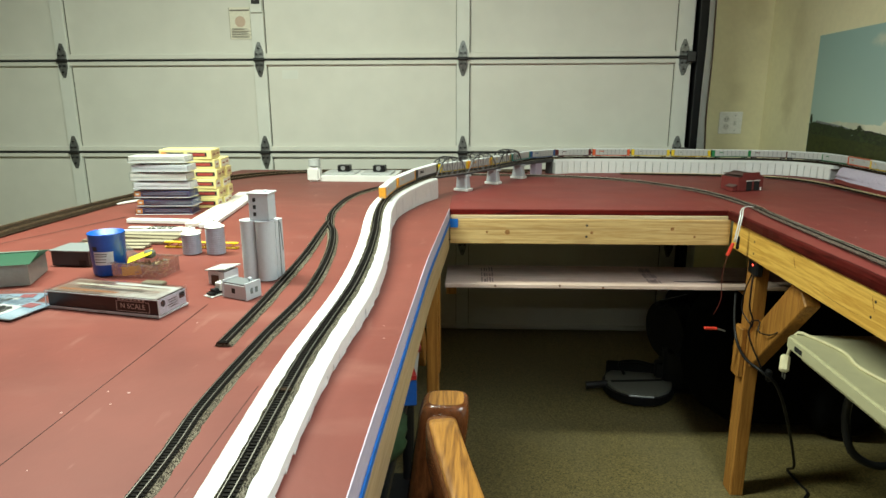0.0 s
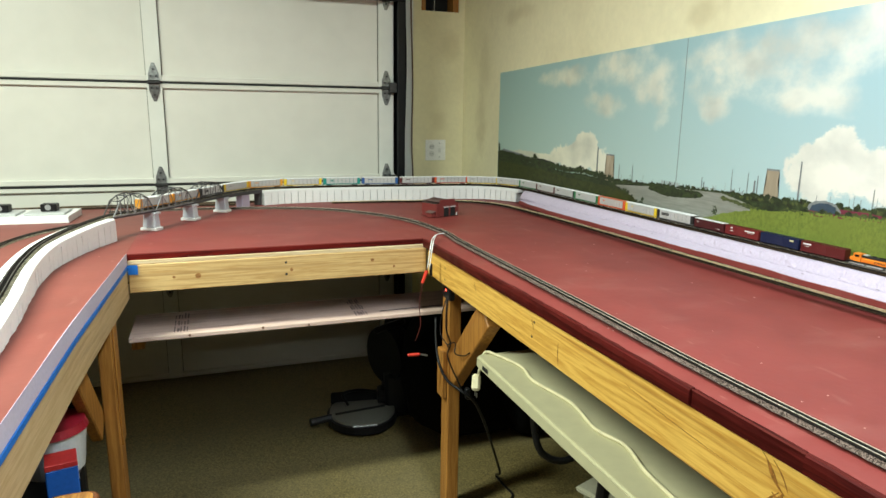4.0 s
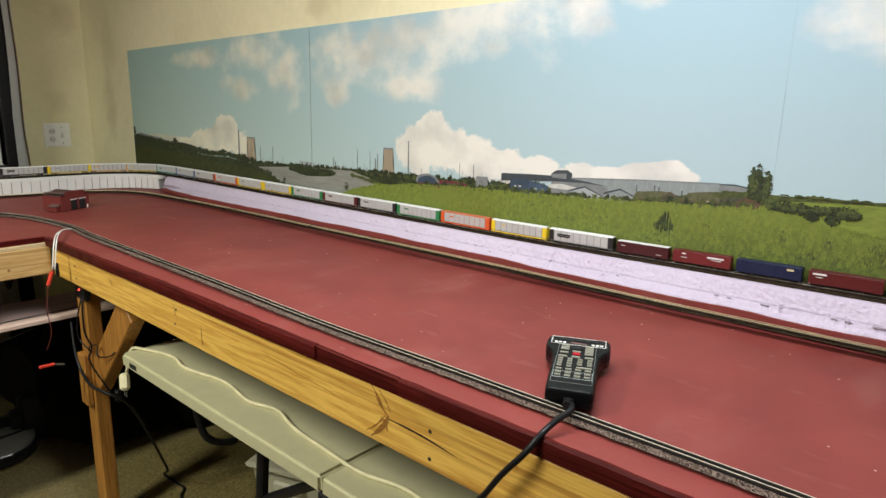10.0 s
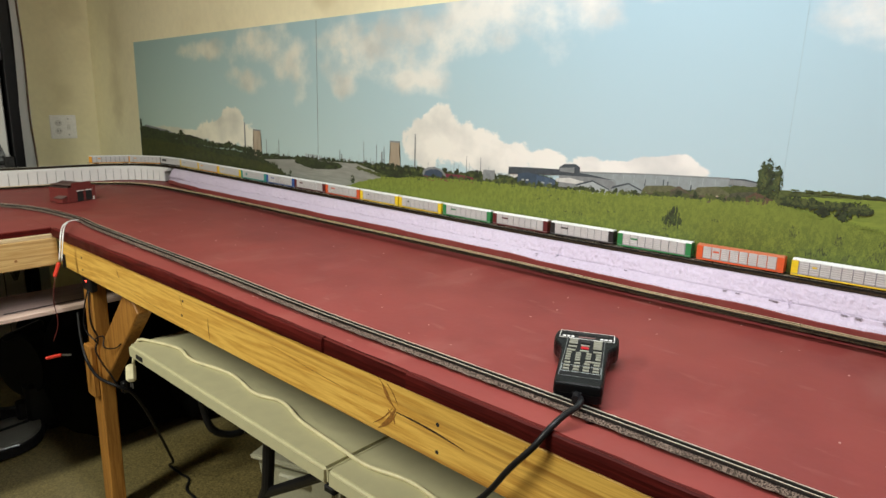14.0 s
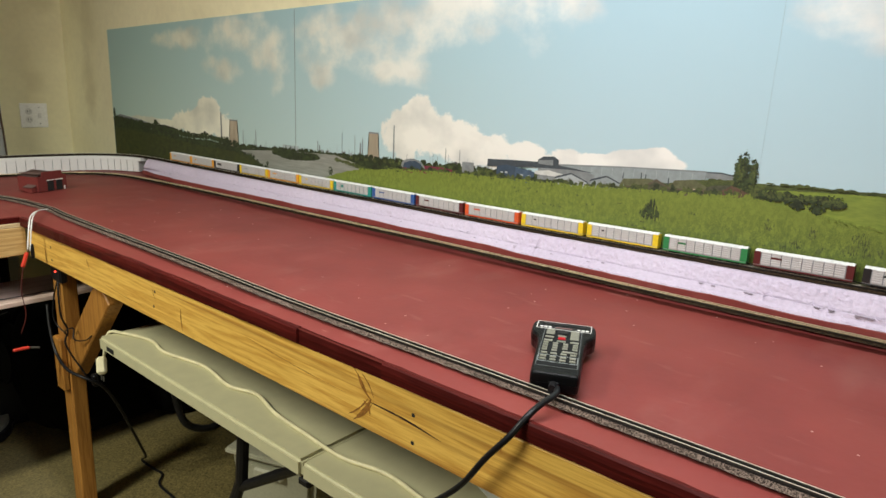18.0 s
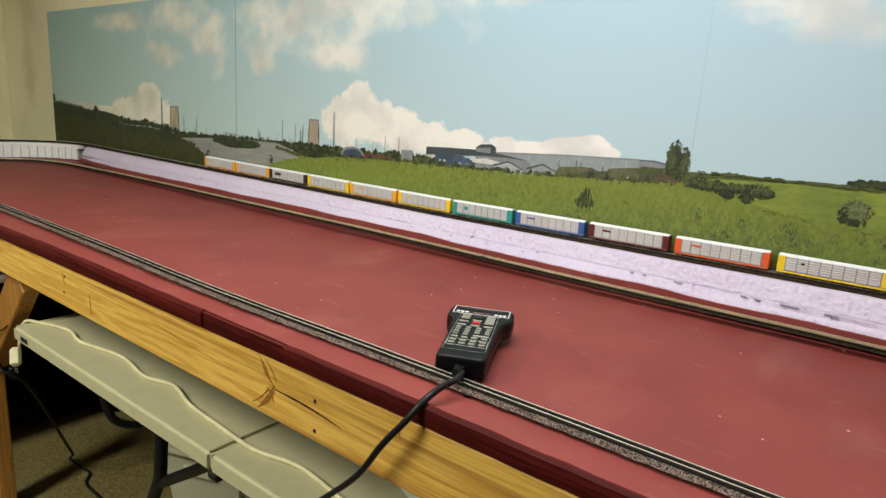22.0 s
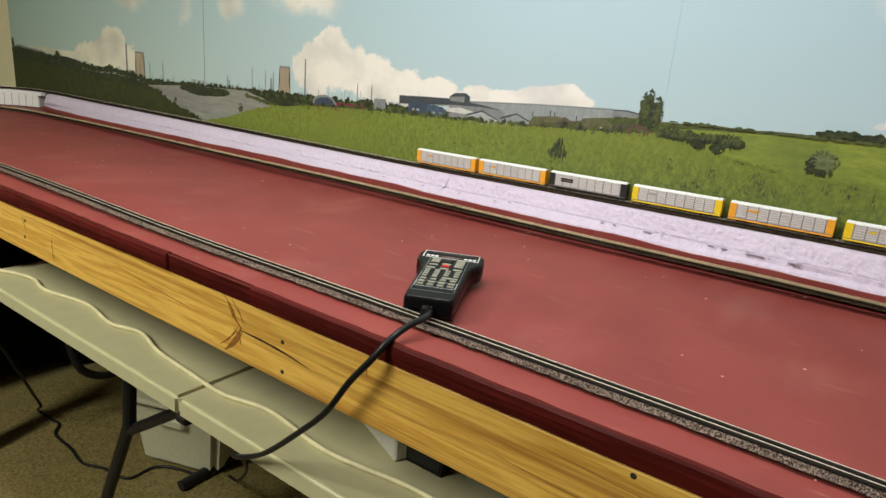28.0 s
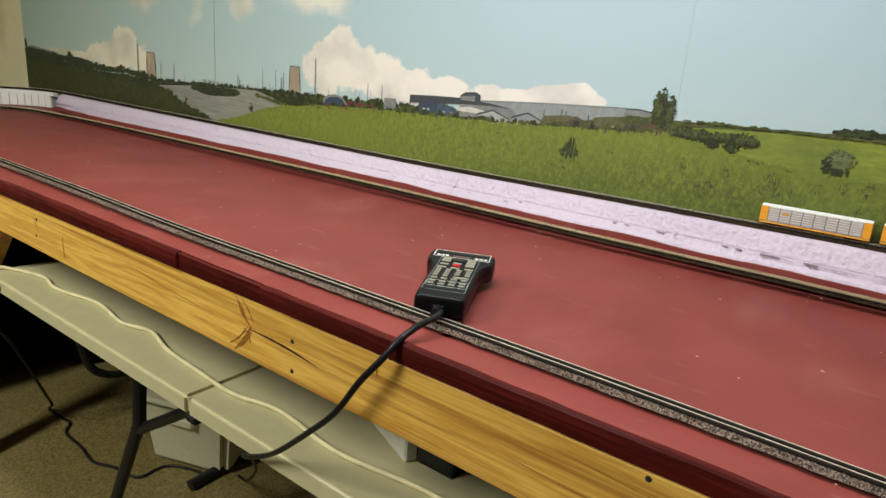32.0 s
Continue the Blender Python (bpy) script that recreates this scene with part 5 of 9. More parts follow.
    for k in range(70):
        rng = random.Random(100 + k)
        y = rng.uniform(1.25, 2.42)
        base = shore(y) + 0.006
        hh = rng.choice((0.006, 0.009, 0.014, 0.026)) * rng.uniform(0.5, 1.1)
        w = rng.choice((0.0012, 0.0015, 0.005, 0.008)) if hh < 0.012 else 0.0007
        flat("distant_factory", [(y - w, base - 0.008), (y - w, base + hh), (y + w, base + hh), (y + w, base - 0.008)], rng.choice((P_GREY, P_PALE, P_HAZE, P_HAZE, P_DARK)))
    for k in range(7):
        y = 2.165 - 0.0125 * k
        flat("distant_block", [(y - 0.0042, 1.02), (y - 0.0042, 1.047), (y + 0.0042, 1.047), (y + 0.0042, 1.02)], P_GREY if k % 2 else P_PALE)
    # cooling towers and masts
    for y, w, z0, z1 in ((2.472, 0.026, 1.012, 1.113), (1.717, 0.021, 1.036, 1.122)):
        flat("cooling_tower", [(y + w * 1.25, z0), (y + w * 0.92, z0 + (z1 - z0) * 0.6), (y + w, z1), (y - w, z1), (y - w * 0.92, z0 + (z1 - z0) * 0.6), (y - w * 1.25, z0)], P_STONE)
        flat("tower_rim", [(y + w * 0.97, z1 - 0.005), (y + w, z1), (y - w, z1), (y - w * 0.97, z1 - 0.005)], P_GREY)
    for y, w, z0, z1 in ((2.556, 0.005, 1.02, 1.136), (1.631, 0.0026, 1.04, 1.148), (2.41, 0.002, 1.02, 1.08), (2.33, 0.002, 1.02, 1.085), (1.86, 0.0012, 1.04, 1.11), (1.80, 0.0012, 1.04, 1.105), (1.775, 0.0035, 1.04, 1.085), (1.765, 0.002, 1.04, 1.10), (1.43, 0.001, 1.05, 1.10), (1.38, 0.0013, 1.055, 1.10), (1.97, 0.003, 1.04, 1.062), (1.98, 0.002, 1.04, 1.075)):
        flat("mast", [(y - w, z0), (y - w * 0.7, z1), (y + w * 0.7, z1), (y + w, z0)], P_GREY)
    raster("distant_wood", row(1.0, 2.44, 0.018, shore, (0.008, 0.018), (0.005, 0.012), 5), LEAVES, 0.0012, 110, 0.8, 0.2, 1, 3, "dark line of printed trees")
    raster("distant_scrub", row(1.05, 1.9, 0.03, lambda y: shore(y) - 0.004, (0.008, 0.02), (0.005, 0.010), 6), SCRUB, 0.0012, 120, 0.9, 0.4, 1, 8)
    # the far bank with its sheds
    flat("dark_bank", [(3.478, 1.0), (3.478, 1.07), (3.44, 1.06), (3.3, 1.05), (3.12, 1.035), (2.95, 1.025), (2.8, 1.02), (2.68, 1.022), (2.5, 1.02), (2.4, 1.005), (2.3, 0.98), (2.35, 0.95), (3.478, 0.95)], LEAVES, 0.003, 11)
    flat("long_barn", [(3.42, 1.055), (3.42, 1.078), (3.2, 1.062), (3.13, 1.056), (3.13, 1.035)], P_DARK)
    flat("barn_roof", [(3.42, 1.072), (3.42, 1.083), (3.2, 1.068), (3.13, 1.058), (3.13, 1.055)], P_GREY)
    flat("dark_house", [(2.89, 1.02), (2.89, 1.05), (3.0, 1.06), (3.10, 1.054), (3.10, 1.03)], P_DARK)
    raster("bank_wood", row(2.43, 3.47, 0.016, lambda y: float(np.interp(y, [2.43, 2.65, 2.8, 3.1, 3.47], [1.015, 1.032, 1.025, 1.038, 1.058])), (0.014, 0.03), (0.008, 0.018), 21) + [(3.07, 1.062, 0.02, 0.016), (3.465, 1.085, 0.012, 0.03)], LEAVES, 0.0014, 90, 0.9, 0.2, 1, 5, "dark printed trees on the bank")
    flat("river", [(2.43, 1.004), (2.235, 1.02), (2.05, 1.03), (1.893, 1.037), (1.80, 1.02), (1.77, 1.0), (1.8, 0.97), (1.9, B), (2.2, B), (2.30, 0.955), (2.36, 0.985)], WATER, 0.0006, 4, label="pale grey printed river")
    flat("island", [(2.235, 1.012), (2.22, 1.026), (2.16, 1.030), (2.10, 1.027), (2.03, 1.030), (1.985, 1.028), (1.965, 1.020), (1.985, 1.010), (2.05, 1.002), (2.12, 0.998), (2.19, 1.003)], LEAVES, 0.002, 13, label="dark wooded printed island")
    raster("far_reed", row(1.77, 1.9, 0.014, lambda y: 1.022 - (1.9 - y) * 0.12, (0.01, 0.02), (0.005, 0.009), 8), SCRUB, 0.001, 100, 0.7, 0.3, 1, 2)
    flat("grass_bank", [(3.478, 1.015), (3.25, 1.017), (2.99, 1.011), (2.76, 0.997), (2.55, 0.995), (2.42, 0.996), (2.36, 0.99), (2.29, 0.962), (2.2, 0.940), (2.12, 0.922), (2.0, B), (3.478, B)], GRASS_DARK, 0.0022, 17)
    raster("bank_scrub", row(2.12, 2.46, 0.02, lambda y: float(np.interp(y, [2.1, 2.2, 2.29, 2.36, 2.46], [0.915, 0.936, 0.958, 0.986, 0.995])), (0.006, 0.014), (0.004, 0.010), 31), LEAVES, 0.001, 140, 1.0, 0.35, 0.7, 3)
    raster("waterside_bush", [(2.262, 0.968, 0.010, 0.016), (1.915, 0.982, 0.014, 0.016)], LEAVES, 0.0008, 210, 1.3, 0.55, 0.6, 7)
    # works on the near rise
    flat("red_shed", [(1.60, 1.015), (1.59, 1.036), (1.52, 1.043), (1.44, 1.045), (1.40, 1.042), (1.40, 1.02)], P_RED)
    flat("barrel_roof", [(1.60, 1.03), (1.595, 1.045), (1.578, 1.055), (1.55, 1.059), (1.52, 1.053), (1.505, 1.038), (1.505, 1.03)], P_GREY)
    flat("barrel_end", [(1.592, 1.03), (1.586, 1.043), (1.566, 1.051), (1.54, 1.053), (1.52, 1.046), (1.512, 1.03)], P_NAVY)
    flat("grey_shed", [(1.37, 1.04), (1.37, 1.068), (1.33, 1.07), (1.33, 1.04)], P_GREY)
    flat("long_shed", [(1.10, 1.05), (1.10, 1.088), (1.068, 1.092), (0.9, 1.104), (0.723, 1.113), (0.718, 1.08)], P_HAZE)
    flat("long_shed_roof", [(1.10, 1.088), (1.068, 1.0935), (0.9, 1.1055), (0.723, 1.115), (0.718, 1.112), (0.9, 1.1025), (1.068, 1.0895)], P_GREY)
    flat("shed_end", [(0.724, 1.100), (0.722, 1.1135), (0.693, 1.115), (0.663, 1.111), (0.660, 1.102)], P_GREY)
    flat("yard_bank", [(0.90, 1.05), (0.90, 1.068), (0.80, 1.081), (0.74, 1.094), (0.70, 1.101), (0.66, 1.103), (0.61, 1.096), (0.60, 1.06)], SCRUB, 0.0012, 3)
    flat("shed_end_roof", [(0.722, 1.1115), (0.722, 1.1138), (0.693, 1.1155), (0.661, 1.1115), (0.661, 1.109), (0.693, 1.1125)], P_DARKGREY)
    for y, h in ((0.862, 0.013), (0.852, 0.010), (0.905, 0.009), (0.800, 0.008)):
        flat("chimney", [(y - 0.0013, 1.078), (y - 0.0013, 1.083 + h), (y + 0.0013, 1.083 + h), (y + 0.0013, 1.078)], P_DARKGREY)
    for k in range(14):
        y = 0.75 + 0.026 * k
        z = float(np.interp(y, [0.723, 0.9, 1.068], [1.113, 1.104, 1.092]))
        flat("shed_seam", [(y - 0.0005, z - 0.02), (y - 0.0005, z - 0.002), (y + 0.0005, z - 0.002), (y + 0.0005, z - 0.02)], P_PALE)
    flat("factory_wing", [(1.13, 1.05), (1.13, 1.088), (1.04, 1.087), (0.975, 1.078), (0.975, 1.055)], P_GREY)
    flat("factory_wing_roof", [(1.285, 1.066), (1.285, 1.085), (1.20, 1.090), (1.123, 1.093), (1.04, 1.088), (0.975, 1.081), (1.04, 1.083), (1.14, 1.078)], P_DARKGREY)
    flat("navy_factory", [(1.255, 1.03), (1.255, 1.070), (1.225, 1.076), (1.198, 1.074), (1.140, 1.066), (1.138, 1.035)], P_NAVY, label="dark blue printed factory")
    flat("navy_factory_side", [(1.197, 1.03), (1.197, 1.0735), (1.140, 1.066), (1.138, 1.035)], P_BLUE)
    for y, z in ((1.242, 1.053), (1.228, 1.054), (1.18, 1.052), (1.158, 1.052)):
        flat("works_window", [(y, z), (y, z + 0.0045), (y - 0.008, z + 0.0045), (y - 0.008, z)], P_PALE)
    flat("roof_house", [(1.131, 1.088), (1.131, 1.098), (1.117, 1.107), (1.086, 1.110), (1.073, 1.103), (1.073, 1.085)], P_DARKGREY)
    flat("roof_house_side", [(1.129, 1.088), (1.129, 1.097), (1.088, 1.1015), (1.088, 1.088)], P_GREY)
    flat("white_roof", [(1.138, 1.062), (1.138, 1.070), (1.098, 1.075), (1.045, 1.068), (1.057, 1.062)], P_LIGHT)
    for (y, w, z) in ((1.036, 0.044, 1.076), (0.944, 0.042, 1.080)):
        flat("gable_roof", [(y + w, z - 0.016), (y + w * 0.9, z - 0.012), (y, z), (y - w, z - 0.016), (y - w * 1.05, z - 0.021), (y, z - 0.0035), (y + w, z - 0.019)], P_DARKGREY)
        flat("gable_front", [(y + w * 0.95, z - 0.036), (y + w * 0.95, z - 0.018), (y, z - 0.0035), (y - w, z - 0.019), (y - w, z - 0.036)], P_PALE if y > 1 else P_HAZE)
        flat("gable_door", [(y + 0.007, z - 0.03), (y + 0.007, z - 0.012), (y + 0.001, z - 0.012), (y + 0.001, z - 0.03)], P_GREY)
    # brown-roofed houses
    flat("brown_wall", [(0.908, 1.04), (0.908, 1.062), (0.800, 1.070), (0.800, 1.04)], P_BROWN)
    flat("brown_roof", [(0.912, 1.064), (0.903, 1.078), (0.846, 1.085), (0.822, 1.083), (0.852, 1.063)], P_OLIVE)
    flat("dark_gable", [(0.856, 1.045), (0.856, 1.063), (0.828, 1.083), (0.797, 1.068), (0.797, 1.045)], P_DARKOLIVE)
    flat("brown_roof", [(0.862, 1.060), (0.830, 1.085), (0.824, 1.0855), (0.795, 1.070), (0.795, 1.067), (0.828, 1.0815), (0.858, 1.059)], P_BROWN)
    flat("brown_wall", [(0.795, 1.045), (0.795, 1.071), (0.715, 1.078), (0.715, 1.045)], P_BROWN)
    flat("brown_roof", [(0.800, 1.070), (0.786, 1.088), (0.745, 1.0945), (0.717, 1.082), (0.712, 1.077)], P_OLIVE)
    flat("pale_window", [(0.748, 1.064), (0.748, 1.075), (0.740, 1.0755), (0.740, 1.0645)], P_STONE)
    flat("brown_roof", [(0.722, 1.070), (0.718, 1.082), (0.705, 1.087), (0.668, 1.092), (0.686, 1.076)], P_DARKOLIVE)
    flat("brick_gable", [(0.690, 1.055), (0.690, 1.076), (0.667, 1.092), (0.634, 1.079), (0.634, 1.055)], P_BRICK)
    raster("house_tree", [(0.824, 1.069, 0.008, 0.009), (0.775, 1.064, 0.009, 0.005), (0.705, 1.071, 0.008, 0.005)], LEAVES, 0.0006, 260, 0.7, 0.3, 0.8, 14)
    raster("works_greenery", row(0.66, 1.66, 0.017, lambda y: crest(y) + 0.004, (0.007, 0.016), (0.004, 0.010), 41), SCRUB, 0.0008, 150, 0.9, 0.25, 0.8, 4, "printed scrub before the works")
    raster("works_shade", row(0.70, 1.66, 0.045, lambda y: crest(y) + 0.005, (0.006, 0.012), (0.004, 0.012), 42), LEAVES, 0.0008, 150, 0.9, 0.35, 0.8, 9)
    # poplars, hedge and bushes
    raster("poplar", [(0.661, 1.120, 0.008, 0.036), (0.650, 1.127, 0.010, 0.033), (0.633, 1.118, 0.011, 0.033), (0.645, 1.105, 0.018, 0.022)], LEAVES, 0.0006, 210, 1.1, 0.25, 0.8, 6, "dark printed poplars")
    raster("poplar_light", [(0.656, 1.12, 0.010, 0.03), (0.630, 1.115, 0.008, 0.028)], SCRUB, 0.0006, 260, 1.2, 0.75, 0.8, 16)
    raster("hedge", row(0.475, 0.61, 0.011, lambda y: 1.076, (0.011, 0.017), (0.008, 0.014), 51) + [(0.51, 1.068, 0.016, 0.014), (0.545, 1.07, 0.015, 0.014)], LEAVES, 0.0007, 190, 1.0, 0.25, 0.9, 6, "dark printed hedge")
    raster("hedge_light", row(0.475, 0.61, 0.012, lambda y: 1.08, (0.008, 0.014), (0.007, 0.012), 52), SCRUB, 0.0007, 220, 1.2, 0.7, 0.9, 26)
    raster("ridge_wood", row(0.0, 0.36, 0.017, lambda y: 1.114 - 0.02 * (y - 0.3), (0.009, 0.016), (0.004, 0.010), 53), LEAVES, 0.0008, 140, 0.7, 0.2, 0.9, 6)
    raster("ridge_scrub", row(0.22, 0.60, 0.02, lambda y: 1.108 - 0.012 * (y - 0.24), (0.008, 0.018), (0.002, 0.004), 54), SCRUB, 0.0008, 140, 0.8, 0.25, 0.9, 6)
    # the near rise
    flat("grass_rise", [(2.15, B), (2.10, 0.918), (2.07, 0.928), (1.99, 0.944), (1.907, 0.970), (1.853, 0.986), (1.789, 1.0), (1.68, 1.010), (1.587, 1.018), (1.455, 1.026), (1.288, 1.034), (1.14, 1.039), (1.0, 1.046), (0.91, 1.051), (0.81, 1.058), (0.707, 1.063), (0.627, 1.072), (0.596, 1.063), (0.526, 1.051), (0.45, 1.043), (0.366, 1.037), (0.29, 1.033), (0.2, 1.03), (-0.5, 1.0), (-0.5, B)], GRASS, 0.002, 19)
    raster("grass_tip", row(0.2, 1.78, 0.007, lambda y: crest(max(y, 0.63)) if y > 0.63 else float(np.interp(y, [0.2, 0.366, 0.526, 0.63], [1.03, 1.037, 1.051, 1.070])), (0.004, 0.008), (0.002, 0.006), 61), GRASS, 0.0008, 260, 1.0, 0.3, 0.4, 5)
    raster("dark_bush", [(0.832, 1.018, 0.014, 0.024), (0.842, 1.01, 0.012, 0.016), (0.822, 1.01, 0.012, 0.018)], LEAVES, 0.0006, 300, 1.1, 0.3, 0.25, 6)
    raster("tall_weed", [(rng.uniform(0.2, 0.62), rng.uniform(0.975, 1.03), rng.uniform(0.006, 0.02), rng.uniform(0.01, 0.022)) for _ in range(18)], SCRUB, 0.0008, 420, 1.5, 1.0, 0.25, 8)
    raster("tussock", [(rng.uniform(0.45, 1.2), rng.uniform(0.965, 1.025), rng.uniform(0.005, 0.016), rng.uniform(0.002, 0.006)) for _ in range(30)], SCRUB, 0.0008, 300, 1.3, 1.0, 0.6, 18)
    raster("pale_bush", [(0.334, 1.068, 0.024, 0.021)], BUSH, 0.0007, 190, 0.8, 0.2, 1, 6, "pale printed bush")
    raster("pale_bush_shade", [(0.336, 1.050, 0.024, 0.008), (0.35, 1.062, 0.01, 0.014)], LEAVES, 0.0007, 200, 1.0, 0.45, 1, 7)


mural()

# ---- the train ----
LINE = smooth_line(UPPER, 0.01)


def slack(q):
    """How far the couplers are drawn out: bunched in the corner bend, stretched on the climb along the wall."""
    if q.x > 1.75 and q.y < 2.9:
        return float(np.interp(q.y, [0.3, 1.0, 1.6, 2.6, 2.9], [1.03, 1.008, 0.985, 0.965, 0.85]))
    return 0.85 if q.x > 1.45 else 1.0


RUN = np.concatenate([[0.0], np.cumsum([(b - a).length / slack((a + b) / 2) for a, b in zip(LINE, LINE[1:])])])
COORD = np.array([tuple(q) for q in LINE])
RAIL_TOP = 0.0088


def along(s):
    return Vector([float(np.interp(s, RUN, COORD[:, k])) for k in range(3)]) + Vector((0, 0, RAIL_TOP))


def car_pose(mid, half):
    a, b = along(mid - half), along(mid + half)
    f = (b - a).normalized()
    left_way = Vector((-f.y, f.x, 0)).normalized()
    up = f.cross(left_way)
    m = Matrix((f, left_way, up)).transposed().to_4x4()
    m.translation = (a + b) / 2
    return m


def truck(parent, x, n=2, wide=0.008):
    def frame_bm():
        bm = box(-0.012, 0.012, -wide, -wide + 0.002, 0.0012, 0.0046, 0.0006)
        box(-0.012, 0.012, wide - 0.002, wide, 0.0012, 0.0046, 0.0006, bm=bm)
        box(-0.002, 0.002, -wide, wide, 0.002, 0.005, bm=bm)
        return bm
    tr = shared("truck", ("truck", wide), frame_bm, BLACK, parent, pose(x, 0, 0))
    for dx in (-0.0078, 0.0078):
        def wheel_bm():
            bm = bmesh.new()
            for s in (-1, 1):
                rod((0, s * 0.0036, 0.0028), (0, s * 0.0054, 0.0028), 0.0028, 12, bm)
            rod((0, -0.004, 0.0028), (0, 0.004, 0.0028), 0.0006, 6, bm)
            return bm
        shared("wheelset", "wheelset", wheel_bm, DARK_STEEL, tr, pose(dx, 0, 0))


def autorack(spec):
    colour, roof, label, logo, body = spec
    c = thing("autorack_car", (0, 0, 0), label, "train car", "freight train")
    L, W, Z0, Z1 = 0.0857, 0.0095, 0.0052, 0.0335
    shared("body", "rackbody", lambda: box(-L + 0.0004, L - 0.0004, -W + 0.0009, W - 0.0009, Z0, Z1), body, c)
    shared("side_sill", "rack_sill", lambda: box(-L, L, -W, W, Z0 - 0.0012, Z0 + 0.0014, 0.0003), colour, c)
    for s in (-1, 1):
        shared("end_panel", "rack_end", lambda: box(-0.0062, 0.0062, -W - 0.0001, W + 0.0001, Z0 + 0.0027, Z1 + 0.0008, 0.0004), colour, c, pose(s * (L - 0.0061), 0, 0))

    def roof_bm():
        sec = [(-W, Z1), (W, Z1), (W * 0.98, Z1 + 0.0015), (W * 0.55, Z1 + 0.0034), (0, Z1 + 0.004), (-W * 0.55, Z1 + 0.0034), (-W * 0.98, Z1 + 0.0015)]
        bm = sweep([Vector((-L + 0.0007, 0, 0)), Vector((L - 0.0007, 0, 0))], sec)
        for k in range(17):
            x = -L + 0.006 + k * (2 * L - 0.012) / 16
            box(x - 0.0004, x + 0.0004, -W * 0.9, W * 0.9, Z1 + 0.001, Z1 + 0.0036, bm=bm)
        return bm
    shared("roof", "rack_roof", roof_bm, roof, c)
    n = 8
    pitch = (2 * L - 0.0262) / n
    for s in (-1, 1):
        for k in range(n):
            def panel_bm():
                steps = [(0.0005, Z0 + 0.0032)]
                for j in range(6):
                    z = Z0 + 0.0042 + j * 0.0042
                    steps += [(0.0005, z), (0.0011, z + 0.0005), (0.0011, z + 0.0028), (0.0005, z + 0.0033)]
                steps.append((0.0005, Z1 - 0.0002))
                sec = steps + [(-a, z) for a, z in steps[::-1]]
                return sweep([Vector((-pitch / 2 + 0.0011, 0, 0)), Vector((pitch / 2 - 0.0011, 0, 0))], sec)
            shared("side_panel", "rack_panel", panel_bm, SILVER, c, pose(-L + 0.0131 + (k + 0.5) * pitch, s * (W - 0.0004), 0))
    for s in (-1, 1):
        truck(c, s * 0.06)
        shared("coupler", "coupler", lambda: box(-0.004, 0.004, -0.0012, 0.0012, 0.003, 0.005), BLACK, c, pose(s * (L + 0.002), 0, 0))
    if logo:
        for s in (-1, 1):
            shared("logo_bar", ("rack_logo", logo[1]), lambda: box(-logo[1], logo[1], -0.0003, 0.0003, -0.0016, 0.0016), logo[0], c, pose(-s * 0 - 0.045, s * (W + 0.0007), 0.0245))
            if len(logo) > 2:
                shared("logo_bar", ("rack_logo", logo[1]), lambda: box(-logo[1], logo[1], -0.0003, 0.0003, -0.0016, 0.0016), logo[0], c, pose(-0.045, s * (W + 0.0007), 0.0200))
    return c


def boxcar(colour, roof, label, marks, ink):
    c = thing("boxcar", (0, 0, 0), label, "train car", "freight train")
    L, W, Z0, Z1 = 0.0605, 0.0095, 0.0052, 0.0300
    part("body", box(-L, L, -W, W, Z0, Z1, 0.0004), colour, c)
    bm = box(-L + 0.0004, L - 0.0004, -W + 0.0003, W - 0.0003, Z1 + 0.0001, Z1 + 0.0014, 0.0004)
    for k in range(14):
        x = -L + 0.005 + k * (2 * L - 0.01) / 13
        box(x - 0.0004, x + 0.0004, -W * 0.9, W * 0.9, Z1 + 0.001, Z1 + 0.0019, bm=bm)
    part("roof", bm, roof, c)
    part("underframe", box(-L + 0.004, L - 0.004, -0.006, 0.006, 0.0032, Z0), BLACK, c)
    for s in (-1, 1):
        d = part("sliding_door", box(-0.012, 0.012, s * W - 0.0005, s * W + 0.0006, Z0 + 0.001, Z1 - 0.001, 0.0002), colour, c)
        part("door_rail", box(-0.026, 0.026, s * W - 0.0006, s * W + 0.0008, Z0 + 0.0001, Z0 + 0.0008), BLACK, c)
        for k in range(9):
            for h in (-1, 1):
                x = h * (0.016 + k * 0.0049)
                shared("rib", "boxrib", lambda: box(-0.0004, 0.0004, -0.0004, 0.0004, Z0 + 0.0012, Z1 - 0.0006), colour, c, pose(x, s * W, 0))
        for x, z, w, hh in marks:
            part("lettering_bar", box(x - w, x + w, s * (W + 0.0005) - 0.0003, s * (W + 0.0005) + 0.0003, z - hh, z + hh), ink, c)
        part("ladder", box(s * (L - 0.004) - 0.0008, s * (L - 0.004) + 0.0008, -W - 0.0008, -W, Z0, Z0 + 0.016), colour, c)
        truck(c, s * 0.044)
        shared("coupler", "coupler", lambda: box(-0.004, 0.004, -0.0012, 0.0012, 0.003, 0.005), BLACK, c, pose(s * (L + 0.002), 0, 0))
    return c


ORANGE = paint("loco_orange", (0.80, 0.22, 0.015))
LOCO_BLACK = paint("loco_black", (0.015, 0.015, 0.015))


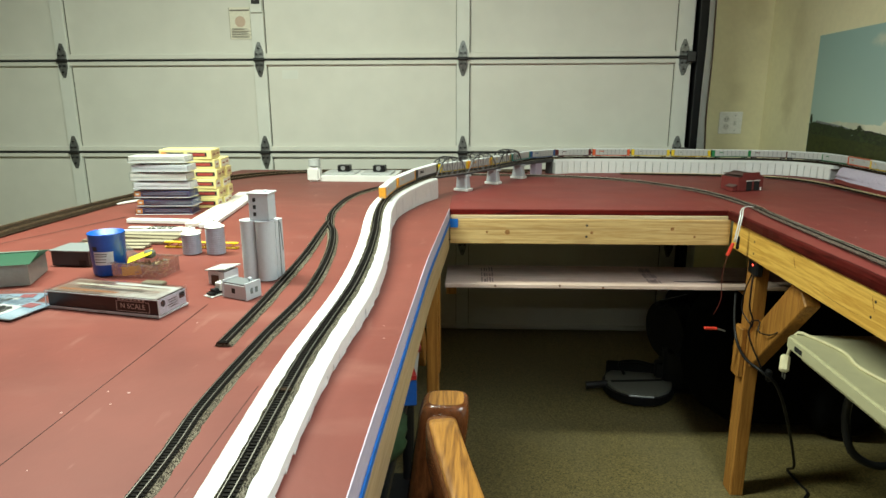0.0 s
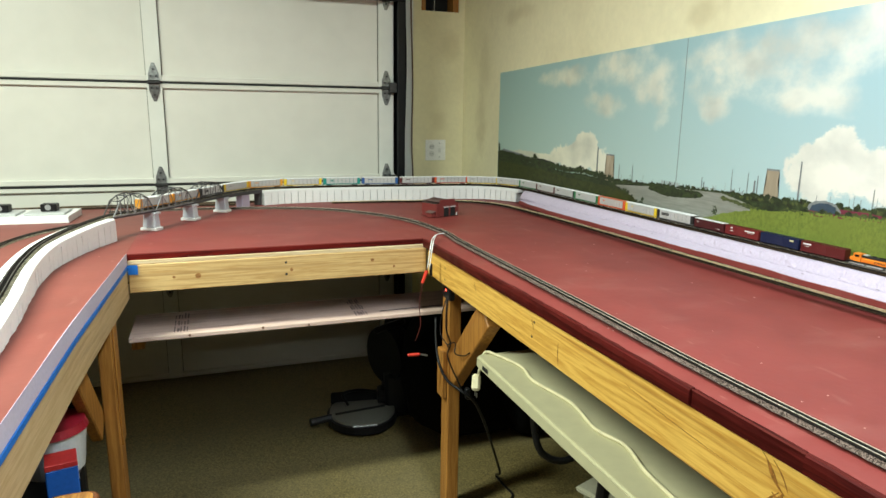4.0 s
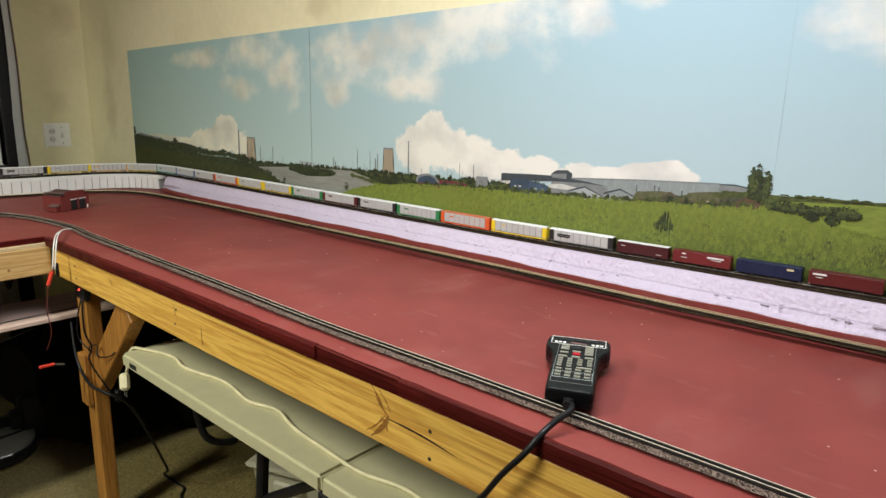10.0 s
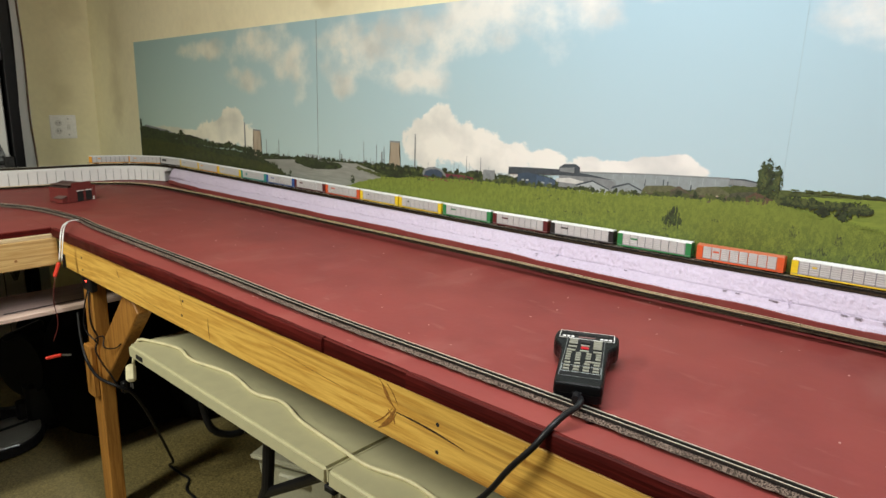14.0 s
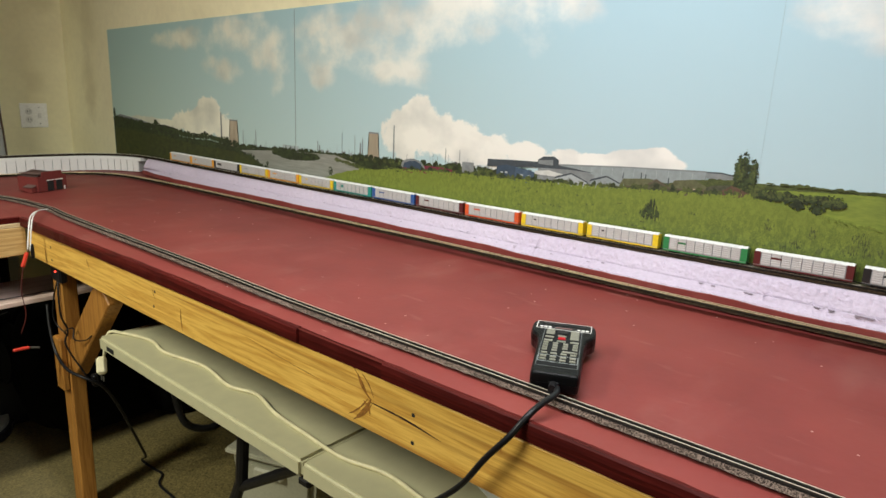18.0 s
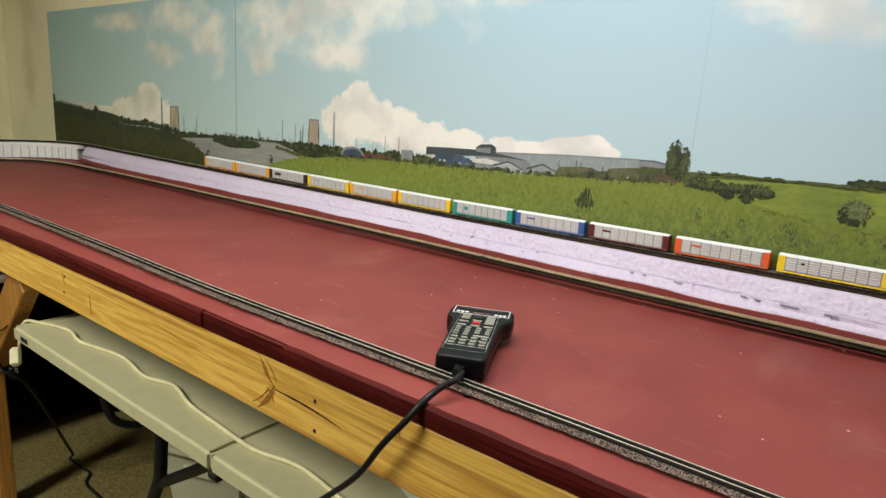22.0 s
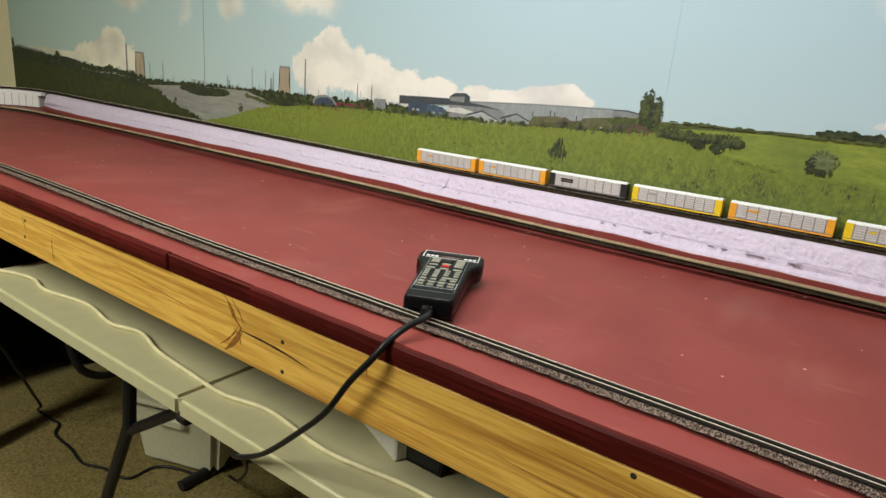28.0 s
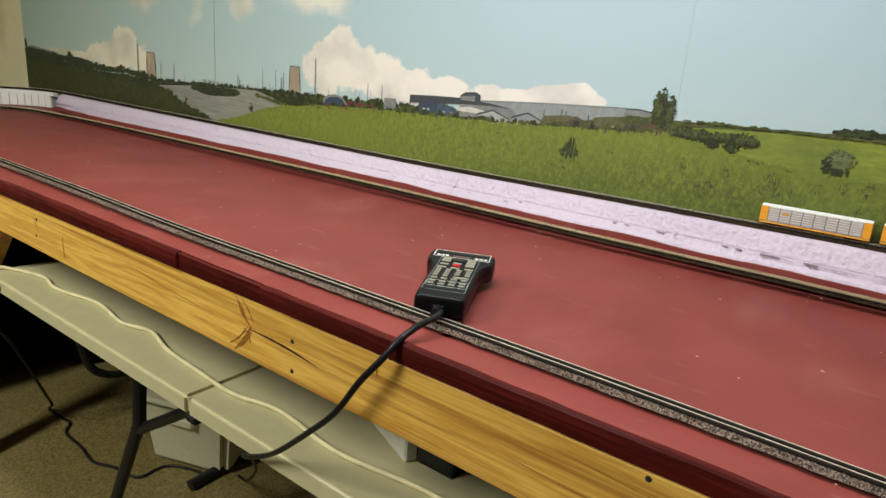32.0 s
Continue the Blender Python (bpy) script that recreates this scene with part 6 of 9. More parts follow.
def locomotive():
    """Six-axle diesel, cab forward along +x."""
    c = thing("diesel_locomotive", (0, 0, 0), "orange and black diesel locomotive model", "locomotive", "freight train")
    L = 0.0665
    part("walkway", box(-L, L, -0.0092, 0.0092, 0.0078, 0.0098, 0.0004), LOCO_BLACK, c)
    part("hood", box(-0.058, 0.034, -0.0068, 0.0068, 0.0098, 0.0205, 0.0006), ORANGE, c)
    bm = box(-0.058, 0.034, -0.0067, 0.0067, 0.0206, 0.0258, 0.0008)
    box(-0.064, -0.040, -0.0090, 0.0090, 0.0215, 0.0268, 0.0008, bm=bm)
    part("hood_top", bm, LOCO_BLACK, c)
    for x in (-0.052, -0.045, -0.018, -0.008):
        part("roof_fan", cyl(0.0042, 0.0012, (x, 0, 0.0262 if x > -0.04 else 0.0269), n=14), BLACK, c)
    part("exhaust", box(0.004, 0.012, -0.002, 0.002, 0.0258, 0.0278), BLACK, c)
    part("cab_roof", box(0.034, 0.0535, -0.0088, 0.0088, 0.0272, 0.0286, 0.0007), ORANGE, c)
    cab = part("cab", box(0.0345, 0.053, -0.0086, 0.0086, 0.0098, 0.0272, 0.0007), ORANGE, c)
    for s in (-1, 1):
        part("side_window", box(0.038, 0.0485, s * 0.0087 - 0.0003, s * 0.0087 + 0.0003, 0.0205, 0.0255), BLACK_SHINY, cab)
        part("windscreen", box(0.0529, 0.0534, s * 0.004 - 0.003, s * 0.004 + 0.003, 0.021, 0.0258), BLACK_SHINY, cab)
        part("hood_stripe", box(-0.05, 0.03, s * 0.0069 - 0.0002, s * 0.0069 + 0.0003, 0.0183, 0.0190), paint("loco_yellow", (0.8, 0.55, 0.08)), c)
        part("logo_bar", box(-0.024, 0.002, s * 0.0069 - 0.0002, s * 0.0069 + 0.0004, 0.0136, 0.0166), LOCO_BLACK, c)
        for k in range(12):
            part("stanchion", box(-0.06 + k * 0.0082 - 0.0003, -0.06 + k * 0.0082 + 0.0003, s * 0.0089 - 0.0002, s * 0.0089 + 0.0002, 0.0098, 0.0152), ORANGE, c)
        part("handrail", box(-0.06, 0.033, s * 0.0089 - 0.00025, s * 0.0089 + 0.00025, 0.0150, 0.0156), ORANGE, c)
        tr = part("truck", box(s * 0.043 - 0.019, s * 0.043 + 0.019, -0.0082, 0.0082, 0.0022, 0.0062, 0.0012), paint("truck_grey", (0.35, 0.34, 0.32)), c)
        for dx in (-0.0125, 0, 0.0125):
            bm = bmesh.new()
            for q in (-1, 1):
                rod((s * 0.043 + dx, q * 0.0036, 0.0031), (s * 0.043 + dx, q * 0.0056, 0.0031), 0.0031, 12, bm)
            part("wheelset", bm, DARK_STEEL, tr)
        part("coupler", box(s * (L + 0.002) - 0.004, s * (L + 0.002) + 0.004, -0.0012, 0.0012, 0.0035, 0.0055), BLACK, c)
    part("nose", box(0.053, 0.0635, -0.0062, 0.0062, 0.0098, 0.0188, 0.0014), ORANGE, c)
    part("headlight", box(0.0533, 0.0538, -0.0015, 0.0015, 0.0260, 0.0272), paint("lamp_glass", (0.8, 0.8, 0.7)), c)
    part("fuel_tank", box(-0.02, 0.02, -0.008, 0.008, 0.0018, 0.0076, 0.0016), paint("tank_grey", (0.4, 0.39, 0.37)), c)
    part("air_unit", box(0.022, 0.032, -0.005, 0.005, 0.0258, 0.028, 0.0006), WHITE, c)
    for s in (-1, 1):
        part("plow", box(s * L - 0.0008, s * L + 0.0012, -0.0085, 0.0085, 0.0022, 0.0078), LOCO_BLACK, c)
    return c


CY, CO, CG, CT, CB, CM, CK, CR = (paint("rack_yellow", (0.78, 0.55, 0.02)), paint("rack_orange", (0.80, 0.36, 0.03)), paint("rack_green", (0.02, 0.20, 0.06)), paint("rack_teal", (0.02, 0.26, 0.22)),
                                  paint("rack_blue", (0.03, 0.10, 0.30)), paint("rack_maroon", (0.10, 0.012, 0.012)), paint("rack_black", (0.015, 0.015, 0.015)), paint("rack_red", (0.68, 0.10, 0.025)))
GREY_B = paint("rack_body_grey", (0.30, 0.31, 0.32))
RED_B = paint("rack_body_red", (0.55, 0.16, 0.08))
TEAL_B = paint("rack_body_teal", (0.05, 0.28, 0.25))
RACKS = [
    (CO, ROOF_M, "silver autorack car with orange ends", (CO, 0.006), GREY_B),
    (CO, ROOF_M, "silver autorack car with orange ends", (CO, 0.006), GREY_B),
    (CK, ROOF_M, "silver autorack car with black ends", (CK, 0.014, 1), GREY_B),
    (CY, ROOF_M, "silver autorack car with yellow ends", (P_PALE, 0.010), GREY_B),
    (CO, ROOF_M, "silver autorack car with amber ends", (CO, 0.011), GREY_B),
    (CY, ROOF_M, "silver autorack car with yellow ends", (CY, 0.006), GREY_B),
    (CT, ROOF_M, "teal autorack car with silver panels", (CT, 0.006, 1), TEAL_B),
    (CB, ROOF_M, "silver autorack car with blue ends", (CB, 0.010), GREY_B),
    (CM, ROOF_M, "silver autorack car with maroon ends", (CM, 0.009), GREY_B),
    (CR, ROOF_M, "silver autorack car with red-orange ends", (CR, 0.010), GREY_B),
    (CY, ROOF_M, "silver autorack car with yellow ends", (CK, 0.003), GREY_B),
    (CY, ROOF_M, "silver autorack car with yellow ends", (CK, 0.003), GREY_B),
    (CG, ROOF_M, "silver autorack car with green ends", (CG, 0.008), GREY_B),
    (CM, ROOF_M, "silver autorack car with maroon ends", (CM, 0.010), GREY_B),
    (CK, ROOF_M, "silver autorack car with black ends", (CK, 0.010), GREY_B),
    (CG, ROOF_M, "silver autorack car with green ends", (CG, 0.008), GREY_B),
    (CR, RED_B, "weathered red-orange autorack car", (CR, 0.006), RED_B),
    (CY, ROOF_M, "silver autorack car with yellow ends", (CY, 0.004), GREY_B),
    (CK, ROOF_M, "pale autorack car with bold black lettering bars", (CK, 0.018, 1), GREY_B),
]
PITCH, BOX_PITCH, LOCO_PITCH = 0.1805, 0.1300, 0.140
INK_W = paint("white_ink", (0.75, 0.75, 0.72))
train = []
for k, spec in enumerate(RACKS):
    train.append((autorack(spec), (k + 0.5) * PITCH, 0.06))
base = len(RACKS) * PITCH
boxes = [
    (paint("boxcar_maroon", (0.06, 0.008, 0.01)), ROOF_M, "dark maroon boxcar with a pale roof", [(-0.045, 0.022, 0.005, 0.0007), (0.04, 0.012, 0.006, 0.0006)]),
    (paint("boxcar_red", (0.15, 0.014, 0.014)), paint("boxcar_red_roof", (0.12, 0.016, 0.014)), "red boxcar with white lettering bars", [(-0.036, 0.025, 0.004, 0.0016), (0.030, 0.0238, 0.017, 0.0018), (-0.036, 0.017, 0.006, 0.0006), (0.032, 0.019, 0.01, 0.0006)]),
    (paint("boxcar_navy", (0.006, 0.012, 0.048)), paint("boxcar_navy_roof", (0.008, 0.015, 0.05)), "navy blue boxcar with a small pale mark", [(0.040, 0.024, 0.006, 0.002)]),
    (paint("boxcar_brown", (0.10, 0.010, 0.010)), paint("boxcar_brown_roof", (0.09, 0.012, 0.012)), "dark red boxcar with a white name bar", [(-0.042, 0.025, 0.012, 0.0018), (-0.042, 0.019, 0.006, 0.0006)]),
]
for k, (col, roof, lab, marks) in enumerate(boxes):
    train.append((boxcar(col, roof, lab, marks, INK_W if k != 2 else paint("pale_yellow_ink", (0.6, 0.55, 0.3))), base + (k + 0.5) * BOX_PITCH, 0.044))
base += 4 * BOX_PITCH
for k in range(2):
    lead = locomotive()
    train.append((lead, base + (k + 0.5) * LOCO_PITCH, -0.043 if k == 0 else 0.043))
# distance run by the last car's rear end, second by second
TAIL = [(0.0, 1.755), (2.0, 2.110), (4.0, 2.390), (7.0, 2.915), (9.0, 3.255), (13.0, 3.960), (19.0, 5.010), (23.0, 5.715), (25.0, 6.070), (28.0, 6.595), (32.0, 7.345)]


def motions():
    for ob, off, half in train:
        rows = []
        for i in range(65):
            t = i * 0.5
            s = float(np.interp(t, [a for a, _ in TAIL], [b for _, b in TAIL])) + off
            rows.append((t, car_pose(s, half)))
        walk(ob, rows)


# ---- bridges and piers ----
def truss_bridge(a, b, light, label):
    """A small through truss with a bowed top chord, from a to b."""
    a, b = Vector(a), Vector(b)
    L = (b - a).length
    d = (b - a).normalized()
    t = thing("truss_bridge", tuple(a), label, "model bridge", "bridges of the raised line")
    side = Vector((-d.y, d.x, 0)).normalized()
    m = Matrix((d, side, d.cross(side))).transposed().to_4x4()
    m.translation = a
    t.matrix_world = m
    W, H, n = 0.019, 0.066, 6
    part("deck", box(0, L, -W, W, -0.006, -0.0006), TRUSS, t)
    hs = [0, 0.046, 0.061, H, 0.061, 0.046, 0]
    xs = [L * k / n for k in range(n + 1)]
    for s in (-1, 1):
        mt = light if s < 0 else TRUSS
        y = s * W
        part("lower_chord", beam((0, y, 0.001), (L, y, 0.001), 0.0028, 0.0034), mt, t)
        for k in range(n):
            part("upper_chord", beam((xs[k], y, hs[k]), (xs[k + 1], y, hs[k + 1]), 0.003, 0.003), light if (k in (0, n - 1) and s < 0) else TRUSS, t)
            if 0 < k:
                part("post", beam((xs[k], y, 0), (xs[k], y, hs[k]), 0.0017, 0.0022), mt, t)
            if 0 < k < n - 1:
                up = k < n / 2
                part("diagonal", beam((xs[k], y, hs[k] if up else 0), (xs[k + 1], y, 0 if up else hs[k + 1]), 0.0013, 0.0015), mt, t)
    for k in range(1, n):
        part("cross_strut", beam((xs[k], -W, hs[k]), (xs[k], W, hs[k]), 0.002, 0.0028), TRUSS, t)
        if k < n - 1:
            part("sway_brace", beam((xs[k], -W, hs[k]), (xs[k + 1], W, hs[k + 1]), 0.0012, 0.0012), TRUSS, t)
            part("sway_brace", beam((xs[k], W, hs[k]), (xs[k + 1], -W, hs[k + 1]), 0.0012, 0.0012), TRUSS, t)
    return t


PIER_AT = [(0.197, 2.757), (0.316, 2.957), (0.432, 3.155)]


def line_z(x, y):
    i = min(range(len(LINE)), key=lambda k: (LINE[k].xy - Vector((x, y))).length)
    return LINE[i].z


def pier(x, y, turn):
    top = line_z(x, y) - 0.0068
    z = surface(y)
    p = thing("bridge_pier", (x, y, z), "grey plaster bridge pier on a white footing", "bridge pier", "bridge piers", turn=turn)
    part("footing", box(-0.031, 0.031, -0.02, 0.02, 0, 0.011, 0.002), WHITE, p)
    bm = box(-0.025, 0.025, -0.015, 0.015, 0.0111, top - z - 0.008, 0.002)
    for v in bm.verts:
        k = (v.co.z - 0.011) / (top - z - 0.02)
        v.co.x *= 1 - 0.16 * k
        v.co.y *= 1 - 0.16 * k
    part("shaft", bm, PIER_M, p)
    part("capital", box(-0.027, 0.027, -0.016, 0.016, top - z - 0.0079, top - z, 0.0015), PIER_M, p)


ends = [(0.088, 2.597)] + PIER_AT
for k, (a, b) in enumerate(zip(ends, ends[1:])):
    v = (Vector(b) - Vector(a)).normalized() * 0.003
    truss_bridge((a[0] + v.x, a[1] + v.y, line_z(*a) - 0.0002), (b[0] - v.x, b[1] - v.y, line_z(*b) - 0.0002), TRUSS_L if k < 2 else TRUSS, "dark grey bowed truss bridge for model trains")
for x, y in PIER_AT:
    pier(x, y, 60 - 90)


def deck_girder():
    g = thing("girder_bridge", (0, 0, 0), "black plate girder deck carrying the track", "model bridge", "bridges of the raised line")
    pts = [Vector((x, y, line_z(x, y))) for x, y in [(0.434, 3.159), (0.47, 3.217), (0.51, 3.27), (0.55, 3.312), (0.592, 3.348)]]
    part("deck", sweep(pts, [(-0.016, -0.0062), (0.016, -0.0062), (0.016, -0.0008), (-0.016, -0.0008)]), TRUSS, g)
    for s in (-1, 1):
        part("girder", sweep(pts, [(s * 0.0165 - 0.0015, -0.012), (s * 0.0165 + 0.0015, -0.012), (s * 0.0165 + 0.0015, 0.003), (s * 0.0165 - 0.0015, 0.003)]), TRUSS, g)
    f = thing("foam_pier", (0.52, 3.285, surface(3.285)), "lilac foam block propping the girder bridge", "bridge pier", turn=50)
    hgt = line_z(0.52, 3.285) - 0.0065 - surface(3.285)
    part("block", box(-0.026, 0.026, -0.016, 0.016, 0, hgt, 0.002), LILAC, f)
    q = thing("foam_pier", (0.585, 3.347, surface(3.347)), "dark prop under the girder bridge", "bridge pier", turn=45)
    part("block", box(-0.006, 0.006, -0.015, 0.015, 0, line_z(0.585, 3.345) - 0.0125 - surface(3.347), 0.001), TRUSS, q)


deck_girder()


# ---- things on the back and right tables ----
def red_shed():
    s = thing("engine_shed", (1.262, 2.832, surface(2.83)), "dark red model engine shed with two open doors", "model building", turn=23)
    # local x along the front, y into depth
    W, D, E, Rg = 0.059, 0.044, 0.052, 0.068
    o = [(-W, 0), (W, 0), (W, E), (W * 0.72, E), (W * 0.66, Rg), (-W * 0.66, Rg), (-W * 0.72, E), (-W, E)]
    part("back_wall", box(-W, W, D - 0.003, D, 0, E), SHED_RED, s)
    for k in (-1, 1):
        part("side_wall", box(k * W - 0.0015, k * W + 0.0015, -D + 0.003, D - 0.003, 0, E), SHED_RED, s)
    fr = bmesh.new()
    front = [fr.verts.new((x, -D, z)) for x, z in o]
    backv = [fr.verts.new((x, -D + 0.003, z)) for x, z in o]
    fr.faces.new(front)
    fr.faces.new(backv[::-1])
    for i in range(len(o)):
        fr.faces.new((front[i], backv[i], backv[(i + 1) % len(o)], front[(i + 1) % len(o)]))
    bmesh.ops.recalc_face_normals(fr, faces=fr.faces)
    part("front_wall", fr, SHED_RED, s)
    for x in (-0.008, 0.028):
        part("doorway", box(x - 0.013, x + 0.013, -D - 0.0008, -D - 0.0001, 0.0, 0.036), DARK, s, "dark open doorway")
        part("lintel", box(x - 0.014, x + 0.014, -D - 0.0022, -D - 0.0002, 0.036, 0.039), PAPER, s)
    part("door_post", box(0.0465, 0.0495, -D - 0.003, -D - 0.0002, 0, 0.012), PAPER, s)
    part("roof", beam((-W * 0.36, -D + 0.004, (E + Rg) / 2 + 0.001), (-W * 0.36, D, (E + Rg) / 2 + 0.001), W * 1.05, 0.002), SHED_ROOF, s)
    bm = bmesh.new()
    v = [bm.verts.new(q) for q in ((-W - 0.002, -D + 0.0035, E), (-W - 0.002, D, E), (0, D, Rg), (0, -D + 0.0035, Rg), (W + 0.002, -D + 0.0035, E), (W + 0.002, D, E))]
    bm.faces.new((v[0], v[3], v[2], v[1]))
    bm.faces.new((v[3], v[4], v[5], v[2]))
    bmesh.ops.solidify(bm, geom=bm.faces[:], thickness=-0.002)
    part("roof", bm, SHED_ROOF, s)
    part("lean_to", box(-W - 0.02, -W - 0.0016, -D + 0.006, -D + 0.04, 0, 0.018, 0.001), SHED_RED, s)
    part("lean_to_roof", beam((-W - 0.024, -D + 0.023, 0.018), (-W - 0.001, -D + 0.023, 0.024), 0.04, 0.002), SHED_ROOF, s)


red_shed()


def hand_controller():
    """A hammerhead throttle lying on the table, its head pointing away from the edge."""
    c = thing("train_controller", (1.2285, 0.7135, surface(0.7) + 0.0006), "black hammerhead handheld train controller with grey keys", "controller", turn=25.8)
    half = [(-0.104, 0.0250), (-0.1035, 0.0285), (-0.101, 0.0305), (-0.092, 0.0315), (-0.04, 0.0322), (0.0, 0.0330), (0.018, 0.0340), (0.030, 0.0362), (0.039, 0.0400), (0.046, 0.0440), (0.054, 0.0468), (0.064, 0.0478), (0.080, 0.0478), (0.092, 0.0468), (0.098, 0.0440), (0.1005, 0.0400)]
    o = half + [(x, -y) for x, y in half[::-1]]

    def shell(levels):
        bm = bmesh.new()
        rings = []
        for z, inset in levels:
            ring = []
            for x, y in o:
                sx = x + inset if x < -0.09 else (x - inset if x > 0.09 else x)
                ring.append(bm.verts.new((sx, y - math.copysign(inset, y), z)))
            rings.append(ring)
        for a, b in zip(rings, rings[1:]):
            for q in range(len(o)):
                bm.faces.new((a[q], a[(q + 1) % len(o)], b[(q + 1) % len(o)], b[q]))
        bm.faces.new(rings[-1])
        bm.faces.new(rings[0][::-1])
        bmesh.ops.recalc_face_normals(bm, faces=bm.faces)
        return bm
    part("lower_case", shell([(0.0, 0.0022), (0.0018, 0.0005), (0.0118, 0.0)]), BLACK_SHINY, c)
    part("upper_case", shell([(0.0124, 0.0), (0.0215, 0.0004), (0.0240, 0.0014), (0.0254, 0.0034)]), CASE_TOP, c)
    zt = 0.0255
    key = paint("grey_keys", (0.27, 0.27, 0.21))
    panel = mat("panel_charcoal", (0.010, 0.011, 0.012), 0.6, spec=0.12)
    part("key_panel", box(-0.078, 0.058, -0.0262, 0.0262, zt - 0.0001, zt + 0.0003), panel, c)

    def line_box(x0, x1, w, material, t=0.0005):
        for xa, xb, ya, yb in ((x0, x0 + 2 * t, -w, w), (x1 - 2 * t, x1, -w, w), (x0, x1, -w, -w + 2 * t), (x0, x1, w - 2 * t, w)):
            part("outline", box(xa, xb, ya, yb, zt + 0.0003, zt + 0.0006), material, c)
    line_box(0.0625, 0.0945, 0.0405, PAPER)
    part("display", box(0.0805, 0.0895, -0.0335, 0.0335, zt - 0.0002, zt + 0.0004), DARK, c, "dark sunken display")
    part("display_glass", box(0.0825, 0.0875, -0.0300, 0.0300, zt + 0.0004, zt + 0.0007), BLACK_SHINY, c)
    for y in (0.0275, -0.0275):
        for k in range(3):
            part("name_bar", box(0.0675, 0.0730, y - 0.0090 + 0.0062 * k, y - 0.0045 + 0.0062 * k, zt + 0.0003, zt + 0.0006), PAPER, c)
    part("name_bar", box(0.0695, 0.0720, -0.0125, 0.0125, zt + 0.0003, zt + 0.0006), paint("name_red", (0.32, 0.16, 0.15)), c)
    line_box(-0.0815, 0.0605, 0.0272, P_GREY, 0.0003)
    line_box(-0.0655, -0.0425, 0.0262, P_PALE, 0.0003)
    wide, small = 0.0062, 0.0036
    rows = [(0.0555, wide, (0.0175, -0.0175)), (0.0475, wide, (0.0175, -0.0175)), (0.0400, wide, (0.0175, -0.0175)), (0.0330, wide, (0.0, -0.0175)), (0.0255, wide, (0.0175, -0.0175)), (0.0110, wide, (0.0185, 0.0, -0.0185)),
            (0.0015, small, (0.0205, 0.0070, -0.0070, -0.0205)), (-0.0075, small, (0.0205, 0.0070, -0.0070, -0.0205)), (-0.0165, small, (0.0205, 0.0070, -0.0070, -0.0205)), (-0.0255, small, (0.0205, 0.0070)), (-0.0285, 0.0105, (-0.0140,)),
            (-0.0375, 0.0042, (0.0195, 0.0065, -0.0065, -0.0195)), (-0.0500, 0.0042, (0.0195, 0.0065, -0.0065, -0.0195)), (-0.0600, 0.0042, (0.0195, 0.0065, -0.0065, -0.0195))]
    for x, w, ys in rows:
        for y in ys:
            shared("key", ("key", w), lambda: box(-0.0016, 0.0016, -w, w, 0, 0.0022, 0.0006), key, c, pose(x, y, zt + 0.0003))
    for x in (-0.0565, -0.0660):
        for y in (0.0195, 0.0065, -0.0065, -0.0195):
            part("key_caption", box(x - 0.0004, x + 0.0004, y - 0.0042, y + 0.0042, zt + 0.0003, zt + 0.0005), P_PALE, c)
    shared("red_key", "red_key", lambda: box(-0.0032, 0.0032, -0.0056, 0.0056, 0, 0.0028, 0.0012, seg=2), paint("key_red", (0.6, 0.015, 0.025)), c, pose(0.0225, 0.0, zt + 0.0003))
    shared("thumb_wheel", "thumb", lambda: box(-0.0062, 0.0062, -0.0070, 0.0070, 0, 0.0034, 0.001), DARK, c, pose(0.0465, 0.0, zt + 0.0003))
    c.matrix_world = c.matrix_world @ Matrix.Diagonal((1.02, 1.06, 1.06, 1))
    part("cord_socket", box(-0.1062, -0.1036, -0.0065, 0.0065, 0.0085, 0.0150, 0.001), BLACK, c)
    part("strain_relief", rod((-0.1063, 0, 0.0115), (-0.122, 0.001, 0.0125), 0.0052, 14), BLACK, c)
    return c


hand_controller()


def controller_cord():
    c = thing("controller_cord", (1.12, 0.655, 0.86), "black controller cord hanging over the table edge", "cord")
    c.matrix_world = Matrix.Identity(4)
    cord([(1.128, 0.659, 0.880), (1.112, 0.650, 0.883), (1.095, 0.646, 0.884), (1.07, 0.648, 0.882), (1.043, 0.652, 0.872), (1.026, 0.664, 0.848), (1.020, 0.692, 0.810), (1.020, 0.729, 0.754),
          (1.024, 0.778, 0.703), (1.036, 0.848, 0.637), (1.046, 0.895, 0.600), (1.053, 0.945, 0.571), (1.075, 0.985, 0.545), (1.16, 1.08, 0.46), (1.36, 1.32, 0.2), (1.47, 1.5, 0.02), (1.5, 1.58, -0.02)], 0.0042, RUBBER, c, "cable", 0.01)


controller_cord()


SEAM = mat("paint_seam", (0.055, 0.018, 0.014), 0.8)


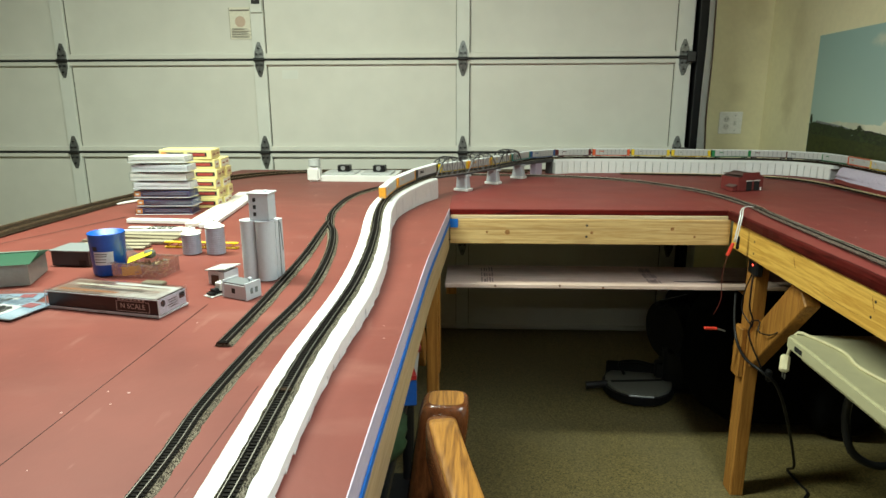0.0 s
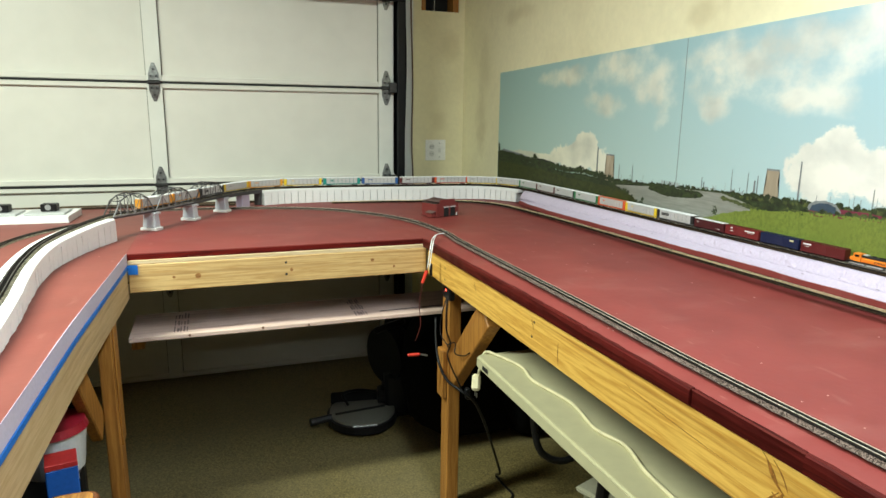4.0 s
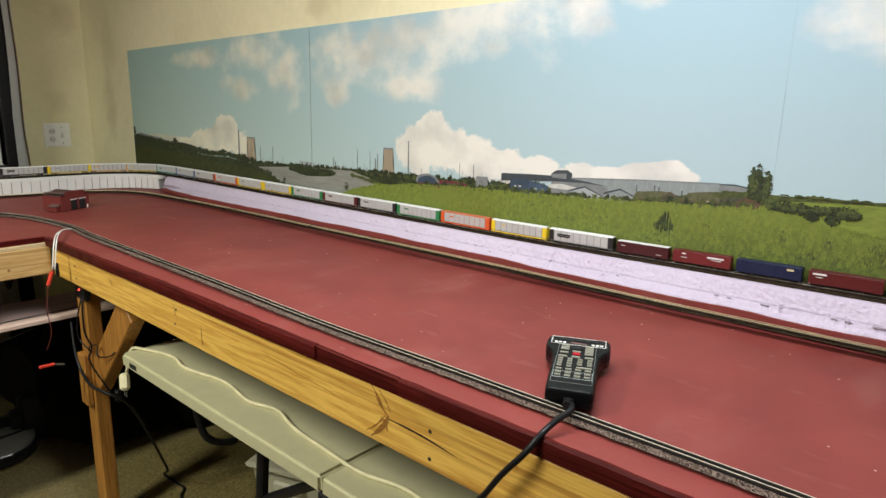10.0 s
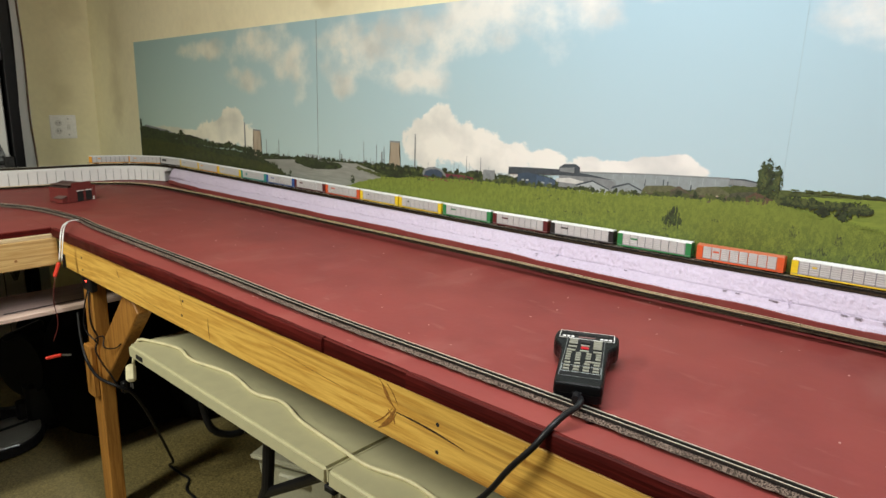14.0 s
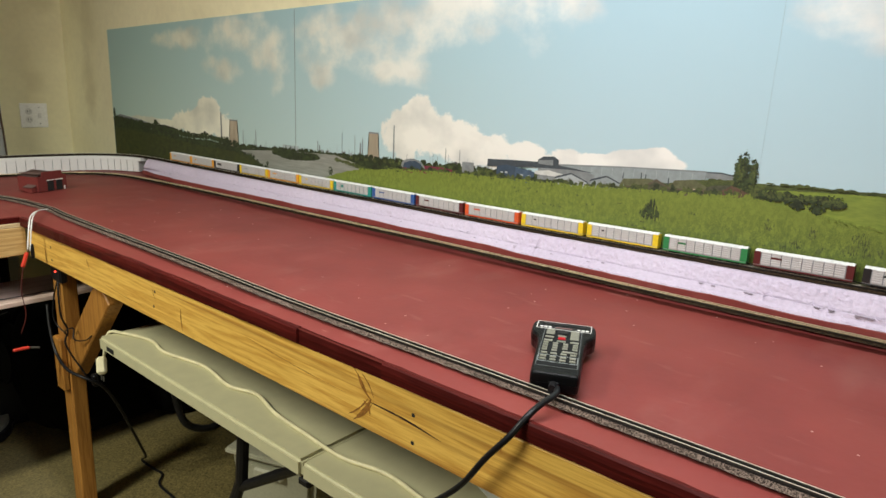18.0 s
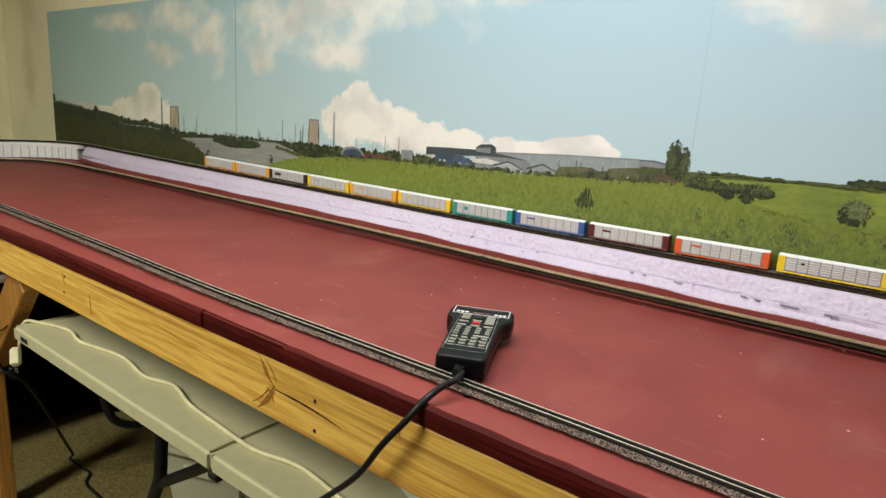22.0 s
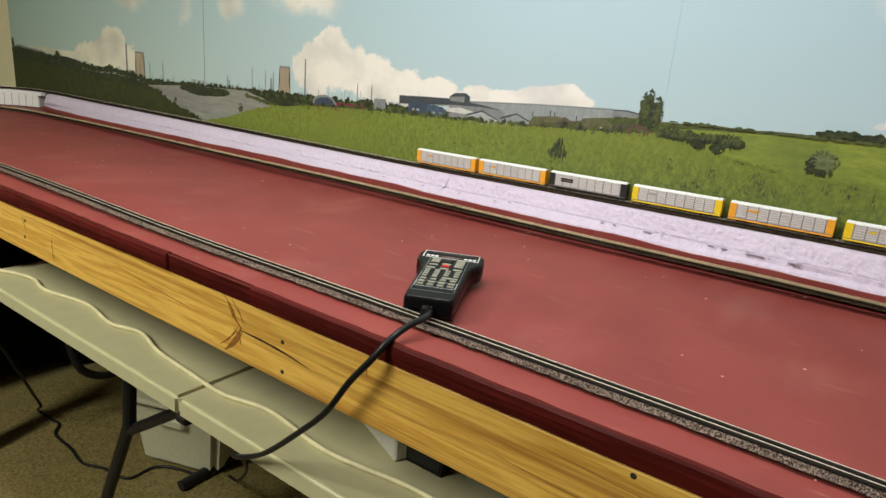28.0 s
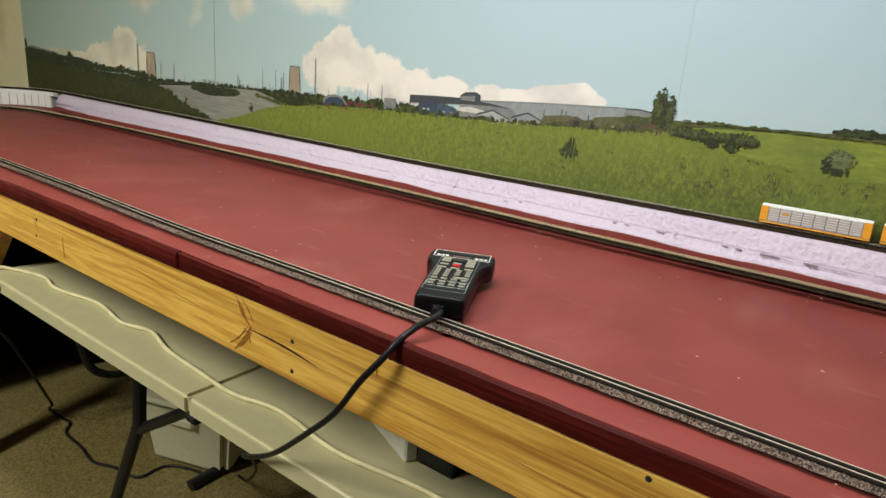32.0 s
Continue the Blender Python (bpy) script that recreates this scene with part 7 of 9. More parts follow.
def edge_marks():
    stain = mat("knot_stain", (0.30, 0.125, 0.022), 0.55, var=0.45, scale=160)
    split = mat("wood_split", (0.05, 0.015, 0.006), 0.7, var=0.3, scale=200)

    def streak(name, a, b, w, material, bend=0.0):
        """A tapering mark lying flat in the face of the fascia board."""
        bm = bmesh.new()
        n = 12
        up, dn = [], []
        d = Vector((b[0] - a[0], b[1] - a[1])).normalized()
        for i in range(n + 1):
            u = i / n
            y, z = a[0] + (b[0] - a[0]) * u, a[1] + (b[1] - a[1]) * u
            k = w * (math.sin(math.pi * min(1, u * 0.9 + 0.08)) ** 0.8) * (0.75 + 0.5 * noise.noise((y * 130, z * 130, 0)) + 0.2)
            off = bend * math.sin(math.pi * u)
            x = face(y) - 0.0004
            up.append(bm.verts.new((x, y - d.y * (k + off), z + d.x * (k + off))))
            dn.append(bm.verts.new((x, y + d.y * (k - off), z - d.x * (k - off))))
        for i in range(n):
            bm.faces.new((up[i], up[i + 1], dn[i + 1], dn[i]))
        bmesh.ops.recalc_face_normals(bm, faces=bm.faces)
        return part(name, bm, material, right)
    streak("knot_mark", (0.953, 0.831), (0.922, 0.797), 0.0028, stain, 0.004)
    streak("knot_mark", (0.923, 0.799), (0.962, 0.751), 0.0036, stain, -0.004)
    for a, b, w in (((0.962, 0.838), (0.929, 0.800), 0.0013), ((0.944, 0.835), (0.917, 0.803), 0.0012), ((0.930, 0.797), (0.974, 0.756), 0.0015), ((0.921, 0.792), (0.952, 0.757), 0.0016), ((0.940, 0.792), (0.924, 0.772), 0.0022)):
        streak("knot_mark", a, b, w, stain, -0.003)
    streak("wood_split", (0.926, 0.7935), (0.785, 0.7845), 0.0021, split, -0.003)
    for a, b, w in (((0.686, 0.832), (0.684, 0.808), 0.0014), ((1.482, 0.80), (1.478, 0.752), 0.0016), ((1.60, 0.82), (1.585, 0.79), 0.0012), ((1.93, 0.815), (1.915, 0.79), 0.002)):
        streak("knot_mark", a, b, w, stain, 0.002)
    for a, b in (((0.503, 0.789), (0.36, 0.7865)), ((1.25, 0.806), (0.98, 0.790)), ((1.85, 0.772), (1.62, 0.765)), ((0.45, 0.822), (0.24, 0.815)), ((0.3, 0.764), (0.05, 0.770))):
        streak("grain_line", a, b, 0.0006, stain, 0.003)
    knot_x = wood("knot_wood_pale", (0.36, 0.17, 0.05), (0.2, 0.08, 0.02), 0, scale=30, knots=False)
    for x, z, r in ((0.345, 0.786, 0.008), (0.61, 0.786, 0.005), (0.86, 0.80, 0.006), (0.28, 0.786, 0.004), (0.93, 0.775, 0.004)):
        yy = 2.331
        part("knot", rod((x, yy + 0.001, z), (x, yy - 0.0003, z), r, 16), knot_x, back, "dark knot in the pine")
    # overlapping foam along the edge, with a gap between its lengths
    rng = random.Random(15)
    for y0, y1, inset in ((1.3815, 2.33, 0), (1.0935, 1.380, -0.0015), (0.900, 1.0905, 0.003), (-0.6, 0.8975, 0)):
        n = int((y1 - y0) / 0.03)
        line = []
        for i in range(n + 1):
            y = y0 + (y1 - y0) * i / n
            line.append(Vector((float(np.interp(y, [-0.6, 0.65, 1.6, 2.2], [1.05, 1.044, 1.036, 1.031])), y, surface(y))))
        wob = [(rng.uniform(-0.0008, 0.0008), rng.uniform(-0.0015, 0.0015)) for _ in line]
        part("foam_lip", sweep(line, lambda i: [(0.002, -0.0262), (-0.0030 + inset + wob[i][0], -0.0255), (-0.0038 + inset + wob[i][0], -0.012 + wob[i][1]), (-0.0028 + inset + wob[i][0], -0.003), (0.0005 + inset, 0.0002), (0.004 + 2 * wob[i][0], 0.0007), (0.005 + 2 * wob[i][0], -0.001)]), RED_EDGE, right)
    rng = random.Random(5)
    for k in range(60):
        y = rng.uniform(0.2, 2.2)
        x = rng.uniform(1.07, 1.66)
        part("paint_chip", cyl(rng.uniform(0.0008, 0.0022), 0.0004, (x, y, surface(y)), n=7), paint("chip_pink", (0.5, 0.3, 0.27)), right)
    for k in range(40):
        y = rng.uniform(0.8, 2.4)
        x = rng.uniform(-0.7, 0.12)
        part("paint_chip", cyl(rng.uniform(0.0008, 0.002), 0.0004, (x, y, surface(y)), n=7), paint("chip_pink", (0.5, 0.3, 0.27)), left)
    part("sheet_seam", beam((-0.236, 0.45, surface(1) + 0.0002), (-0.222, 1.36, surface(1) + 0.0002), 0.0008, 0.0005), SEAM, left, "thin dark seam between foam sheets")
    part("sheet_seam", beam((-0.038, 0.45, surface(1) + 0.0002), (-0.031, 1.05, surface(1) + 0.0002), 0.0007, 0.0005), SEAM, left, "thin dark seam between foam sheets")
    part("sheet_seam", beam((-0.93, 1.74, surface(1.7) + 0.0002), (-0.80, 2.17, surface(2.17) + 0.0002), 0.002, 0.0006), P_DARK, left)


edge_marks()


def corner_wiring():
    w = thing("clip_lead", (1.1, 2.35, surface(2.35)), "white and red feeder wires with clips at the table corner", "wire")
    w.matrix_world = Matrix.Identity(4)
    zt = surface(2.3)
    for dx in (0.0, 0.006):
        cord([(1.112, 2.36, zt + 0.008), (1.08, 2.335, zt + 0.012), (1.04 + dx, 2.27, zt + 0.014), (1.01 + dx, 2.20, zt + 0.006), (1.0 + dx, 2.19, 0.82), (0.994 + dx, 2.188, 0.785)], 0.0018, WHITE, w, "wire", 0.01)
    part("clip", box(1.003, 1.012, 2.186, 2.194, 0.77, 0.81, 0.003), BLACK, w, "black clip")
    part("clip", beam((0.993, 2.186, 0.79), (0.978, 2.184, 0.752), 0.01, 0.008, 0.002), paint("clip_red", (0.6, 0.04, 0.02)), w, "red clip")
    cord([(0.98, 2.184, 0.755), (0.968, 2.18, 0.69), (0.972, 2.18, 0.62), (0.955, 2.19, 0.56)], 0.0012, paint("wire_red", (0.10, 0.015, 0.012)), w, "wire", 0.01)
    part("clip", beam((0.935, 2.19, 0.525), (0.975, 2.195, 0.522), 0.009, 0.008, 0.002), paint("clip_red", (0.6, 0.04, 0.02)), w, "red clip")
    part("clip_jaw", beam((0.977, 2.195, 0.521), (1.0, 2.197, 0.514), 0.006, 0.004), STEEL, w)
    b = thing("power_socket", (1.062, 2.19, 0.722), "small black socket with a red light on the leg", "socket")
    part("case", box(-0.006, 0.014, -0.032, 0.030, -0.028, 0.034, 0.004), BLACK, b)
    part("led", box(-0.0072, -0.006, -0.006, -0.001, 0.0, 0.004), LED_RED, b)
    p = thing("power_lead", (1.06, 2.17, 0.7), "thin black power cord tangled round the table leg", "cord")
    p.matrix_world = Matrix.Identity(4)
    cord([(1.06, 2.185, 0.70), (1.05, 2.165, 0.65), (1.05, 2.16, 0.6), (1.062, 2.155, 0.56), (1.05, 2.15, 0.53), (1.06, 2.14, 0.49), (1.075, 2.12, 0.45), (1.09, 2.11, 0.41)], 0.0026, RUBBER, p, "cable", 0.012)
    cord([(1.065, 2.2, 0.70), (1.05, 2.205, 0.64), (1.045, 2.2, 0.58), (1.06, 2.15, 0.545), (1.05, 2.15, 0.56), (1.065, 2.12, 0.575), (1.055, 2.1, 0.55), (1.07, 2.06, 0.555), (1.075, 2.03, 0.575)], 0.0019, RUBBER, p, "cable", 0.012)
    cord([(1.063, 2.30, 0.60), (1.052, 2.262, 0.53), (1.048, 2.22, 0.475), (1.05, 2.15, 0.445), (1.075, 2.09, 0.43), (1.11, 2.08, 0.40), (1.15, 2.10, 0.33), (1.20, 2.14, 0.22), (1.255, 2.20, 0.10), (1.30, 2.27, 0.01), (1.318, 2.34, -0.043),
          (1.322, 2.27, -0.0455), (1.326, 2.215, -0.0455), (1.292, 2.165, -0.0455), (1.288, 2.06, -0.0455), (1.277, 1.965, -0.0455), (1.304, 1.896, -0.0455), (1.325, 1.806, -0.0455), (1.40, 1.80, -0.0455), (1.44, 1.75, -0.0455), (1.465, 1.66, -0.0455)], 0.0044, RUBBER, p, "cable", 0.012)
    part("cable_tie", box(1.090, 1.104, 2.085, 2.105, 0.40, 0.435, 0.003), BLACK, p)


corner_wiring()


def folding_table():
    t = thing("folding_table", (1.06, 1.1, FLOOR), "grey-white plastic folding table under the layout", "folding table")
    t.matrix_world = Matrix.Identity(4)
    for y0, y1 in ((1.121, 1.952), (0.29, 1.118)):
        bm = box(1.062, 1.74, y0, y1, 0.563, 0.600, 0.006, seg=3)
        part("table_half", bm, TABLE_PL, t)
        part("skirt", box(1.075, 1.09, y0 + 0.06, y1 - 0.06, 0.552, 0.563, 0.003), TABLE_PL, t)
    part("fold_hinge", box(1.066, 1.12, 1.105, 1.135, 0.545, 0.562, 0.004), BLACK, t)
    part("grip", box(1.0608, 1.0622, 1.868, 1.905, 0.574, 0.586), DARK, t)
    for y, lean in ((1.485, 0.08), (0.55, -0.08)):
        for x in (1.17, 1.66):
            part("leg_top", rod((x, y - lean * 0.3, 0.555), (x, y, 0.335), 0.0145, 12), BLACK, t)
            part("leg", rod((x, y, 0.34), (x, y + lean * 2.4, FLOOR), 0.0145, 12), BLACK, t)
        part("cross_bar", rod((1.17, y + lean * 1.65, 0.07), (1.66, y + lean * 1.65, 0.07), 0.012, 10), BLACK, t) if lean < 0 else None
    part("foot_bar", rod((1.395, 1.655, -0.034), (1.60, 1.66, -0.030), 0.0155, 12), BLACK, t)
    part("leg_brace", rod((1.172, 1.485, 0.325), (1.172, 1.20, 0.515), 0.0125, 10), BLACK, t)
    part("leg_brace", rod((1.172, 0.55, 0.325), (1.172, 1.05, 0.525), 0.0125, 10), BLACK, t)
    w = thing("white_carton", (1.172, 0.732, 0.6004), "flat white cardboard carton lying on the folding table", "carton", turn=-23)
    part("carton_body", box(0, 0.25, 0, 0.31, 0, 0.062, 0.003), paint("carton_white", (0.72, 0.72, 0.68), 0.6), w)
    part("carton_flap", box(-0.0014, -0.0001, 0.12, 0.124, 0.004, 0.058), WHITE, w)
    k = thing("black_tray", (1.30, 0.69, 0.6004), "shallow black plastic tray on the folding table", "tray")
    part("tray_floor", box(-0.11, 0.12, -0.032, 0.036, 0, 0.003), BLACK, k)
    for y in (-0.032, 0.033):
        part("tray_wall", box(-0.11, 0.12, y, y + 0.003, 0.0032, 0.045, 0.001), BLACK, k)
    part("tray_wall", box(-0.11, -0.107, -0.0288, 0.0328, 0.0032, 0.045, 0.001), BLACK, k)
    e = thing("extension_cord", (1.1, 1.9, 0.6), "cream extension cord lying along the folding table", "cord")
    e.matrix_world = Matrix.Identity(4)
    z = 0.6045
    cord([(1.075, 1.962, 0.535), (1.082, 1.960, 0.58), (1.092, 1.953, z), (1.108, 1.925, z), (1.128, 1.87, z), (1.138, 1.81, z), (1.126, 1.73, z), (1.150, 1.59, z), (1.134, 1.465, z), (1.153, 1.385, z), (1.131, 1.29, z), (1.122, 1.175, z), (1.117, 1.07, z), (1.136, 0.97, z), (1.12, 0.82, z), (1.14, 0.65, z), (1.12, 0.45, z)], 0.0042, CREAM, e, "cable", 0.012)
    part("plug", beam((1.062, 1.945, 0.545), (1.052, 1.925, 0.505), 0.024, 0.026, 0.006), CREAM, e)
    for k in (-0.006, 0.006):
        part("prong", box(1.050, 1.052, 1.921 + k - 0.002, 1.921 + k + 0.002, 0.490, 0.504), STEEL, e)


folding_table()


def floor_things():
    b = thing("storage_bin", (1.545, 1.785, FLOOR), "translucent plastic storage bin under the folding table", "storage bin", turn=20)
    bm = box(-0.125, 0.125, -0.15, 0.15, 0, 0.205, 0.02, seg=2)
    for v in bm.verts:
        k = 0.84 + 0.16 * v.co.z / 0.205
        v.co.x *= k
        v.co.y *= k
    part("tub", bm, paint("milky_plastic", (0.50, 0.49, 0.36), 0.35), b)
    part("lid", box(-0.135, 0.135, -0.16, 0.16, 0.2055, 0.225, 0.008, seg=2), paint("milky_lid", (0.55, 0.54, 0.41), 0.35), b)
    part("bin_handle", box(-0.143, -0.123, -0.05, 0.05, 0.16, 0.19, 0.006), paint("milky_lid", (0.55, 0.54, 0.41), 0.35), b)
    # dark bag shapes under the table along the wall, standing in for its deep shade
    for x, y, w, d, h in ((1.40, 2.76, 0.30, 0.20, 0.52), (1.62, 2.66, 0.16, 0.17, 0.62), (1.30, 3.1, 0.2, 0.14, 0.42)):
        g = thing("shade_bag", (x, y, FLOOR), "black bag shape filling in the deep shade under the table", "bag")
        bm = bmesh.new()
        bmesh.ops.create_uvsphere(bm, u_segments=28, v_segments=18, radius=1)
        for v in bm.verts:
            n = noise.noise(v.co * 2.1 + Vector((x, y, 0))) * 0.16
            c = v.co.copy()
            for i in range(3):
                c[i] = math.copysign(abs(c[i]) ** 0.6, c[i])
            v.co = Vector((c.x * w * (1 + n), c.y * d * (1 + n), (c.z * 0.5 + 0.5) * h * (1 + n * 0.4)))
        cloth = mat("shade_black_cloth", (0.004, 0.004, 0.004), 0.95, spec=0.05)
        part("bag_body", bm, cloth, g, smooth=True)
        part("top_flap", box(-w * 0.5, w * 0.5, -d * 0.5, d * 0.4, h * 0.985, h * 1.03, 0.012, seg=2), cloth, g)
        cord([(-w * 0.35, -d * 0.4, h * 1.0), (-w * 0.25, -d * 0.5, h * 1.10), (w * 0.25, -d * 0.5, h * 1.10), (w * 0.35, -d * 0.4, h * 1.0)], 0.008, BLACK, g, "carry_strap", 0.02)
    k = thing("hanging_cable", (1.42, 2.03, 0.2), "thick black cable hanging in a loop under the folding table", "cable")
    k.matrix_world = Matrix.Identity(4)
    cord([(1.27, 1.90, 0.56), (1.30, 2.04, 0.36), (1.318, 2.04, 0.235), (1.36, 2.035, 0.185), (1.42, 2.03, 0.17), (1.475, 2.035, 0.20), (1.50, 2.04, 0.27), (1.51, 1.92, 0.40), (1.50, 1.88, 0.56)], 0.012, BLACK, k, "cable", 0.02)
    # mitre saw
    s = thing("mitre_saw", (0.955, 2.95, FLOOR), "grey and black mitre saw standing on the floor", "mitre saw", turn=-8)
    part("base", box(-0.13, 0.17, -0.05, 0.12, 0.0, 0.05, 0.02, seg=3), BLACK, s)
    part("turntable_skirt", cyl(0.146, 0.034, (0, -0.03, 0.012), 0.150, 40), BLACK, s)
    part("turntable", cyl(0.138, 0.012, (0, -0.03, 0.0462), n=40), paint("saw_table", (0.17, 0.17, 0.14), 0.45), s)
    part("kerf_plate", beam((-0.115, -0.062, 0.0592), (0.10, -0.012, 0.0592), 0.016, 0.002), DARK, s)
    part("scale_arc", box(-0.05, 0.05, -0.172, -0.160, 0.0462, 0.052, 0.002), STEEL, s)
    part("fence", box(-0.13, 0.17, 0.055, 0.075, 0.046, 0.10, 0.006), BLACK, s)
    part("fence", box(0.07, 0.16, 0.0, 0.05, 0.0595, 0.13, 0.008), BLACK, s)
    part("pivot_block", box(0.10, 0.26, -0.02, 0.14, 0.0, 0.20, 0.015), BLACK, s)
    part("mitre_handle", rod((-0.13, -0.06, 0.045), (-0.22, -0.08, 0.04), 0.016, 10), BLACK, s)
    part("arm", beam((0.24, 0.14, 0.08), (0.22, 0.1, 0.27), 0.06, 0.06, 0.01), BLACK, s)
    part("blade_guard", rod((0.10, 0.05, 0.265), (0.17, 0.09, 0.265), 0.125, 32), BLACK, s)
    part("motor", rod((0.17, 0.09, 0.28), (0.36, 0.14, 0.26), 0.06, 20), BLACK, s)
    h = part("grip", beam((0.06, 0.04, 0.38), (0.2, 0.08, 0.41), 0.03, 0.03, 0.01), BLACK, s)
    cord([(-0.06, -0.04, 0.085), (-0.08, -0.0, 0.12), (0.0, 0.03, 0.12), (0.1, 0.02, 0.1), (0.15, 0.0, 0.09)], 0.006, BLACK, s, "cable", 0.012)
    # shelf board below the back table
    sh = thing("shelf_board", (0.8, 3.2, 0.36), "rough pine shelf board with stamped ink below the table", "shelf")
    sh.matrix_world = Matrix.Identity(4)
    part("board", box(0.145, 1.45, 2.352, 2.585, 0.593, 0.607, 0.002), BOARD_PINK, sh)
    rng = random.Random(8)
    for x in (0.265, 0.815):
        for k in range(5):
            for j in range(3):
                y0 = 2.375 + 0.066 * j
                part("stamp", box(x + 0.009 * k, x + 0.009 * k + rng.uniform(0.003, 0.007), y0, y0 + rng.uniform(0.03, 0.055), 0.6072, 0.6076), paint("stamp_ink", (0.16, 0.1, 0.09)), sh)
    part("board_split", beam((0.90, 2.40, 0.6074), (1.16, 2.405, 0.6074), 0.005, 0.0008), INK, sh)
    for x, z in ((0.31, 0.601), (0.66, 0.598), (0.52, 0.603)):
        part("knot", rod((x, 2.354, z), (x, 2.3517, z), 0.004, 12), paint("knot_brown", (0.16, 0.08, 0.04)), sh)
    for x in (0.141, 1.134):
        part("cleat", box(x + 0.005, x + 0.04, 2.40, 2.56, 0.555, 0.5925, 0.002), PINE_Z, sh)
    # shelving and tubs below the left table
    u = thing("shelving_unit", (-0.15, 1.85, FLOOR), "black plastic shelving unit under the table", "shelving")
    for z in (0.12, 0.47):
        part("shelf", box(-0.3, 0.22, -0.55, 0.2, z, z + 0.03, 0.004), BLACK, u)
    for x in (-0.28, 0.2):
        for y in (-0.53, 0.18):
            part("post", rod((x, y, 0), (x, y, 0.66), 0.018, 12), BLACK, u)
    tub = thing("plastic_tub", (0.022, 1.95, FLOOR + 0.50), "white plastic tub with a red lid", "tub")
    part("tub_body", cyl(0.062, 0.095, (0, 0, 0), 0.072, 28), paint("tub_white", (0.62, 0.62, 0.64), 0.3), tub, smooth=False)
    part("lid", cyl(0.076, 0.018, (0, 0, 0.0951), 0.07, 28), paint("lid_red", (0.32, 0.015, 0.03), 0.3), tub)
    bx = thing("blue_box", (0.062, 1.83, FLOOR + 0.50), "small blue and red cardboard box", "box", turn=12)
    part("carton", box(-0.03, 0.03, -0.03, 0.03, 0, 0.07, 0.002), paint("carton_blue", (0.02, 0.12, 0.5)), bx)
    part("carton_top", box(-0.0302, 0.0302, -0.0302, 0.0302, 0.0702, 0.082, 0.001), paint("carton_red", (0.5, 0.03, 0.03)), bx)
    part("label", box(0.0303, 0.0308, -0.012, 0.014, 0.03, 0.06), PAPER, bx)
    gb = thing("green_bag", (0.03, 1.6, FLOOR + 0.47), "crumpled dark green bag", "bag")
    bm = bmesh.new()
    bmesh.ops.create_uvsphere(bm, u_segments=24, v_segments=14, radius=1)
    for v in bm.verts:
        n = noise.noise(v.co * 2.5) * 0.25
        v.co = Vector((v.co.x * 0.06 * (1 + n), v.co.y * 0.09 * (1 + n), (v.co.z * 0.5 + 0.5) * 0.12 * (1 + n)))
    part("bag_body", bm, mat("green_cloth", (0.02, 0.05, 0.02), 0.6, var=0.3, bump=0.4, bump_scale=40), gb, smooth=True)


floor_things()


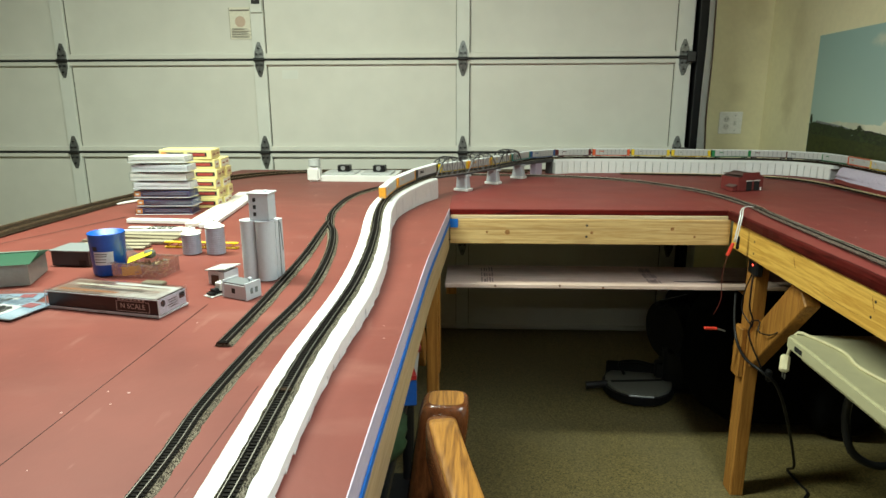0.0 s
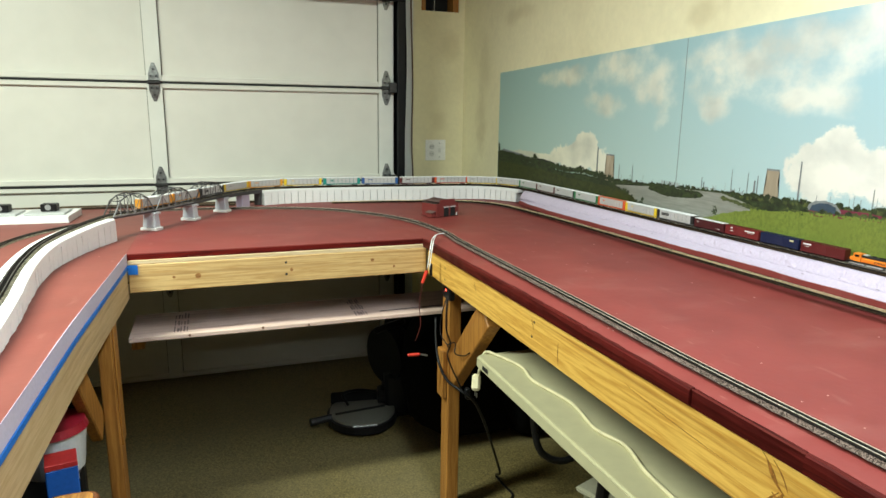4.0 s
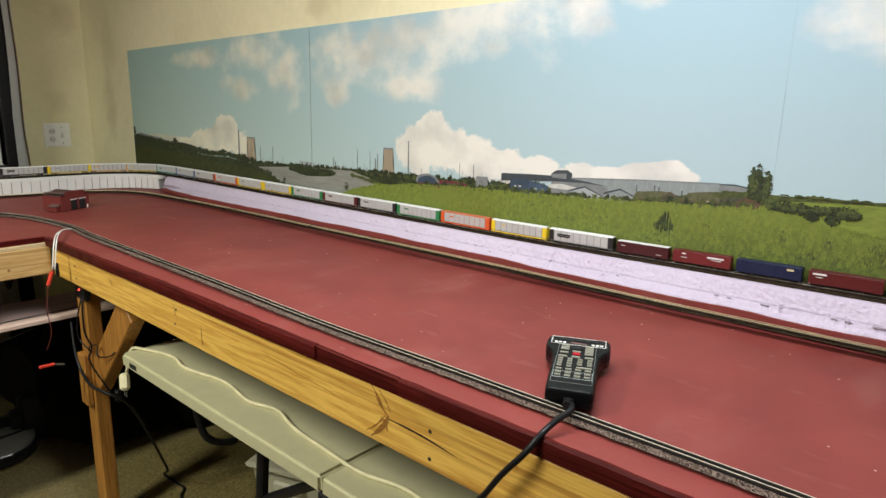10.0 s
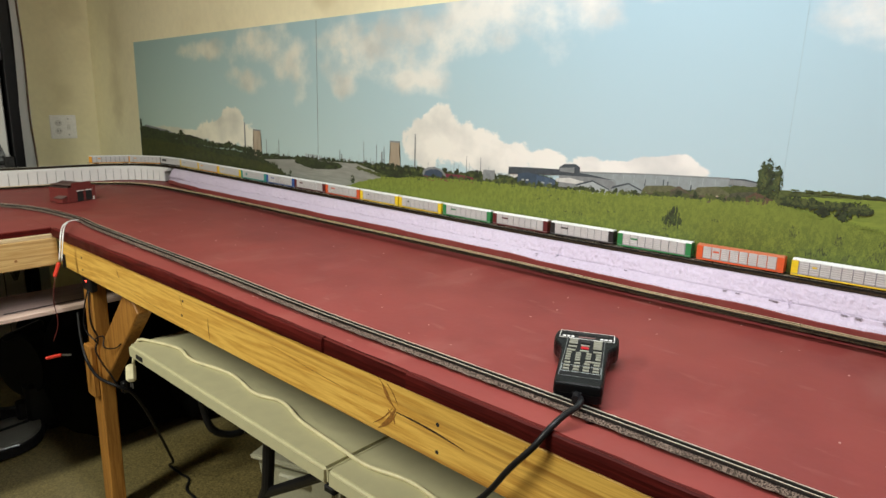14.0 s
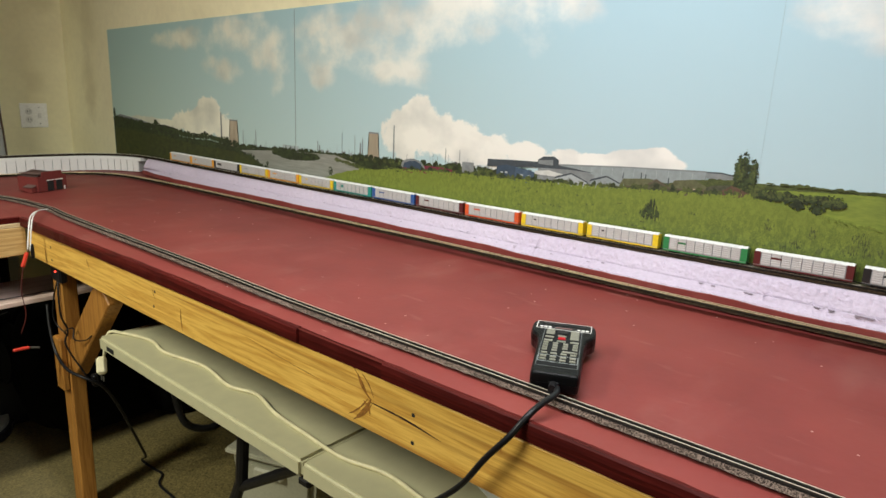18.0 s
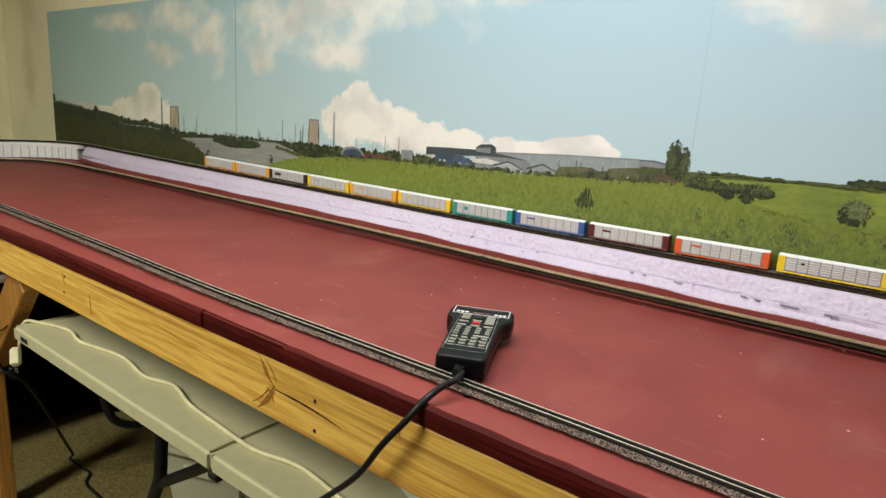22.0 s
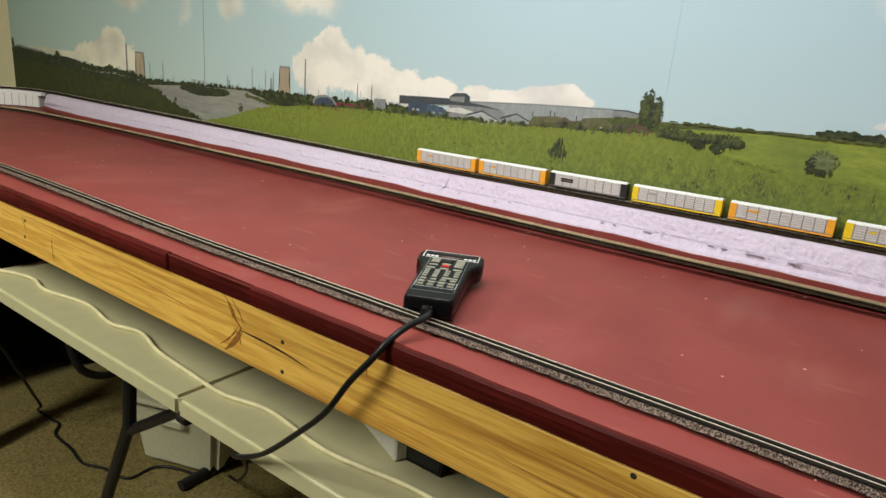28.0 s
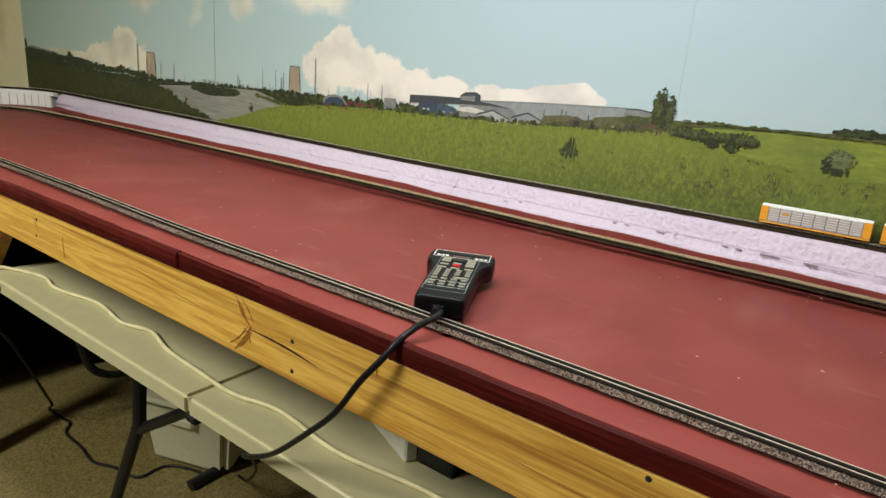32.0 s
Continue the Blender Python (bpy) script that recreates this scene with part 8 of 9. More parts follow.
def wooden_chair():
    """A varnished chair pushed to the table; two parts of its back show."""
    c = thing("wooden_chair", (0.25, 1.0, FLOOR), "varnished oak chair with rounded worn posts", "chair")
    c.matrix_world = Matrix.Identity(4)

    def rounded(name, line, w, h, material, r=0.5, label=""):
        """A rail with a softly rounded oblong section along a line."""
        sec = []
        for k in range(24):
            a = 2 * math.pi * k / 24
            ca, sa = math.cos(a), math.sin(a)
            sec.append((w * math.copysign(abs(ca) ** r, ca), h * math.copysign(abs(sa) ** r, sa)))
        return part(name, sweep(line, sec), material, c, label, smooth=True)

    def post(x0, y0, x1, y1, z1, w, d):
        bm = bmesh.new()
        rings = []
        for k, sc in ((0, 0.8), (0.45, 0.95), (0.9, 1.0), (0.965, 0.98), (0.985, 0.93), (0.996, 0.84), (1.0, 0.72)):
            ring = []
            for q in range(28):
                a = 2 * math.pi * q / 28
                ca, sa = math.cos(a), math.sin(a)
                ring.append(bm.verts.new((x0 + (x1 - x0) * k + sc * w * math.copysign(abs(ca) ** 0.45, ca), y0 + (y1 - y0) * k + sc * d * math.copysign(abs(sa) ** 0.45, sa), FLOOR + (z1 - FLOOR) * k)))
            rings.append(ring)
        for a, b in zip(rings, rings[1:]):
            for q in range(28):
                bm.faces.new((a[q], a[(q + 1) % 28], b[(q + 1) % 28], b[q]))
        bm.faces.new(rings[-1])
        bm.faces.new(rings[0][::-1])
        p = part("back_post", bm, CHAIR_W, c, smooth=True)
        top = bmesh.new()
        o = []
        for q in range(28):
            a = 2 * math.pi * q / 28
            ca, sa = math.cos(a), math.sin(a)
            o.append(top.verts.new((x1 + 0.68 * w * math.copysign(abs(ca) ** 0.5, ca), y1 + 0.66 * d * math.copysign(abs(sa) ** 0.5, sa), z1 + 0.0004 + 0.0003 * ca)))
        top.faces.new(o)
        part("worn_cap", top, WORN, p, "worn yellow post end")
    post(0.082, 1.10, 0.196, 1.262, 0.749, 0.041, 0.038)
    post(0.24, 0.42, 0.275, 0.56, 0.757, 0.036, 0.036)
    arm = smooth_line([(0.197, 1.10, 0.768), (0.199, 1.075, 0.776), (0.214, 1.0, 0.777), (0.240, 0.88, 0.776), (0.263, 0.77, 0.774), (0.279, 0.66, 0.77)], 0.012)
    rounded("arm_rest", arm, 0.022, 0.037, CHAIR_W, 0.42)
    rounded("worn_arm_top", [q + Vector((0, 0, 0.0285)) for q in arm[2:-2]], 0.0185, 0.0095, WORN, 0.5, "worn yellow arm top")
    part("back_rail", beam((0.19, 1.2, 0.62), (0.25, 0.6, 0.62), 0.022, 0.06, 0.008), CHAIR_W, c)
    part("seat", box(0.22, 0.62, 0.60, 1.08, 0.36, 0.40, 0.012), CHAIR_W, c)
    for x, y in ((0.58, 0.72), (0.58, 1.02)):
        part("leg", box(x - 0.02, x + 0.02, y - 0.02, y + 0.02, FLOOR, 0.36, 0.005), CHAIR_W, c)


wooden_chair()


# ---- things on the left table ----
def scale_box():
    y = 1.33
    b = thing("model_train_box", (-0.372, 1.345, surface(y)), "clear case with a dark maroon sleeve lettered N SCALE", "box", turn=-12)
    W, D, H = 0.112, 0.038, 0.033
    part("base_tray", box(-W, W, -D, D, 0, 0.0035, 0.001), paint("clear_grey", (0.55, 0.55, 0.58), 0.2), b)
    sl = part("sleeve", box(-W + 0.003, W - 0.003, -D + 0.002, D - 0.002, 0.0036, H - 0.002, 0.001), paint("sleeve_maroon", (0.022, 0.008, 0.008), 0.35), b)
    part("sleeve_end", box(W - 0.0029, W - 0.0022, -D + 0.003, D - 0.003, 0.0045, H - 0.003), paint("label_lilac", (0.62, 0.62, 0.70)), b)
    for k in range(4):
        part("label_line", box(W - 0.0021, W - 0.0016, -0.012 + 0.003 * (k % 2), 0.012, 0.022 - 0.004 * k, 0.0232 - 0.004 * k), INK, b)
    part("bar_code", box(W - 0.0021, W - 0.0016, 0.018, 0.032, 0.017, 0.027), INK, b)
    part("emblem", rod((W - 0.0021, -0.024, 0.022), (W - 0.0014, -0.024, 0.022), 0.006, 6), INK, b)
    # The pale stain patches paint the lid's white glare over the brown picture.
    cars = mat("train_picture_with_glare", (0.20, 0.12, 0.09), 0.3, var=0.5, scale=22, stain=0.9, stain_scale=16, stain_colour=(0.62, 0.60, 0.57))
    part("printed_top", box(-W + 0.006, W - 0.006, -D + 0.004, D - 0.004, H - 0.0019, H - 0.0013), cars, b, "printed picture panel with white glare in its colour")
    for k, (tone, x0, x1) in enumerate((((0.30, 0.12, 0.05), -0.098, 0.02), ((0.08, 0.06, 0.05), -0.07, 0.06), ((0.45, 0.40, 0.33), -0.09, 0.09), ((0.55, 0.54, 0.52), -0.02, 0.10))):
        yk = -D + 0.014 + 0.015 * k
        part("printed_car", box(x0, x1, yk, yk + 0.008, H - 0.0012, H - 0.0011), paint("picture_tone_%s" % "abcd"[k], tone, 0.4), b)
    part("case_lid", box(-W, W, -D, D, H - 0.001, H + 0.001, 0.0006), CLEAR, b, "clear plastic lid")
    edge = paint("clear_grey", (0.55, 0.55, 0.58), 0.2)
    part("case_side", box(-W, W, D - 0.0006, D + 0.0006, 0.0036, H - 0.0011), CLEAR, b)
    for z in (0.0037, H - 0.0028):
        part("case_edge", box(-W, W, -D - 0.0006, -D + 0.0006, z, z + 0.0015), edge, b, "bright edge of the clear case")
    for k in (-1, 1):
        part("case_edge", box(k * W - 0.0007, k * W + 0.0007, -D - 0.0005, -D + 0.0007, 0.0053, H - 0.003), edge, b)
        part("case_end", box(k * W - 0.0006, k * W + 0.0006, -D + 0.001, D - 0.001, 0.0036, H - 0.0011), CLEAR, b)
    turn = Matrix.Rotation(radians(90), 4, "X")
    ink = paint("sleeve_ink", (0.45, 0.36, 0.33))
    writing("N SCALE", 0.0125, (0.062, -D + 0.0009, 0.0165), turn, ink, b)
    for x0, x1, z0, z1 in ((0.030, 0.094, 0.0075, 0.0082), (0.030, 0.094, 0.0246, 0.0253)):
        part("frame_line", box(x0, x1, -D + 0.0008, -D + 0.0014, z0, z1), ink, b)
    for x in (0.030, 0.0933):
        part("frame_line", box(x, x + 0.0007, -D + 0.0008, -D + 0.0014, 0.0075, 0.0253), ink, b)
    for k in range(7):
        part("small_letter_bar", box(0.034 + 0.0078 * k, 0.0385 + 0.0078 * k, -D + 0.0008, -D + 0.0014, 0.0268, 0.0288), ink, b)
    part("thumb_notch", rod((0.0, -D + 0.0012, 0.004), (0.0, -D + 0.0004, 0.004), 0.009, 20), paint("notch", (0.03, 0.016, 0.014)), b)


scale_box()


def blue_cup():
    c = thing("blue_cup", (-0.500, 1.551, surface(1.55)), "blue plastic cup with a printed paper label", "cup")
    bm = bmesh.new()
    prof = [(0.0, 0.0), (0.034, 0.0), (0.0355, 0.002), (0.0395, 0.092), (0.0405, 0.0935), (0.0385, 0.0945), (0.0335, 0.006), (0.0, 0.006)]
    rings = []
    for r, z in prof:
        rings.append([bm.verts.new((max(r, 1e-4) * math.cos(a), max(r, 1e-4) * math.sin(a), z)) for a in [2 * math.pi * k / 36 for k in range(36)]])
    for a, b in zip(rings, rings[1:]):
        for j in range(36):
            bm.faces.new((a[j], a[(j + 1) % 36], b[(j + 1) % 36], b[j]))
    bmesh.ops.recalc_face_normals(bm, faces=bm.faces)
    c.matrix_world = c.matrix_world @ Matrix.Diagonal((0.87, 0.87, 0.9, 1))
    part("cup_body", bm, paint("cup_blue", (0.006, 0.085, 0.46), 0.4), c, smooth=True)

    def arc(r0, z0, z1, a0, a1, name, material):
        bm = bmesh.new()
        lo, hi = [], []
        for k in range(13):
            a = radians(a0 + (a1 - a0) * k / 12)
            rr = lambda z: 0.0356 + 0.0043 * z / 0.092 + r0
            lo.append(bm.verts.new((rr(z0) * math.cos(a), rr(z0) * math.sin(a), z0)))
            hi.append(bm.verts.new((rr(z1) * math.cos(a), rr(z1) * math.sin(a), z1)))
        for k in range(12):
            bm.faces.new((lo[k], lo[k + 1], hi[k + 1], hi[k]))
        return part(name, bm, material, c)
    arc(0.0006, 0.026, 0.056, -110, -45, "paper_label", paint("label_paper", (0.55, 0.58, 0.62)))
    for z in (0.032, 0.038, 0.045, 0.050):
        arc(0.001, z, z + 0.0016, -106, -70 + 300 * (z - 0.032), "label_line", INK)
    arc(0.0006, 0.058, 0.068, -112, -95, "label_patch", INK)


blue_cup()


def parts_tray():
    t = thing("parts_box", (-0.422, 1.545, surface(1.545)), "open clear plastic box full of brass parts and a yellow card", "box", turn=-8)
    W, D, H = 0.050, 0.036, 0.030
    part("tray_floor", box(-W, W, -D, D, 0, 0.0012), CLEAR, t)
    for k in (-1, 1):
        part("tray_side", beam((-W, k * D, H / 2), (W, k * D, H / 2), 0.001, H), FILM, t)
        part("tray_side", beam((k * W, -D, H / 2), (k * W, D, H / 2), 0.001, H), FILM, t)
        part("tray_rim", beam((-W - 0.004, k * (D + 0.003), H), (W + 0.004, k * (D + 0.003), H), 0.007, 0.0015), FILM, t)
    rng = random.Random(77)
    brass = mat("brass_bits", (0.42, 0.34, 0.20), 0.35, metal=0.8, var=0.5, scale=200)
    for k in range(260):
        x, y, z = rng.uniform(-W + 0.006, W - 0.006), rng.uniform(-D + 0.005, D - 0.005), rng.uniform(0.002, 0.027)
        d = Vector((rng.uniform(-1, 1), rng.uniform(-1, 1), rng.uniform(-0.4, 0.4))).normalized() * rng.uniform(0.004, 0.009)
        part("brass_piece", beam(Vector((x, y, z)) - d / 2, Vector((x, y, z)) + d / 2, 0.0018, 0.0014), brass if k % 4 else STEEL, t)
    part("card", beam((-0.03, -0.012, 0.029), (0.008, 0.012, 0.044), 0.048, 0.001), paint("card_yellow", (0.75, 0.62, 0.02)), t, "folded yellow card")
    part("card", beam((0.002, -0.02, 0.014), (-0.03, -0.034, 0.012), 0.001, 0.018), paint("card_amber", (0.70, 0.42, 0.02)), t)
    part("rubber_piece", box(-0.008, 0.012, 0.004, 0.022, 0.03, 0.046, 0.004), paint("grey_green", (0.14, 0.15, 0.12)), t)
    part("open_lid", beam((-W - 0.002, 0, H), (-W - 0.036, 0.012, H + 0.022), 0.07, 0.0012), FILM, t, "clear hinged lid")
    b = thing("sanding_block", (-0.368, 1.466, surface(1.466)), "small grey-brown sanding block on the table", "block", turn=-8)
    part("block_body", box(-0.022, 0.022, -0.009, 0.009, 0, 0.008, 0.002), paint("block_brown", (0.15, 0.13, 0.09)), b)


parts_tray()


def bags():
    rng = random.Random(21)
    for k, (x, y, turn) in enumerate(((-0.60, 1.36, 8), (-0.56, 1.315, -14), (-0.63, 1.285, 22))):
        b = thing("parts_packet", (x, y, surface(y) + 0.004 * k), "clear packet with a blue and white card", "packet", "packets on the table", turn=turn)
        part("card_back", box(-0.07, 0.07, -0.04, 0.04, 0.0, 0.0016), paint("packet_blue", (0.30, 0.42, 0.55)), b)
        part("card_print", box(-0.055, 0.035, -0.034, 0.014, 0.0018, 0.0024), PAPER, b)
        part("card_print", box(0.03, 0.055, 0.012, 0.032, 0.0018, 0.0024), paint("packet_red", (0.40, 0.10, 0.11)), b)
        bm = bmesh.new()
        bmesh.ops.create_grid(bm, x_segments=14, y_segments=9, size=1, matrix=Matrix.Diagonal((0.078, 0.048, 1, 1)))
        for v in bm.verts:
            e = (1 - (v.co.x / 0.078) ** 4) * (1 - (v.co.y / 0.048) ** 4)
            v.co.z = 0.0026 + 0.012 * e * (0.7 + 0.6 * noise.noise(v.co * 40 + Vector((k, 0, 0))))
        part("clear_film", bm, FILM, b, smooth=True)
        for j in range(6):
            part("black_part", box(-0.05 + 0.014 * j, -0.042 + 0.014 * j, -0.02 + rng.uniform(-0.01, 0.01), 0.0, 0.0025, 0.006), BLACK, b)


bags()


def model_houses():
    g = thing("model_house", (-0.738, 1.475, surface(1.47)), "grey model building with a green roof", "model building", turn=18)
    part("wall_shell", box(-0.12, 0.12, -0.055, 0.055, 0, 0.042), paint("house_grey", (0.26, 0.26, 0.235)), g)
    bm = bmesh.new()
    v = [bm.verts.new(q) for q in ((-0.126, -0.061, 0.0421), (0.126, -0.061, 0.0421), (0.126, 0, 0.053), (-0.126, 0, 0.053), (-0.126, 0.061, 0.0421), (0.126, 0.061, 0.0421))]
    bm.faces.new((v[0], v[1], v[2], v[3]))
    bm.faces.new((v[3], v[2], v[5], v[4]))
    bm.faces.new((v[0], v[3], v[4]))
    bm.faces.new((v[1], v[5], v[2]))
    bm.faces.new((v[0], v[4], v[5], v[1]))
    bmesh.ops.recalc_face_normals(bm, faces=bm.faces)
    part("green_roof", bm, paint("roof_green", (0.012, 0.075, 0.036)), g)
    part("vent", cyl(0.004, 0.014, (0.02, 0.02, 0.055), n=10), BLACK, g)
    part("ridge_cap", box(-0.126, 0.126, -0.003, 0.003, 0.0532, 0.0545), paint("ridge_grey", (0.2, 0.26, 0.22)), g)
    for x in (-0.06, 0.0, 0.06):
        part("window", box(x - 0.012, x + 0.012, -0.0558, -0.0551, 0.014, 0.03), paint("house_window", (0.3, 0.3, 0.28)), g)
    d = thing("model_house", (-0.612, 1.632, surface(1.63)), "dark grey model building with a flat pale roof", "model building", turn=-4)
    part("wall_shell", box(-0.042, 0.042, -0.032, 0.032, 0, 0.03), paint("house_dark", (0.05, 0.05, 0.055)), d)
    part("flat_roof", box(-0.045, 0.045, -0.035, 0.035, 0.0301, 0.0335, 0.0008), paint("roof_pale", (0.20, 0.215, 0.22)), d)
    part("door_panel", box(0.02, 0.036, -0.0328, -0.0321, 0, 0.012), INK, d)

    e = thing("grain_elevator", (-0.1755, 1.53, surface(1.53)), "pale grey printed grain elevator with a tall head house", "model building", turn=-6)
    for x, r in ((-0.0245, 0.0185), (0.0145, 0.0215)):
        part("silo", cyl(r, 0.117, (x, -0.012, 0), n=32), GREY_PLA, e)
        part("silo_cap", cyl(r + 0.0012, 0.002, (x, -0.012, 0.1171), n=32), GREY_PLA, e)
    part("bin_block", box(-0.038, 0.036, -0.002, 0.036, 0, 0.116, 0.001), GREY_PLA, e)
    hh = part("head_house", box(-0.016, 0.030, -0.022, 0.018, 0.1195, 0.170, 0.0006), GREY_PLA, e)
    part("roof", box(-0.019, 0.033, -0.025, 0.021, 0.1701, 0.1735, 0.0006), GREY_PLA, e)
    part("roof_hatch", box(0.012, 0.022, -0.006, 0.004, 0.1736, 0.1765), GREY_PLA, e)
    for z in (0.128, 0.142, 0.156):
        part("window", box(-0.006, 0.001, -0.0226, -0.0221, z, z + 0.0075), INK, hh)
    e.matrix_world = e.matrix_world @ Matrix.Diagonal((0.85, 0.88, 0.985, 1))
    part("ladder", box(0.0361, 0.0372, 0.012, 0.0145, 0, 0.116), P_GREY, e)
    part("side_pipe", beam((0.0367, 0.02, 0.11), (0.0367, 0.03, 0.05), 0.0012, 0.002), P_GREY, e)

    s = thing("model_shed", (-0.243, 1.492, surface(1.49)), "small white model shed with a dark doorway", "model building", turn=-20)
    part("wall_shell", box(-0.019, 0.019, -0.02, 0.02, 0, 0.026), GREY_PLA, s)
    part("doorway", box(-0.012, 0.006, -0.0207, -0.0201, 0, 0.019), paint("doorway_brown", (0.06, 0.035, 0.02)), s)
    part("roof", beam((-0.024, 0, 0.027), (0.024, 0, 0.033), 0.046, 0.002), paint("roof_white", (0.55, 0.57, 0.56)), s)
    o = thing("model_office", (-0.178, 1.408, surface(1.41)), "white model office with a grey flat roof", "model building", turn=-24)
    part("wall_shell", box(-0.026, 0.026, -0.018, 0.018, 0, 0.026, 0.0005), GREY_PLA, o)
    part("roof", box(-0.025, 0.025, -0.017, 0.017, 0.0261, 0.0285), paint("roof_slate", (0.16, 0.17, 0.18)), o)
    for x in (-0.027, 0.027):
        part("parapet", box(x - 0.0012, x + 0.0012, -0.019, 0.019, 0.0, 0.031), GREY_PLA, o)
    part("window", box(-0.006, 0.002, -0.0186, -0.0181, 0.01, 0.019), INK, o)
    part("chimney", box(0.012, 0.018, 0.004, 0.01, 0.0286, 0.0345), GREY_PLA, o)
    for y in (-0.008, 0.004):
        part("side_window", box(0.0283, 0.0288, y, y + 0.006, 0.010, 0.02), P_GREY, o)
    t = thing("model_truck", (-0.226, 1.418, surface(1.42)), "white model truck cab on a card", "model truck", turn=58)
    part("card", box(-0.022, 0.034, -0.011, 0.011, 0, 0.0012), PAPER, t)
    part("chassis", box(-0.02, 0.018, -0.0065, 0.0065, 0.0035, 0.0065), BLACK, t)
    part("cab", box(0.0, 0.014, -0.0075, 0.0075, 0.0066, 0.0215, 0.001), WHITE, t)
    part("nose", box(-0.012, -0.0002, -0.006, 0.006, 0.0066, 0.012, 0.001), BLACK, t)
    for x in (-0.013, 0.012):
        for y in (-0.0075, 0.0055):
            part("wheel", rod((x, y, 0.0045), (x, y + 0.002, 0.0045), 0.0033, 12), BLACK, t)
    part("guard_rail", box(0.018, 0.020, -0.008, 0.008, 0.006, 0.016), paint("rail_lime", (0.5, 0.55, 0.05)), t)
    for x, y, h, tilt in ((-0.404, 1.722, 0.046, 0), (-0.349, 1.724, 0.062, 0)):
        b = thing("grain_bin", (x, y, surface(y)), "corrugated steel grain bin with a white cone roof", "model silo", "model grain bins")
        bm = bmesh.new()
        rings = []
        n = int(h / 0.0023)
        for k in range(n + 1):
            r = 0.0205 + (0.0005 if k % 2 else 0)
            rings.append([bm.verts.new((r * math.cos(a), r * math.sin(a), h * k / n)) for a in [2 * math.pi * j / 32 for j in range(32)]])
        for p, q in zip(rings, rings[1:]):
            for j in range(32):
                bm.faces.new((p[j], p[(j + 1) % 32], q[(j + 1) % 32], q[j]))
        part("drum", bm, mat("bin_steel", (0.40, 0.46, 0.56), 0.4, metal=0.3, var=0.1, scale=80), b)
        part("cone_roof", cyl(0.0225, 0.013, (0, 0, h), 0.003, 32), WHITE, b)
        part("roof_cap", cyl(0.0035, 0.003, (0, 0, h + 0.0131), n=14), WHITE, b)
    k = thing("yellow_truss", (-0.405, 1.775, surface(1.775)), "yellow plastic lattice strip", "model part", turn=-3)
    for z in (0.0, 0.011):
        part("chord", box(-0.09, 0.09, -0.006, 0.006, z, z + 0.003, 0.0006), paint("truss_yellow", (0.78, 0.56, 0.01)), k)
    for j in range(8):
        part("lattice", beam((-0.085 + j * 0.0225, 0, 0.003), (-0.074 + j * 0.0225, 0, 0.011), 0.01, 0.002), paint("truss_yellow", (0.78, 0.56, 0.01)), k)


model_houses()


def strips():
    rng = random.Random(50)
    tones = [(0.15, 0.12, 0.08), (0.30, 0.26, 0.18), (0.07, 0.06, 0.045), (0.24, 0.20, 0.13), (0.68, 0.66, 0.6)]
    for k in range(13):
        y = 1.76 + 0.02 * k + rng.uniform(-0.004, 0.004)
        x = -0.60 + rng.uniform(-0.04, 0.03)
        l = rng.uniform(0.06, 0.1)
        i = rng.choice((0, 1, 2, 3, 1, 0, 4)) if k != 12 else 4
        s = thing("scenery_strip", (x, y, surface(y)), ("thin white foam strip" if i == 4 else "thin brown cork roadbed strip") + " lying on the table", "strip", "strips on the table", turn=rng.uniform(-8, 4))
        part("strip_body", box(-l, l, -0.009, 0.009, 0, 0.004 + 0.003 * (k % 2), 0.001), paint("strip_tone_%s" % "abcde"[i], tones[i], 0.8), s)
    t = thing("foam_strip", (-0.655, 2.075, surface(2.07)), "white foam bar lying on the table", "strip", turn=-4)
    part("strip_body", box(-0.09, 0.09, -0.012, 0.012, 0, 0.012, 0.002), WHITE, t)
    p = thing("parts_card", (-0.60, 1.985, surface(1.98)), "white card with small black parts", "card", turn=-5)
    part("card", box(-0.045, 0.045, -0.03, 0.03, 0, 0.0025), PAPER, p)
    for k in range(14):
        part("black_part", box(-0.035 + 0.005 * k, -0.031 + 0.005 * k, -0.018 + 0.003 * (k % 3), 0.016, 0.0026, 0.006 + 0.002 * (k % 2)), BLACK, p)
    for k, (x0, y0, x1, y1) in enumerate(((-0.535, 2.02, -0.60, 2.62), (-0.490, 2.005, -0.56, 2.60))):
        f = thing("foam_plank", (0, 0, 0), "long white foam plank lying on the table", "plank", "white foam planks")
        part("plank_body", beam((x0, y0, surface(y0) + 0.006), (x1, y1, surface(y1) + 0.006), 0.038, 0.012, 0.002), mat("plank_white", (0.74, 0.68, 0.60), 0.7) if k == 0 else WHITE_FOAM, f)
    w = thing("foam_strip", (-0.93, 2.45, surface(2.45)), "white card strip between the outer tracks", "strip", turn=65)
    part("strip_body", box(-0.06, 0.06, -0.012, 0.012, 0, 0.004, 0.001), PAPER, w)


strips()


